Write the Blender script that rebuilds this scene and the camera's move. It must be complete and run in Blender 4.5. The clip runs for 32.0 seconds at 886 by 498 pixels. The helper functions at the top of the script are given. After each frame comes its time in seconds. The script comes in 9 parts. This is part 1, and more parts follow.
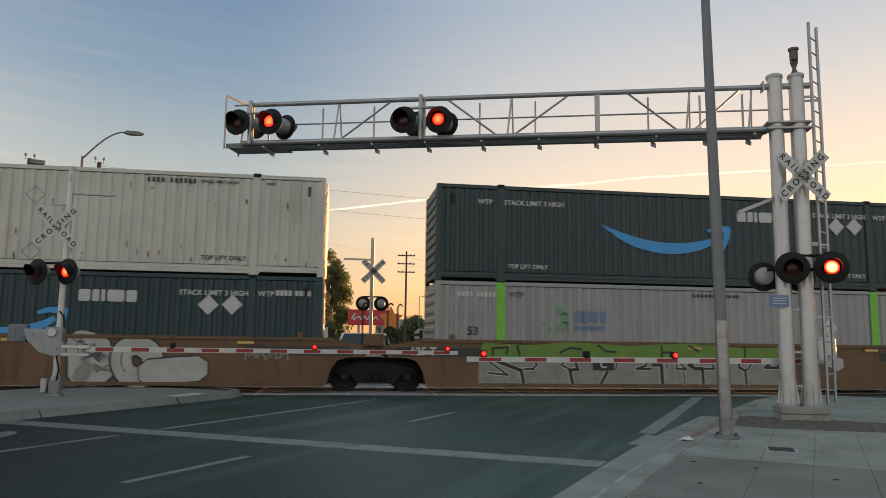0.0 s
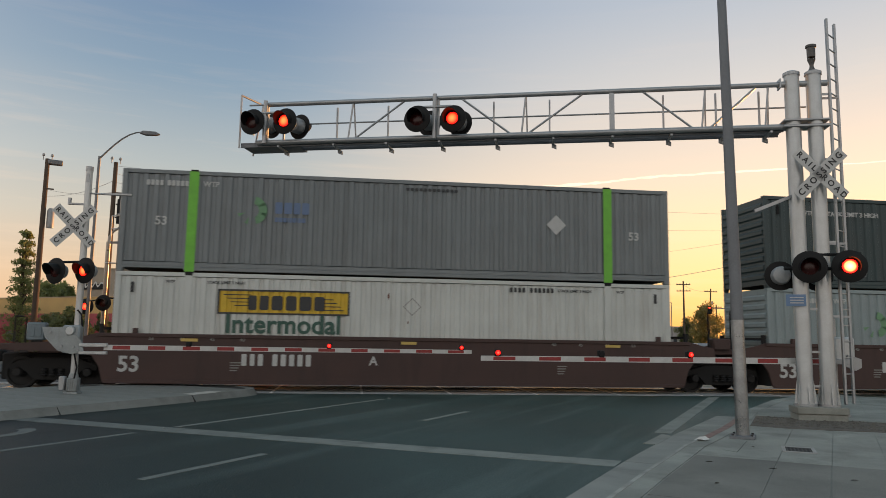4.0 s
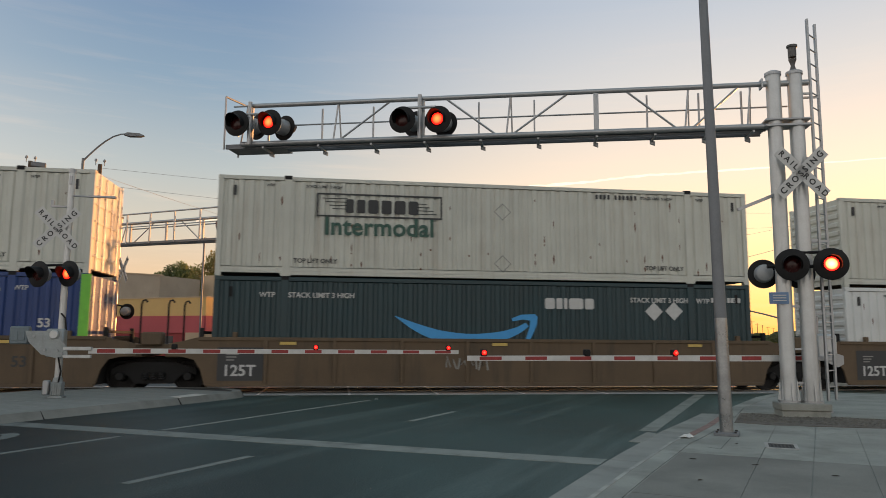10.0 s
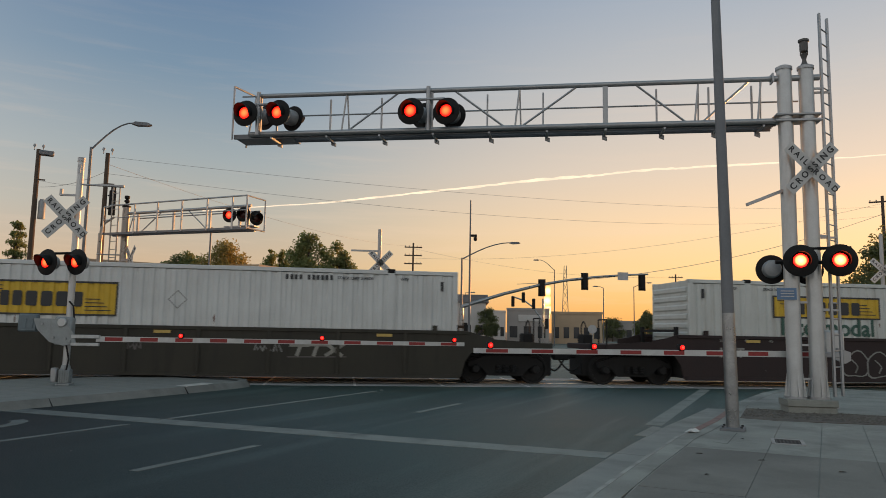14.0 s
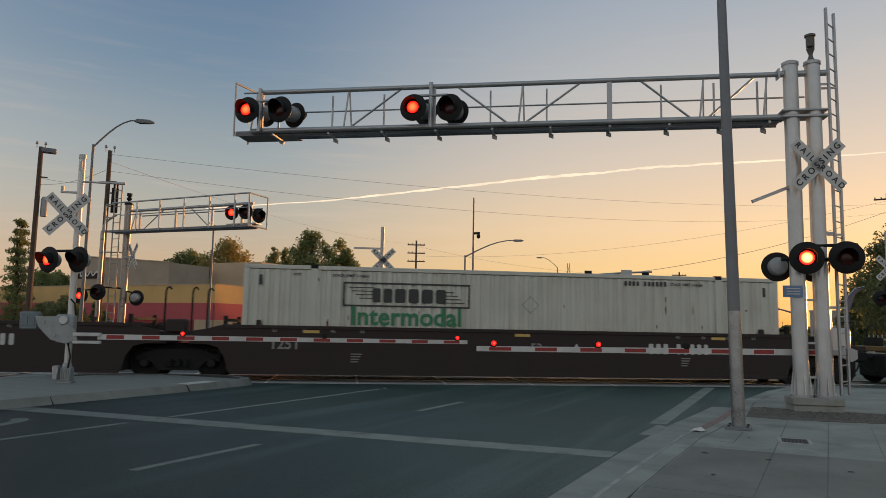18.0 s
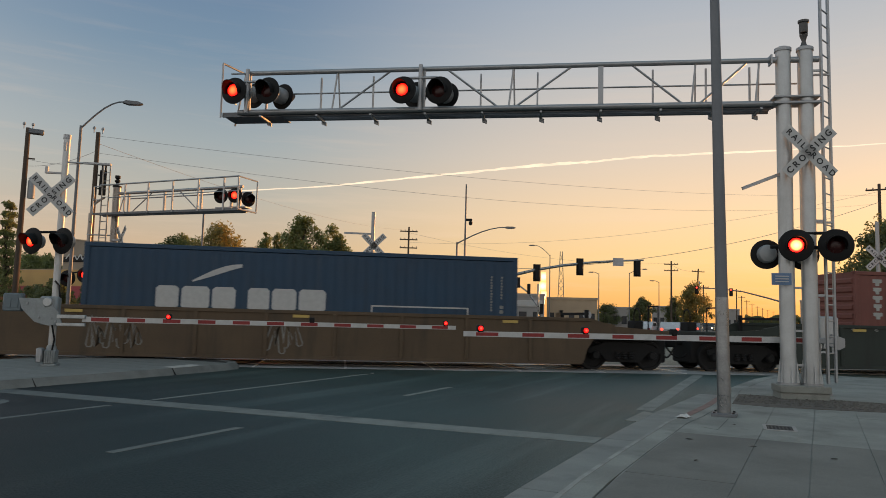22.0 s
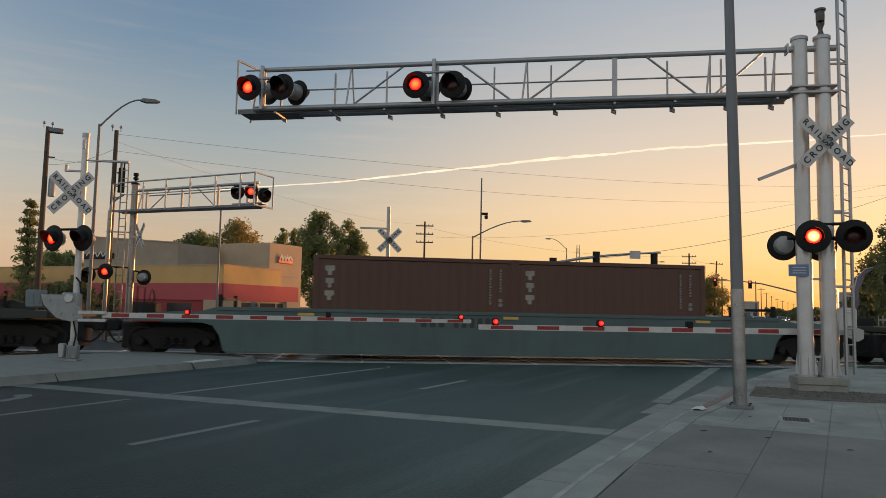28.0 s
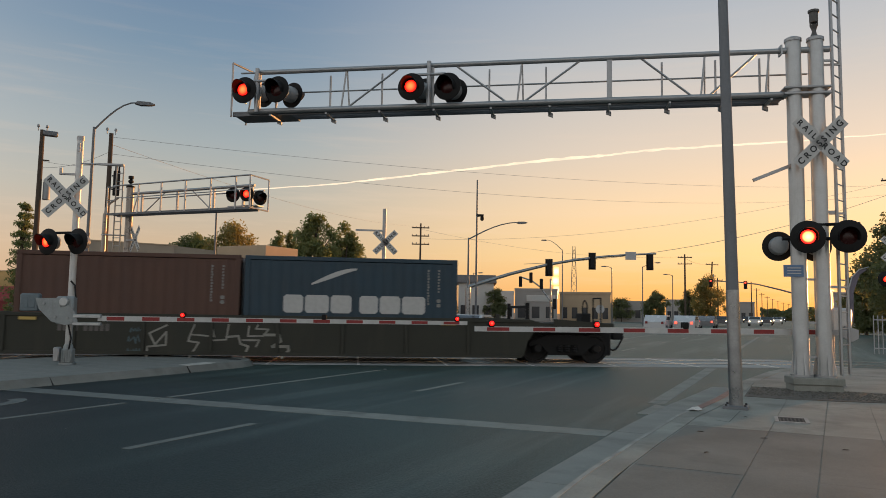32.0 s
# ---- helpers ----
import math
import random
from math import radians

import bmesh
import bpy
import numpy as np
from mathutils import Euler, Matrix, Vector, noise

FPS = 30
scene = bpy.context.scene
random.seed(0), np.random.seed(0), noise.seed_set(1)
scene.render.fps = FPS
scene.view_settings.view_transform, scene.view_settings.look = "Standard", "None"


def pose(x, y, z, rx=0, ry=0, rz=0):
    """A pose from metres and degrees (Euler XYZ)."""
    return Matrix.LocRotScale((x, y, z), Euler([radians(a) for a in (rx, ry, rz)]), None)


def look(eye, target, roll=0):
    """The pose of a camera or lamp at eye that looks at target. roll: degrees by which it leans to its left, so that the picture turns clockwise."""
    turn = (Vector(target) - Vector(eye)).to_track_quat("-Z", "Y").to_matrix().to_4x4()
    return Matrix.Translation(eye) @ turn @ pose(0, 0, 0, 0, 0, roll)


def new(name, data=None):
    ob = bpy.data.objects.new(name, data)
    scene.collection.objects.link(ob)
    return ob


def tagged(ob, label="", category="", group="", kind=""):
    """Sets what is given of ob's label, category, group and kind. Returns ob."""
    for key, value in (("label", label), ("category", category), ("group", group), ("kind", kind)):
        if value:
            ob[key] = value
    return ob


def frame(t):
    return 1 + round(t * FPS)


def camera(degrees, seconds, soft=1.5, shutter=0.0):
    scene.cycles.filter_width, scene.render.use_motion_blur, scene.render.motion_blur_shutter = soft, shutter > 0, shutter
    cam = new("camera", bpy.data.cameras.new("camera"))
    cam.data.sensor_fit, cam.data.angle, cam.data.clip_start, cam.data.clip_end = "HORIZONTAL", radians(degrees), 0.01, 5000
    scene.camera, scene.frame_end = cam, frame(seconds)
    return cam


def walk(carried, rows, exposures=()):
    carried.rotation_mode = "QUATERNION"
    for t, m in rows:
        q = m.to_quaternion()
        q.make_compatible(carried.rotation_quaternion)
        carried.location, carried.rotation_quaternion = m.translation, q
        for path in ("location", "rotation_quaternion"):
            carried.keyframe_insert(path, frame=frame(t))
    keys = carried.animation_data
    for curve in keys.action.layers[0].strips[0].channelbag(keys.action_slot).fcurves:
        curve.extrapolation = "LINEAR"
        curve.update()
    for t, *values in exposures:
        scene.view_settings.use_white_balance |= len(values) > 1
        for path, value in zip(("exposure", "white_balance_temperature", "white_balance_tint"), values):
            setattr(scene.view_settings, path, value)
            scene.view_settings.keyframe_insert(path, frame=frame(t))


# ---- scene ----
cam = camera(63.4, 32.0, soft=0.5, shutter=0.12)

# seconds; eye x, y, z; degrees turned left of the road, up, leaning left
CAMERA_ROWS = (
    (0.0, -0.065, -0.202, 1.532, 24.674, 7.190, 0.798),
    (0.5, -0.070, -0.206, 1.533, 24.757, 7.251, 1.440),
    (1.0, -0.077, -0.210, 1.533, 24.881, 7.288, 1.677),
    (1.5, -0.084, -0.211, 1.532, 25.161, 7.314, 1.786),
    (2.0, -0.088, -0.211, 1.530, 25.346, 7.365, 1.855),
    (2.5, -0.089, -0.210, 1.527, 25.452, 7.224, 1.806),
    (3.0, -0.087, -0.210, 1.526, 25.506, 7.105, 1.619),
    (3.5, -0.082, -0.211, 1.526, 25.641, 7.090, 1.223),
    (5.5, -0.068, -0.211, 1.523, 25.814, 7.151, 0.602),
    (6.0, -0.074, -0.210, 1.523, 25.838, 7.120, 0.541),
    (6.5, -0.074, -0.209, 1.523, 25.995, 7.115, 0.451),
    (7.0, -0.067, -0.209, 1.526, 26.071, 7.151, 0.403),
    (7.5, -0.053, -0.209, 1.529, 25.881, 7.240, 0.277),
    (8.0, -0.039, -0.210, 1.532, 25.673, 7.220, 0.327),
    (8.5, -0.028, -0.210, 1.534, 25.572, 7.206, 0.409),
    (9.0, -0.025, -0.211, 1.534, 25.248, 7.160, 0.448),
    (9.5, -0.026, -0.210, 1.532, 24.840, 7.084, 0.477),
    (10.0, -0.031, -0.210, 1.529, 24.783, 7.146, 0.405),
    (10.5, -0.035, -0.209, 1.525, 24.871, 7.161, 0.448),
    (11.0, -0.039, -0.208, 1.521, 25.026, 7.060, 0.583),
    (11.5, -0.043, -0.208, 1.519, 25.091, 6.975, 0.476),
    (12.0, -0.048, -0.211, 1.518, 25.167, 6.949, 0.375),
    (12.5, -0.054, -0.215, 1.519, 25.153, 6.776, 0.504),
    (13.0, -0.059, -0.219, 1.522, 25.156, 6.586, 0.743),
    (13.5, -0.063, -0.222, 1.524, 25.140, 6.472, 0.854),
    (14.0, -0.066, -0.226, 1.527, 25.199, 6.521, 1.043),
    (14.5, -0.067, -0.228, 1.529, 25.178, 6.486, 1.233),
    (16.5, -0.043, -0.199, 1.522, 25.462, 6.392, 1.175),
    (17.0, -0.057, -0.186, 1.525, 25.399, 6.293, 0.965),
    (17.5, -0.079, -0.164, 1.528, 25.277, 6.342, 0.805),
    (18.0, -0.103, -0.132, 1.530, 25.448, 6.336, 1.052),
    (18.5, -0.120, -0.091, 1.529, 25.566, 6.189, 1.065),
    (19.0, -0.125, -0.052, 1.526, 25.283, 6.229, 1.259),
    (19.5, -0.120, -0.022, 1.521, 24.943, 5.697, 1.394),
    (20.0, -0.112, -0.002, 1.513, 24.979, 5.575, 1.509),
    (20.5, -0.101, 0.009, 1.504, 25.004, 5.572, 1.707),
    (21.0, -0.087, 0.016, 1.497, 24.978, 5.429, 1.771),
    (21.5, -0.071, 0.021, 1.493, 24.851, 5.266, 1.774),
    (22.0, -0.059, 0.024, 1.491, 24.899, 5.328, 1.518),
    (22.5, -0.052, 0.024, 1.491, 24.940, 5.430, 1.274),
    (23.0, -0.051, 0.021, 1.489, 24.961, 5.475, 0.902),
    (23.5, -0.050, 0.018, 1.485, 25.036, 5.530, 0.847),
    (24.0, -0.048, 0.015, 1.480, 25.208, 5.520, 0.824),
    (24.5, -0.042, 0.012, 1.475, 25.828, 5.112, 1.067),
    (25.0, -0.035, 0.008, 1.472, 26.649, 4.684, 0.874),
    (25.5, -0.028, 0.004, 1.471, 27.514, 4.596, 0.588),
    (27.5, -0.007, -0.003, 1.479, 26.240, 4.831, 1.150),
    (28.0, -0.007, -0.004, 1.480, 26.200, 4.844, 1.179),
    (28.5, -0.007, -0.006, 1.481, 26.156, 4.880, 1.100),
    (29.0, -0.008, -0.008, 1.483, 26.182, 4.945, 1.170),
    (29.5, -0.009, -0.010, 1.484, 26.119, 5.042, 1.228),
    (30.0, -0.009, -0.010, 1.485, 26.083, 5.076, 1.285),
    (30.5, -0.008, -0.008, 1.486, 26.047, 5.102, 1.200),
    (31.0, -0.006, -0.006, 1.485, 26.019, 5.055, 1.173),
    (31.5, -0.004, -0.003, 1.484, 25.965, 5.077, 1.004),
    (32.0, -0.002, -0.002, 1.483, 25.885, 4.991, 0.921),
)


def camera_pose(x, y, z, turn, up, lean):
    a, b = radians(turn), radians(up)
    way = Vector((-math.sin(a) * math.cos(b), math.cos(a) * math.cos(b), math.sin(b)))
    eye = Vector((x, y, z))
    return look(eye, eye + way, lean)


walk(cam, [(row[0], camera_pose(*row[1:])) for row in CAMERA_ROWS],
     exposures=((0.0, 0.40, 7000, 12.5), (2.0, 0.45, 7000, 12.5), (3.0, 0.35, 7100, 12.5), (4.0, 0.40, 7000, 12.5), (6.0, 0.52, 7000, 12.5), (7.0, 0.45, 7000, 12.5), (8.0, 0.12, 7000, 12.5), (9.0, 0.44, 7000, 12.5), (10.0, 0.50, 7000, 12.5), (11.0, 0.45, 7000, 12.5), (12.0, 0.33, 6900, 12), (13.0, 0.05, 6650, 10.5), (14.0, 0.06, 6650, 10.5), (17.0, -0.06, 6650, 10.5), (20.0, 0.04, 6650, 10.5), (23.0, 0.05, 6650, 10.5), (24.0, 0.08, 6650, 10.5), (24.8, 0.22, 6650, 10.5), (25.2, 0.22, 6650, 10.5), (28.0, 0.05, 6650, 10.5), (30.0, 0.10, 6650, 10.5), (32.0, 0.10, 6650, 10.5)))

# ---- light: a low sun at the end of the road, clear evening sky ----
SUN_TURN, SUN_UP, GLOW_TURN = radians(17.0), radians(1.8), radians(9.0)
world = bpy.data.worlds.new("evening_sky")
scene.world = world
world.use_nodes = True
wn, wl = world.node_tree.nodes, world.node_tree.links
wn.clear()
sky = wn.new("ShaderNodeTexSky")
sky.sky_type = "NISHITA"
sky.sun_disc = False
sky.sun_elevation = SUN_UP
sky.sun_rotation = SUN_TURN
sky.altitude = 100
sky.air_density = 1.0
sky.dust_density = 1.2
sky.ozone_density = 1.5


def sky_node(kind, **values):
    n = wn.new(kind)
    for key, value in values.items():
        n.inputs[int(key[1:])].default_value = value
    return n


def sky_math(op, a, b=None):
    n = wn.new("ShaderNodeMath")
    n.operation = op
    for i, v in enumerate((a, b)):
        if v is None:
            continue
        if isinstance(v, (int, float)):
            n.inputs[i].default_value = v
        else:
            wl.new(v, n.inputs[i])
    return n.outputs[0]


def sky_ramp(fac, stops):
    n = wn.new("ShaderNodeValToRGB")
    el = n.color_ramp.elements
    while len(el) < len(stops):
        el.new(0.5)
    for e, (p, c) in zip(el, stops):
        e.position, e.color = p, (*c, 1)
    wl.new(fac, n.inputs[0])
    return n.outputs[0]


def sky_mix(fac, a, b, blend="MIX"):
    n = wn.new("ShaderNodeMix")
    n.data_type, n.blend_type = "RGBA", blend
    if isinstance(fac, (int, float)):
        n.inputs["Factor"].default_value = fac
    else:
        wl.new(fac, n.inputs["Factor"])
    for sock, v in (("A", a), ("B", b)):
        if isinstance(v, tuple):
            n.inputs[sock].default_value = (*v, 1)
        else:
            wl.new(v, n.inputs[sock])
    return n.outputs["Result"]


wtc = wn.new("ShaderNodeTexCoord")
wsep = wn.new("ShaderNodeSeparateXYZ")
wl.new(wtc.outputs["Generated"], wsep.inputs[0])
up = sky_math("MAXIMUM", wsep.outputs[2], 0.0)
flat_len = sky_math("SQRT", sky_math("ADD", sky_math("MULTIPLY", wsep.outputs[0], wsep.outputs[0]), sky_math("ADD", sky_math("MULTIPLY", wsep.outputs[1], wsep.outputs[1]), 1e-5)))
toward = sky_math("DIVIDE", sky_math("ADD", sky_math("MULTIPLY", wsep.outputs[0], math.sin(GLOW_TURN)), sky_math("MULTIPLY", wsep.outputs[1], math.cos(GLOW_TURN))), flat_len)
# towards the sun, to the side of it, and away from it; by height (0 to 1 is 0 to 90 degrees of sine)
near_sun = sky_ramp(up, ((0.0, (0.96, 0.42, 0.11)), (0.035, (1.0, 0.53, 0.18)), (0.08, (1.0, 0.66, 0.30)), (0.14, (0.98, 0.69, 0.41)), (0.22, (0.78, 0.64, 0.51)), (0.33, (0.54, 0.54, 0.54)), (0.43, (0.38, 0.44, 0.52)), (1.0, (0.25, 0.37, 0.44))))
side_sun = sky_ramp(up, ((0.0, (0.66, 0.38, 0.21)), (0.07, (0.65, 0.46, 0.30)), (0.15, (0.485, 0.46, 0.40)), (0.22, (0.36, 0.41, 0.43)), (0.33, (0.19, 0.285, 0.39)), (0.43, (0.135, 0.222, 0.355)), (1.0, (0.21, 0.33, 0.41))))
far_sun = sky_ramp(up, ((0.0, (0.80, 0.74, 0.70)), (0.12, (1.0, 0.90, 0.84)), (0.25, (0.88, 0.85, 0.84)), (0.45, (0.48, 0.55, 0.62)), (1.0, (0.20, 0.32, 0.40))))
f1 = wn.new("ShaderNodeMapRange")
f1.interpolation_type = "SMOOTHSTEP"
f1.inputs["From Min"].default_value, f1.inputs["From Max"].default_value = 0.62, 1.0
wl.new(toward, f1.inputs["Value"])
f2 = wn.new("ShaderNodeMapRange")
f2.interpolation_type = "SMOOTHSTEP"
f2.inputs["From Min"].default_value, f2.inputs["From Max"].default_value = -0.5, 0.6
wl.new(toward, f2.inputs["Value"])
tone = sky_mix(f1.outputs[0], sky_mix(f2.outputs[0], far_sun, side_sun), near_sun)
# thin streaks of high cloud, drawn out along the horizon
wmap = wn.new("ShaderNodeMapping")
wmap.inputs["Scale"].default_value = (2.2, 2.2, 30.0)
wmap.inputs["Rotation"].default_value = (radians(2.0), radians(3.5), 0)
wl.new(wtc.outputs["Generated"], wmap.inputs["Vector"])
wno = sky_node("ShaderNodeTexNoise")
wno.inputs["Scale"].default_value = 2.0
wno.inputs["Detail"].default_value = 7
wno.inputs["Roughness"].default_value = 0.62
wl.new(wmap.outputs[0], wno.inputs["Vector"])
wr = wn.new("ShaderNodeMapRange")
wr.inputs["From Min"].default_value, wr.inputs["From Max"].default_value = 0.52, 0.78
wr.inputs["To Max"].default_value = 0.34
wl.new(wno.outputs["Fac"], wr.inputs["Value"])
veil = sky_math("MULTIPLY", wr.outputs[0], sky_math("SUBTRACT", 1.0, sky_math("MINIMUM", sky_math("MULTIPLY", up, 2.2), 1.0)))
tone = sky_mix(veil, tone, (0.92, 0.68, 0.50))
scaled = wn.new("ShaderNodeVectorMath")
scaled.operation = "SCALE"
scaled.inputs["Scale"].default_value = 0.30
wl.new(sky.outputs[0], scaled.inputs[0])
tone = sky_mix(0.90, scaled.outputs[0], tone)
bg = wn.new("ShaderNodeBackground")
bg.inputs["Strength"].default_value = 1.0
wout = wn.new("ShaderNodeOutputWorld")
wl.new(tone, bg.inputs["Color"])
wl.new(bg.outputs[0], wout.inputs[0])

sun = new("sun", bpy.data.lights.new("sun", "SUN"))
sun.data.energy = 5.0
sun.data.angle = radians(0.8)
sun.data.color = (1.0, 0.44, 0.15)
sun.matrix_world = look((0, 0, 50), Vector((0, 0, 50)) - Vector((math.sin(SUN_TURN) * math.cos(SUN_UP), math.cos(SUN_TURN) * math.cos(SUN_UP), math.sin(SUN_UP))))


# ---- materials ----
def mat(name, color, rough=0.6, metal=0.0, var=0.2, scale=4.0, bump=0.0, fine=60.0, stain=None, stain_amount=0.0, streak=False, grain=0.35, spec=0.5):
    """Base colour with variation at two scales, optional stains (vertical streaks if streak) and fine relief."""
    m = bpy.data.materials.new(name)
    m.use_nodes = True
    nt = m.node_tree
    b = nt.nodes["Principled BSDF"]
    tc = nt.nodes.new("ShaderNodeTexCoord")
    big = nt.nodes.new("ShaderNodeTexNoise")
    big.inputs["Scale"].default_value = scale
    big.inputs["Detail"].default_value = 6
    small = nt.nodes.new("ShaderNodeTexNoise")
    small.inputs["Scale"].default_value = fine
    small.inputs["Detail"].default_value = 3
    nt.links.new(tc.outputs["Object"], big.inputs["Vector"])
    nt.links.new(tc.outputs["Object"], small.inputs["Vector"])
    add = nt.nodes.new("ShaderNodeMath")
    add.operation = "MULTIPLY_ADD"
    nt.links.new(small.outputs["Fac"], add.inputs[0])
    add.inputs[1].default_value = grain
    nt.links.new(big.outputs["Fac"], add.inputs[2])
    rng = nt.nodes.new("ShaderNodeMapRange")
    rng.inputs["From Min"].default_value = 0.3 + 0.3 * grain - 0.05
    rng.inputs["From Max"].default_value = 0.7 + 0.7 * grain + 0.05
    rng.inputs["To Min"].default_value = 1.0 - var
    rng.inputs["To Max"].default_value = 1.0 + var
    nt.links.new(add.outputs[0], rng.inputs["Value"])
    mul = nt.nodes.new("ShaderNodeVectorMath")
    mul.operation = "SCALE"
    mul.inputs[0].default_value = color
    nt.links.new(rng.outputs[0], mul.inputs["Scale"])
    out = mul.outputs["Vector"]
    if stain is not None:
        sn = nt.nodes.new("ShaderNodeTexNoise")
        sn.inputs["Scale"].default_value = 1.0
        sn.inputs["Detail"].default_value = 8
        sn.inputs["Roughness"].default_value = 0.65
        mp = nt.nodes.new("ShaderNodeMapping")
        mp.inputs["Scale"].default_value = streak if isinstance(streak, tuple) else (3.0, 3.0, 0.35) if streak else (1.3, 1.3, 1.3)
        nt.links.new(tc.outputs["Object"], mp.inputs["Vector"])
        nt.links.new(mp.outputs[0], sn.inputs["Vector"])
        r2 = nt.nodes.new("ShaderNodeMapRange")
        r2.inputs["From Min"].default_value = 0.52
        r2.inputs["From Max"].default_value = 0.75
        r2.inputs["To Max"].default_value = stain_amount
        nt.links.new(sn.outputs["Fac"], r2.inputs["Value"])
        mx = nt.nodes.new("ShaderNodeMix")
        mx.data_type = "RGBA"
        nt.links.new(r2.outputs[0], mx.inputs["Factor"])
        nt.links.new(out, mx.inputs["A"])
        mx.inputs["B"].default_value = (*stain, 1)
        out = mx.outputs["Result"]
    nt.links.new(out, b.inputs["Base Color"])
    b.inputs["Metallic"].default_value = metal
    r3 = nt.nodes.new("ShaderNodeMapRange")
    r3.inputs["To Min"].default_value = max(0.03, rough - 0.12)
    r3.inputs["To Max"].default_value = min(1.0, rough + 0.12)
    nt.links.new(big.outputs["Fac"], r3.inputs["Value"])
    nt.links.new(r3.outputs[0], b.inputs["Roughness"])
    if bump:
        bp = nt.nodes.new("ShaderNodeBump")
        bp.inputs["Strength"].default_value = bump
        bp.inputs["Distance"].default_value = 0.01
        nt.links.new(small.outputs["Fac"], bp.inputs["Height"])
        nt.links.new(bp.outputs[0], b.inputs["Normal"])
    if spec != 0.5:
        b.inputs["Specular IOR Level"].default_value = spec
    return m


def leaf(name, color):
    """Leaves that let a part of the light through."""
    m = mat(name, color, 0.7, 0.0, 0.5, 0.7, 0.0, 9)
    nt = m.node_tree
    b = nt.nodes["Principled BSDF"]
    tr = nt.nodes.new("ShaderNodeBsdfTranslucent")
    tr.inputs["Color"].default_value = (color[0] * 1.5, color[1] * 1.4, color[2] * 0.8, 1)
    mx = nt.nodes.new("ShaderNodeMixShader")
    mx.inputs[0].default_value = 0.5
    nt.links.new(b.outputs[0], mx.inputs[1])
    nt.links.new(tr.outputs[0], mx.inputs[2])
    nt.links.new(mx.outputs[0], nt.nodes["Material Output"].inputs["Surface"])
    return m


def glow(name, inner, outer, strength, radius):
    """A glowing surface: its overexposed middle is painted, from inner to outer colour over radius."""
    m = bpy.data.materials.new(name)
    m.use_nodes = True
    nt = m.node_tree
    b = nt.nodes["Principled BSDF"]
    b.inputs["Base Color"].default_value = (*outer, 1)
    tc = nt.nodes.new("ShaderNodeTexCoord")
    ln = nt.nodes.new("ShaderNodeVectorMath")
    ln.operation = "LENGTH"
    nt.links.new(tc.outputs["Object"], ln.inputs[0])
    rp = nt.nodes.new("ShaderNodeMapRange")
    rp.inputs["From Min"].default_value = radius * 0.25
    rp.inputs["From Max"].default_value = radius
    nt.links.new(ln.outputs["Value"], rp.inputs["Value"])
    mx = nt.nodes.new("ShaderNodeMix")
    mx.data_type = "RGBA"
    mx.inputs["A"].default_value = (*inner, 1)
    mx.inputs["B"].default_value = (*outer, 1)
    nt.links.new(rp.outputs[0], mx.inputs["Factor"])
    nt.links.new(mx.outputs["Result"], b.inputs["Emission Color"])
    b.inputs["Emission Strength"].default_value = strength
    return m


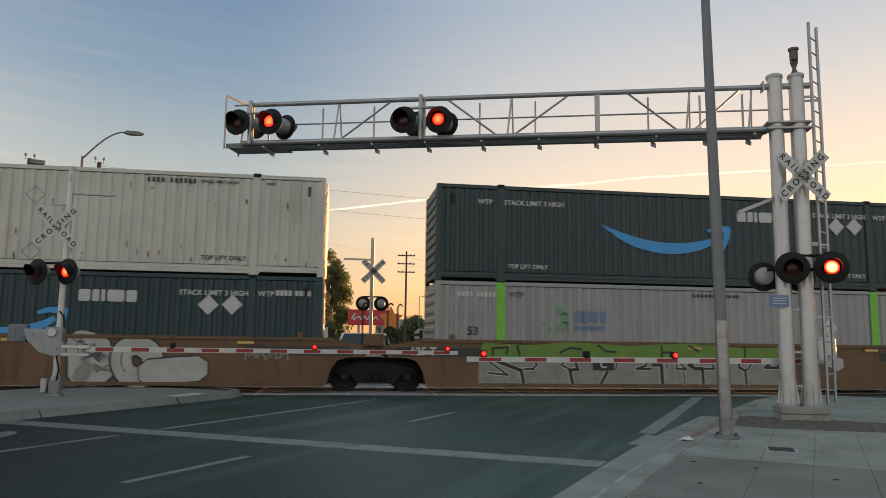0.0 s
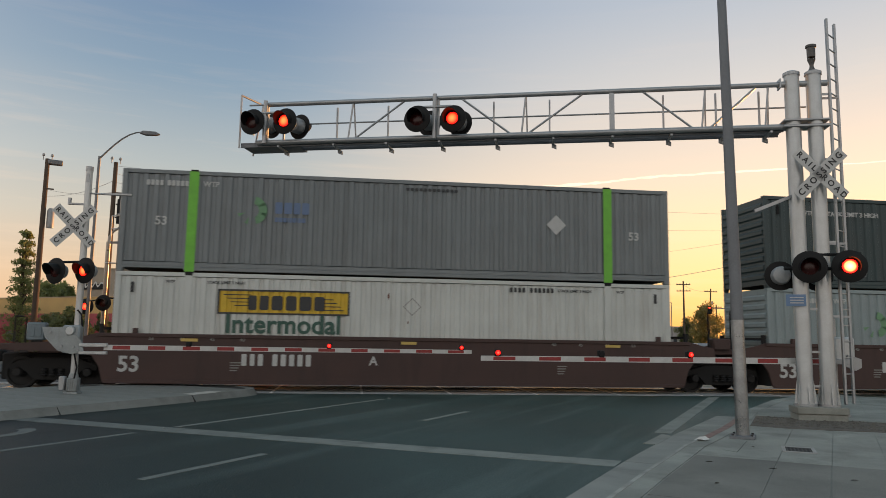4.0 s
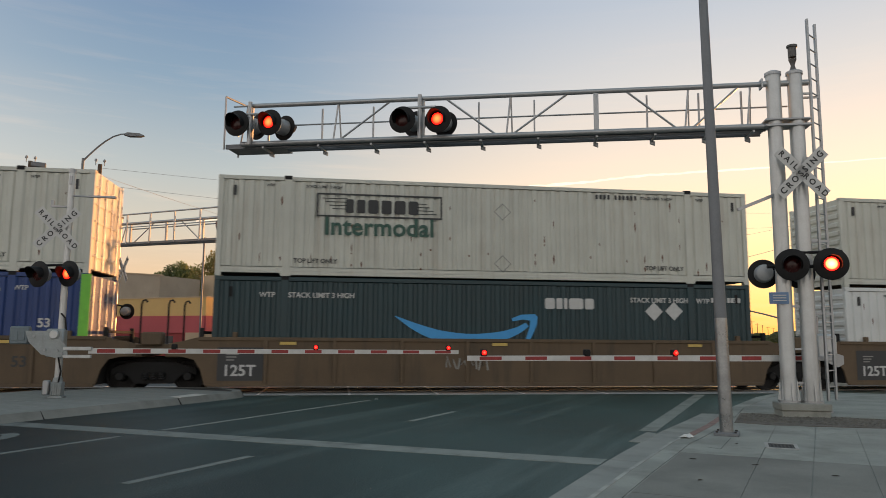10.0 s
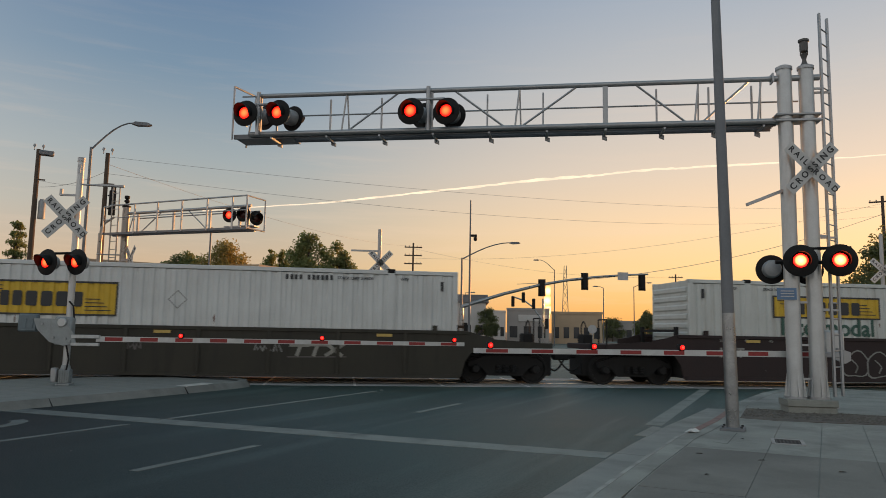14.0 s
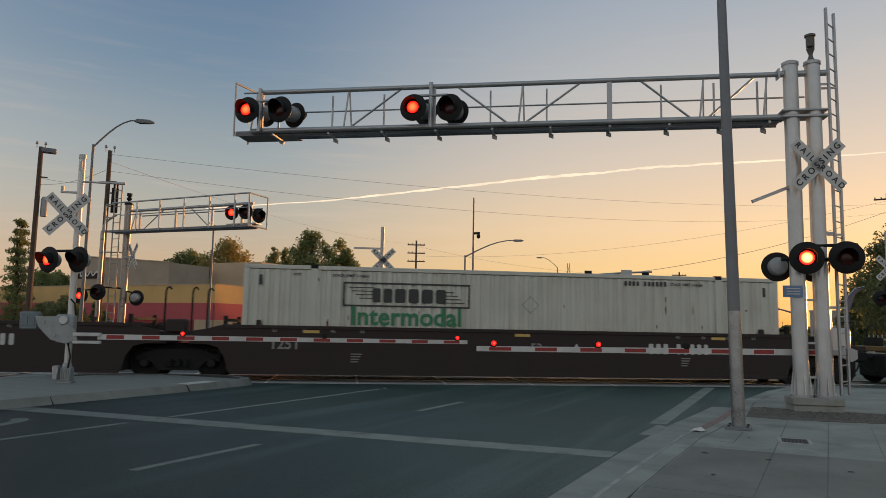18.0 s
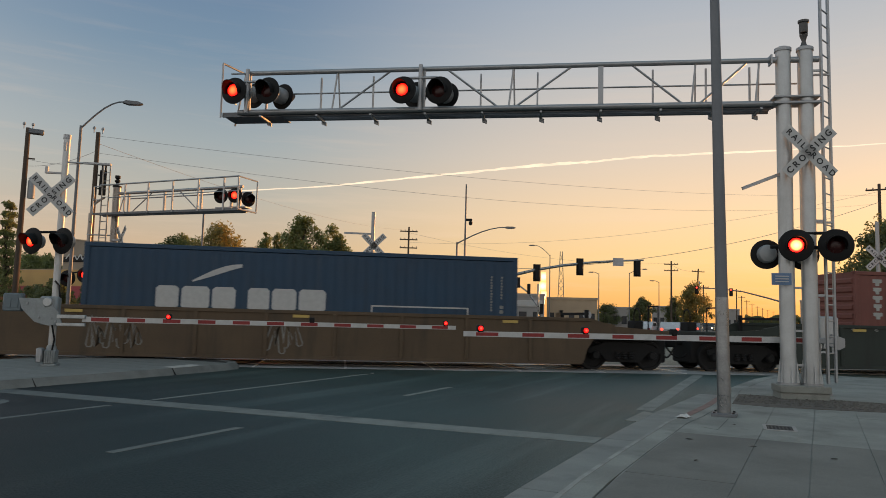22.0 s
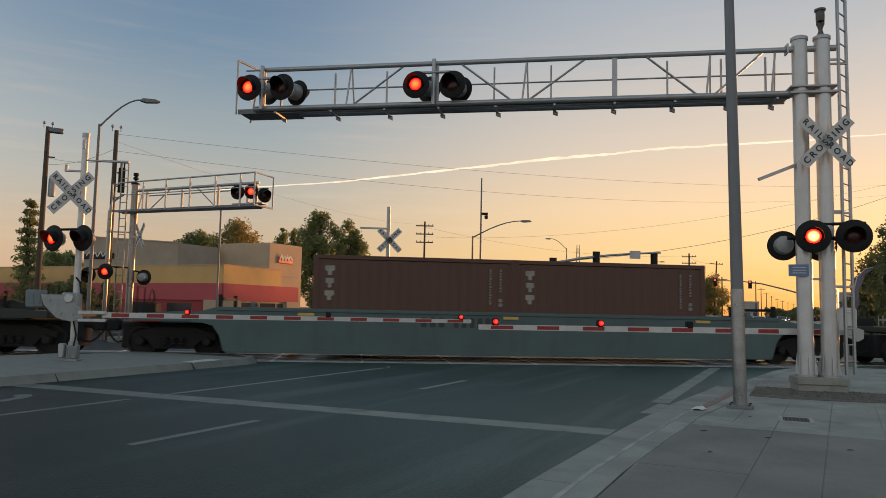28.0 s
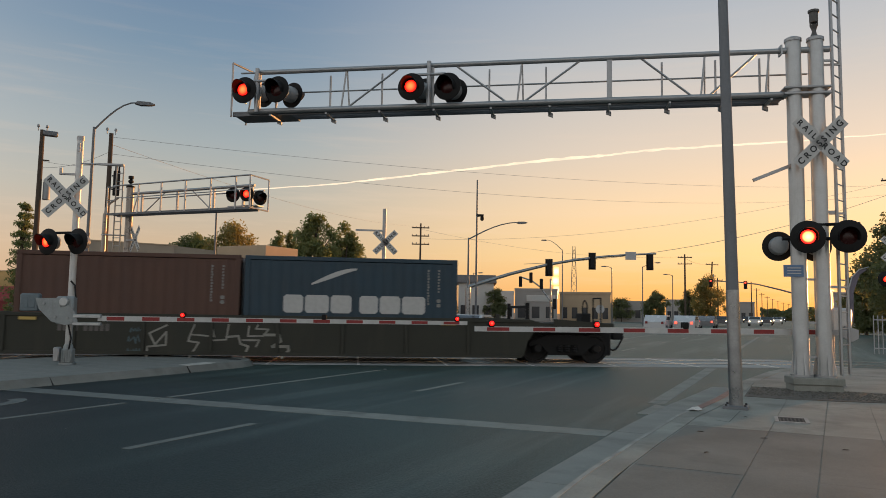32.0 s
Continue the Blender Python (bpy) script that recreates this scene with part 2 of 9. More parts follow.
# ---- mesh helpers ----
class Geo:
    def __init__(self):
        self.v, self.f = [], []

    def add(self, vs, fs):
        n = len(self.v)
        self.v.extend(tuple(p) for p in vs)
        self.f.extend(tuple(i + n for i in f) for f in fs)
        return self

    def box(self, x0, x1, y0, y1, z0, z1, c=0.0):
        """A box; c: chamfer of its edges."""
        if c <= 0:
            vs = [(x, y, z) for x in (x0, x1) for y in (y0, y1) for z in (z0, z1)]
            return self.add(vs, [(0, 1, 3, 2), (4, 6, 7, 5), (0, 4, 5, 1), (2, 3, 7, 6), (0, 2, 6, 4), (1, 5, 7, 3)])
        bm = bmesh.new()
        bmesh.ops.create_cube(bm, size=1)
        for p in bm.verts:
            p.co = ((x0 + x1) / 2 + p.co.x * (x1 - x0), (y0 + y1) / 2 + p.co.y * (y1 - y0), (z0 + z1) / 2 + p.co.z * (z1 - z0))
        bmesh.ops.bevel(bm, geom=bm.edges[:], offset=c, segments=1, affect="EDGES")
        bm.verts.index_update()
        self.add([p.co[:] for p in bm.verts], [[p.index for p in f.verts] for f in bm.faces])
        bm.free()
        return self

    def tube(self, a, b, r, seg=10, r2=None, caps=True):
        a, b = Vector(a), Vector(b)
        r2 = r if r2 is None else r2
        w = (b - a).normalized()
        s = w.orthogonal().normalized()
        t = w.cross(s)
        vs = []
        for p, q in ((a, r), (b, r2)):
            for i in range(seg):
                an = 2 * math.pi * i / seg
                vs.append(p + (s * math.cos(an) + t * math.sin(an)) * q)
        fs = [(i, (i + 1) % seg, seg + (i + 1) % seg, seg + i) for i in range(seg)]
        if caps:
            fs += [tuple(range(seg))[::-1], tuple(range(seg, 2 * seg))]
        return self.add(vs, fs)

    def path(self, pts, r, seg=8, r_end=None):
        pts = [Vector(p) for p in pts]
        n = len(pts) - 1
        side = (pts[1] - pts[0]).orthogonal().normalized()
        vs, fs = [], []
        for i, p in enumerate(pts):
            w = (pts[min(n, i + 1)] - pts[max(0, i - 1)]).normalized()
            side = (side - w * side.dot(w)).normalized()
            t = w.cross(side)
            q = r if r_end is None else r + (r_end - r) * i / n
            for k in range(seg):
                an = 2 * math.pi * k / seg
                vs.append(p + (side * math.cos(an) + t * math.sin(an)) * q)
        for i in range(n):
            for k in range(seg):
                m = (k + 1) % seg
                fs.append((i * seg + k, i * seg + m, (i + 1) * seg + m, (i + 1) * seg + k))
        fs += [tuple(range(seg))[::-1], tuple(range(n * seg, (n + 1) * seg))]
        return self.add(vs, fs)

    def prism(self, pts, d):
        """Extrude the flat polygon pts by the vector d."""
        n = len(pts)
        d = Vector(d)
        vs = [Vector(p) for p in pts] + [Vector(p) + d for p in pts]
        fs = [tuple(range(n))[::-1], tuple(range(n, 2 * n))] + [(i, (i + 1) % n, n + (i + 1) % n, n + i) for i in range(n)]
        return self.add(vs, fs)

    def flat(self, pts):
        return self.add(pts, [tuple(range(len(pts)))])

    def lathe(self, profile, seg=20, axis="z", at=(0, 0, 0)):
        """Turn (r, h) pairs about an axis."""
        vs, fs = [], []
        for r, h in profile:
            for i in range(seg):
                an = 2 * math.pi * i / seg
                p = (r * math.cos(an), r * math.sin(an), h)
                if axis == "y":
                    p = (p[0], p[2], p[1])
                elif axis == "x":
                    p = (p[2], p[0], p[1])
                vs.append((p[0] + at[0], p[1] + at[1], p[2] + at[2]))
        for k in range(len(profile) - 1):
            for i in range(seg):
                j = (i + 1) % seg
                fs.append((k * seg + i, k * seg + j, (k + 1) * seg + j, (k + 1) * seg + i))
        return self.add(vs, fs)

    def mesh(self, name, material, smooth=True):
        me = bpy.data.meshes.new(name)
        me.from_pydata(self.v, [], self.f)
        bm = bmesh.new()
        bm.from_mesh(me)
        bmesh.ops.recalc_face_normals(bm, faces=bm.faces[:])
        bm.to_mesh(me)
        bm.free()
        me.materials.append(material)
        if smooth:
            me.shade_smooth()
            me.set_sharp_from_angle(angle=radians(38))
        return me


def part(name, geo, material, parent, label="", at=None):
    """Link a Geo (or a ready mesh) as one mesh object under a thing or a part."""
    me = geo if isinstance(geo, bpy.types.Mesh) else geo.mesh(name, material)
    ob = new(name, me)
    ob.parent = parent
    if at is not None:
        ob.matrix_basis = at
    if label:
        ob["label"] = label
    return ob


def thing(name, label, category, at=None, group="", kind=""):
    ob = new(name)
    ob.empty_display_size = 0.2
    if at is not None:
        ob.matrix_basis = at
    return tagged(ob, label, category, group, kind)


def setting(name, geo, material, label, category, kind="structure"):
    return tagged(new(name, geo.mesh(name, material)), label, category, "", kind)


LETTERS = {}


def letters(text, size, material, depth=0.004, align="CENTER"):
    """A mesh of raised letters in the xy plane."""
    key = (text, size, material.name, align)
    if key not in LETTERS:
        cu = bpy.data.curves.new("lettering", "FONT")
        cu.body, cu.size, cu.extrude, cu.resolution_u = text, size, depth, 3
        cu.align_x, cu.align_y = align, "CENTER"
        cu.offset = size * 0.022
        ob = new("lettering", cu)
        dg = bpy.context.evaluated_depsgraph_get()
        me = bpy.data.meshes.new_from_object(ob.evaluated_get(dg))
        me.name = "lettering"
        me.materials.clear()
        me.materials.append(material)
        bpy.data.objects.remove(ob)
        bpy.data.curves.remove(cu)
        LETTERS[key] = me
    return LETTERS[key]


def smooth_rows(t0, t1, step):
    n = max(1, math.ceil((t1 - t0) / step))
    return [t0 + (t1 - t0) * i / n for i in range(n + 1)]


# ---- plan: x across the road, y along it; the track crosses on a skew ----
TRACK_TURN = 32.9
TU = Vector((math.cos(radians(TRACK_TURN)), math.sin(radians(TRACK_TURN)), 0))
TN = Vector((-TU.y, TU.x, 0))
TRACK_N = 21.70


def on_track(s, n, z=0.0):
    return TU * s + TN * n + Vector((0, 0, z))


def track_pose(s, n, z=0.0, extra=0.0):
    p = on_track(s, n, z)
    return pose(p.x, p.y, p.z, 0, 0, TRACK_TURN + extra)


# how far the train lags behind an even run, by the second, fitted to the view
VIEW_LAG_T, VIEW_LAG = zip(*((0, 0.58), (1, 0.08), (2, 0.07), (3, 0.06), (6, 0.23), (7, 0.12), (8, -0.30), (9, 0.08), (10, -0.39), (11, -0.31), (12, 0.19), (13, -0.31), (14, -0.27), (17, -0.02), (18, -0.01), (19, 0.02), (21, 0.02), (22, -0.02), (23, 0.04), (24, 0.04), (28, -0.05), (29, 0.07), (30, 0.01), (31, -0.06), (32, -0.02)))


def travel(t):
    """How far the train has gone by t seconds: nearly steady, shifted to fit the view."""
    return 12.74 * t + 0.00875 * t * t - float(np.interp(t, VIEW_LAG_T, VIEW_LAG))


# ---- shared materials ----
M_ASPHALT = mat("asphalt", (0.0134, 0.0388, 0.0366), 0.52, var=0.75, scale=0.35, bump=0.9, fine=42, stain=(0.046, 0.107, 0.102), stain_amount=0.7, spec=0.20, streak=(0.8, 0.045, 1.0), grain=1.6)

def tinted(m, v0, v1, stops):
    """Darkens or lightens a colour askew over the lanes, towards the kerb and the track: a tint by 0.9 x + y, from v0
    to v1.
    """
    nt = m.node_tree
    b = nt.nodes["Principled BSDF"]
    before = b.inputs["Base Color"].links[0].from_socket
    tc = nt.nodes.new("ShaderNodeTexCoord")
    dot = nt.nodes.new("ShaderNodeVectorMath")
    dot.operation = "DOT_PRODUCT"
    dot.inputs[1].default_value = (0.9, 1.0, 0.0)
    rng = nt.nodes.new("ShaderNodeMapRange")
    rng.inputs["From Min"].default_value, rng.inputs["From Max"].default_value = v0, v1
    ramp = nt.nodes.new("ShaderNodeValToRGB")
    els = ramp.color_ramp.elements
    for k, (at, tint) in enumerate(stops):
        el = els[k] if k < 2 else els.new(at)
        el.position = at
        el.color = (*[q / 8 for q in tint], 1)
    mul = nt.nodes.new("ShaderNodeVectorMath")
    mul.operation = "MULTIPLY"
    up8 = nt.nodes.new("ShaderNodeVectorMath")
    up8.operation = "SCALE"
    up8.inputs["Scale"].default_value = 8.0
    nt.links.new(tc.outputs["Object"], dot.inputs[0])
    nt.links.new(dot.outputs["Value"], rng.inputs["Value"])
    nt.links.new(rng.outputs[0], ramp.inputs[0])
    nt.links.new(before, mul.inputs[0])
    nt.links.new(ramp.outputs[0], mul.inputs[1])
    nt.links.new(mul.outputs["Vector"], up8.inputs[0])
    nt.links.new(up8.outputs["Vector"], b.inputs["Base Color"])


# The dim near left and the brighter right and distance are painted into the asphalt.
tinted(M_ASPHALT, -2.5, 30.0, ((0.0, (0.22, 0.18, 0.18)), (1.0, (4.6, 2.5, 2.3)), (0.20, (2.9, 1.70, 1.68))))
M_GROUND = mat("ground_soil", (0.095, 0.085, 0.070), 0.95, var=0.4, scale=0.15, bump=0.4, fine=30)
M_CONCRETE = mat("concrete", (0.254, 0.260, 0.230), 0.82, var=0.45, scale=1.1, bump=0.4, fine=90, stain=(0.125, 0.128, 0.112), stain_amount=0.85, grain=0.6)
M_GUTTER = mat("gutter_concrete", (0.262, 0.264, 0.238), 0.88, var=0.25, scale=1.5, bump=0.3, fine=90, stain=(0.11, 0.115, 0.11), stain_amount=0.7, grain=0.6)
M_SLAB = mat("pavement_slab", (0.170, 0.168, 0.148), 0.84, var=0.45, scale=0.9, bump=0.2, fine=90, stain=(0.12, 0.118, 0.104), stain_amount=0.85, grain=0.6)
M_GROOVE = mat("groove_dirt", (0.035, 0.036, 0.034), 0.95, var=0.3, scale=8)
M_JOINT = mat("joint_dirt", (0.13, 0.13, 0.12), 0.95, var=0.3, scale=8)
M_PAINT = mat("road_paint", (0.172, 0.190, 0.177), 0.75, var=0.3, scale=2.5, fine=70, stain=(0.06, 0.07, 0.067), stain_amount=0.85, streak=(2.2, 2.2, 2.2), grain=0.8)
# Line paint darker at the near left, lighter towards the kerb and track.
tinted(M_PAINT, -2.5, 30.0, ((0.0, (0.66, 0.66, 0.66)), (1.0, (1.35, 1.30, 1.22)), (0.20, (1.18, 1.16, 1.12))))
M_REDPAINT = mat("curb_red_paint", (0.235, 0.145, 0.125), 0.8, var=0.4, scale=6, stain=(0.24, 0.22, 0.20), stain_amount=1.0, streak=(9.0, 9.0, 9.0))
M_GRAVEL = mat("gravel", (0.115, 0.102, 0.085), 0.95, var=0.5, scale=9, bump=1.0, fine=45)
M_STEEL_RAIL = mat("rail_steel", (0.60, 0.57, 0.53), 0.13, 0.95, var=0.2, scale=3)
M_RUSTRAIL = mat("rail_rust", (0.13, 0.075, 0.05), 0.85, 0.2, var=0.3, scale=6)
M_PANEL = mat("crossing_panel", (0.34, 0.335, 0.32), 0.8, var=0.3, scale=2, bump=0.4, stain=(0.17, 0.165, 0.155), stain_amount=0.6)
M_IRON = mat("cast_iron", (0.06, 0.058, 0.055), 0.6, 0.6, var=0.3, scale=12)

# ---- ground, road, pavement ----
setting("ground", Geo().flat([(-3000, -800, -0.05), (3000, -800, -0.05), (3000, 4500, -0.05), (-3000, 4500, -0.05)]), M_GROUND, "flat dusty valley ground of soil and lots", "ground")
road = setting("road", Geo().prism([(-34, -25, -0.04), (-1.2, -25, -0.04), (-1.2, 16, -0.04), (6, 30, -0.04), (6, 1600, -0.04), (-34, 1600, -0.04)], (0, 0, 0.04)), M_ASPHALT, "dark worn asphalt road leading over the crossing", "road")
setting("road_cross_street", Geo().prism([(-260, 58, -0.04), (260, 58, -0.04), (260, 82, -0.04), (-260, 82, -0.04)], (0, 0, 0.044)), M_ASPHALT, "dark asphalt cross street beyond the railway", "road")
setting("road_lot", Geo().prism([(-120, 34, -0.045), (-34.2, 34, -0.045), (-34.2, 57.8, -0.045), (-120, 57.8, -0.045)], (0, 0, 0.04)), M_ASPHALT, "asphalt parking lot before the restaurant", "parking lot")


def stripe(x0, x1, y0, y1, label, skew=0.0):
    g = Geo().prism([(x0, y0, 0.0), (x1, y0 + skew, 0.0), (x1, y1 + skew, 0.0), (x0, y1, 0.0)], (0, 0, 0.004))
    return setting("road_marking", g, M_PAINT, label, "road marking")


stripe(-12.35, -2.08, 8.05, 8.52, "worn white stop line across the lanes", 0.82)
stripe(-9.36, -9.24, -6.0, 8.0, "solid white lane line before the stop line")
stripe(-9.36, -9.24, 8.85, 15.6, "solid white lane line after the stop line")
for y0 in (-8.0, 5.45, 12.0):
    stripe(-6.36, -6.24, y0, y0 + (2.0 if y0 != -8.0 else 2.2), "short white lane dash")
stripe(-2.22, -1.94, 12.55, 21.8, "worn wide white edge stripe towards the track")
for y0 in range(30, 58, 9):
    stripe(-6.36, -6.24, y0, y0 + 3, "white lane dash beyond the track")
stripe(-9.36, -9.24, 27.0, 57.0, "white lane line beyond the track")
stripe(-2.3, -2.1, 30.0, 57.0, "white edge line beyond the track")
# the painted turn arrow in the left lane
arrow = Geo()
ring = [(-11.1 + 0.62 * math.cos(a), 6.6 + 0.95 * math.sin(a)) for a in [math.radians(d) for d in range(-90, 91, 15)]]
ring2 = [(-11.1 + 0.42 * math.cos(a), 6.6 + 0.70 * math.sin(a)) for a in [math.radians(d) for d in range(-90, 91, 15)]]
for i in range(len(ring) - 1):
    arrow.prism([(*ring[i], 0), (*ring[i + 1], 0), (*ring2[i + 1], 0), (*ring2[i], 0)], (0, 0, 0.004))
setting("road_marking", arrow, M_PAINT, "worn white turn arrow on the asphalt", "road marking")
# small raised lane markers
for x, y in ((-9.3, 8.62), (-9.3, 15.9)):
    m = tagged(new("lane_marker", Geo().lathe([(0.0, 0.022), (0.035, 0.02), (0.055, 0.0)], 10).mesh("lane_marker", M_PAINT)), "small round white ceramic lane marker glued to the asphalt", "lane marker", "lane markers")
    m.location = (x, y, 0.0)

# kerb line of the pavement, with its bulge towards the crossing
KERB = [(-1.68, -14.0), (-1.66, 6.2), (-1.60, 7.8), (-1.52, 9.3), (-1.48, 10.2), (-1.36, 11.1), (-1.20, 12.6), (-1.09, 14.4), (-1.02, 16.2), (-0.60, 19.5), (0.2, 22.6)]
GUTTER = [(-2.15, -14.0), (-2.12, 6.2), (-2.08, 7.8), (-2.04, 9.3), (-2.00, 10.2), (-1.95, 11.1), (-1.86, 12.6), (-1.68, 14.4), (-1.53, 16.1)]


def ribbon_flat(a, b, w, z):
    """A thin flat line between two places on the ground."""
    a, b = Vector(a), Vector(b)
    d = (b - a).normalized() * (w / 2)
    return Geo().prism([(a.x - d.y, a.y + d.x, z), (a.x + d.y, a.y - d.x, z), (b.x + d.y, b.y - d.x, z), (b.x - d.y, b.y + d.x, z)], (0, 0, 0.001))


def strip(pts, offs0, offs1, z0, z1, slope=0.0):
    """A band along a line; slope: how far the top edge of its first side lies behind the foot."""
    g = Geo()
    vs, fs = [], []
    for i, (x, y) in enumerate(pts):
        a = Vector(pts[max(0, i - 1)])
        b = Vector(pts[min(len(pts) - 1, i + 1)])
        d = (b - a).normalized()
        nrm = Vector((d.y, -d.x))
        p = Vector((x, y))
        for o, z in ((offs0, z0), (offs1, z0), (offs1, z1), (offs0 + slope, z1)):
            vs.append((*(p + nrm * o), z))
    for i in range(len(pts) - 1):
        for q in range(4):
            fs.append((4 * i + q, 4 * i + (q + 1) % 4, 4 * i + 4 + (q + 1) % 4, 4 * i + 4 + q))
    n = 4 * (len(pts) - 1)
    fs += [(0, 1, 2, 3), (n, n + 1, n + 2, n + 3)]
    return g.add(vs, fs)


gutter = setting("gutter", Geo().prism([(*p, -0.035) for p in GUTTER] + [(*p, -0.035) for p in KERB[:9]][::-1], (0, 0, 0.036)), M_JOINT, "pale concrete gutter along the kerb", "gutter")
for k in range(len(GUTTER) - 1):
    (ax0, ay0), (ax1, ay1) = GUTTER[k], GUTTER[k + 1]
    (bx0, by0), (bx1, by1) = KERB[k], KERB[k + 1]
    steps = max(1, round((ay1 - ay0) / 3.0))
    for q in range(steps):
        f0, f1 = q / steps, (q + 1) / steps - (0.010 / (ay1 - ay0) if k in (0, 2, 5) else 0.0)
        quad = [(ax0 + (ax1 - ax0) * f0, ay0 + (ay1 - ay0) * f0, 0), (bx0 + (bx1 - bx0) * f0 - 0.004, by0 + (by1 - by0) * f0, 0), (bx0 + (bx1 - bx0) * f1 - 0.004, by0 + (by1 - by0) * f1, 0), (ax0 + (ax1 - ax0) * f1, ay0 + (ay1 - ay0) * f1, 0)]
        part("gutter_slab", Geo().prism(quad, (0, 0, 0.008)), M_CONCRETE if k == 6 else M_GUTTER, gutter)
setting("gutter_patch", Geo().prism([(-2.13, 11.1, -0.02), (-1.93, 11.1, -0.02), (-1.87, 12.2, -0.02), (-2.06, 12.4, -0.02)], (0, 0, 0.03)), M_CONCRETE, "pale concrete patch at the start of the edge stripe", "gutter")
kerb = setting("kerb", strip(KERB, 0.0, 0.32, -0.04, 0.152, 0.06), M_CONCRETE, "pale concrete kerb of the pavement", "kerb")
# Pale strip paints the highlight that runs along the kerb edge.
part("edge_highlight", strip(KERB[:6], 0.052, 0.105, 0.146, 0.1555, 0.008), mat("kerb_edge_highlight", (0.31, 0.31, 0.28), 0.85, var=0.4, scale=3, stain=(0.22, 0.22, 0.20), stain_amount=0.9, streak=(4.0, 4.0, 4.0)), kerb, "pale painted highlight along the kerb edge")
setting("kerb_paint", strip([(-1.365, 11.06), (-1.20, 12.6), (-1.09, 14.4)], -0.004, 0.17, 0.02, 0.157, 0.06), M_REDPAINT, "faded flaking red paint on the kerb", "kerb")
pavement = setting("pavement", Geo().prism([(-1.37, -14, -0.04), (7, -14, -0.04), (7, 22.5, -0.04), (0.4, 22.5, -0.04), (-0.35, 19.5, -0.04), (-0.74, 16.2, -0.04), (-0.82, 14.4, -0.04), (-0.93, 12.6, -0.04), (-1.08, 11.1, -0.04), (-1.20, 10.2, -0.04), (-1.24, 9.3, -0.04), (-1.32, 7.8, -0.04)], (0, 0, 0.186)), M_GUTTER, "concrete pavement beside the road", "pavement")


def kerb_back(y):
    """Where the back edge of the kerb lies, by the place along the road."""
    for (xa, ya), (xb, yb) in zip(KERB, KERB[1:]):
        if y <= yb:
            return xa + (xb - xa) * (y - ya) / (yb - ya) + 0.332
    return KERB[-1][0] + 0.332


seams = (kerb_back, lambda y: -0.42 + 0.0455 * (y - 5.95), lambda y: 0.15 + 0.050 * (y - 6.32), lambda y: 0.90 + 0.050 * (y - 10.0), lambda y: 2.30 + 0.050 * (y - 10.0), lambda y: 3.70 + 0.050 * (y - 10.0), lambda y: 5.10 + 0.050 * (y - 10.0), lambda y: 6.40 + 0.020 * (y - 10.0))
rows = (-9.0, -6.0, -3.2, -0.4, 2.2, 4.45, 6.68, 9.35, 12.35, 13.16, 15.0, 16.75, 19.4, 22.2)
for j in range(len(rows) - 1):
    y0, y1 = rows[j], rows[j + 1] - 0.004
    for i in range(7):
        if (rows[j] == 13.16 and i < 4) or (rows[j] == 15.0 and i < 4) or (rows[j] > 16 and i == 0):
            continue
        xs = seams[i], seams[i + 1]
        lift = random.uniform(-0.0015, 0.0015)
        gap = 0.011 if i == 0 else 0.004
        quad = [(xs[0](y0) + gap, y0), (xs[1](y0) - 0.004, y0), (xs[1](y1) - 0.004, y1), (xs[0](y1) + gap, y1)]
        if i == 0:
            quad += [(kerb_back(y) + gap, y) for _, y in KERB[::-1] if y0 + 0.05 < y < y1 - 0.05]
        part("slab", Geo().prism([(x, y, 0.10 + lift) for x, y in quad], (0, 0, 0.052)), M_CONCRETE if rows[j] > 9 else M_SLAB, pavement)
# grooves of the small ramp by the lamp pole
for a, b in (((-0.91, 9.97), (-0.74, 9.85)), ((-0.74, 9.85), (-0.68, 11.07))):
    part("groove", ribbon_flat(a, b, 0.006, 0.1542), M_GROOVE, pavement)
bed = setting("gravel_bed", Geo().prism([(-0.74, 13.18, 0.05), (-0.11, 13.08, 0.05), (1.70, 13.55, 0.05), (1.90, 15.0, 0.05), (-0.72, 15.0, 0.05)], (0, 0, 0.107)), M_GRAVEL, "brown gravel bed round the signal mast", "gravel")
stones = Geo()
for _ in range(700):
    x, y = random.uniform(-0.70, 1.7), random.uniform(13.5, 14.95)
    r = random.uniform(0.010, 0.028)
    stones.add([(x + r, y, 0.156), (x, y + r, 0.156), (x - r, y, 0.156), (x, y - r, 0.156), (x + r * 0.2, y, 0.156 + r * 0.8)], [(0, 1, 4), (1, 2, 4), (2, 3, 4), (3, 0, 4)])
tagged(new("gravel_stones", stones.mesh("gravel_stones", M_GRAVEL, False)), "loose brown gravel stones round the mast", "gravel", kind="stuff")
setting("pavement_walk", Geo().prism([(-0.72, 15.02, 0.06), (2.40, 15.02, 0.06), (2.40, 16.7, 0.06), (-0.68, 16.7, 0.06)], (0, 0, 0.102)), M_CONCRETE, "pale concrete walk behind the mast", "pavement")
grate = thing("drain_grate", "dark cast iron grate set in the pavement", "drain grate", pose(-0.03, 10.51, 0.152, 0, 0, 3))
part("frame", Geo().box(-0.20, 0.20, -0.27, -0.21, 0, 0.008).box(-0.20, 0.20, 0.21, 0.27, 0, 0.008).box(-0.20, -0.155, -0.21, 0.21, 0, 0.008).box(0.155, 0.20, -0.21, 0.21, 0, 0.008), mat("grate_frame", (0.34, 0.33, 0.31), 0.7, 0.2, var=0.25, scale=8), grate, "worn bright steel frame")
part("cover", Geo().box(-0.155, 0.155, -0.21, 0.21, 0, 0.003), M_GROOVE, grate)
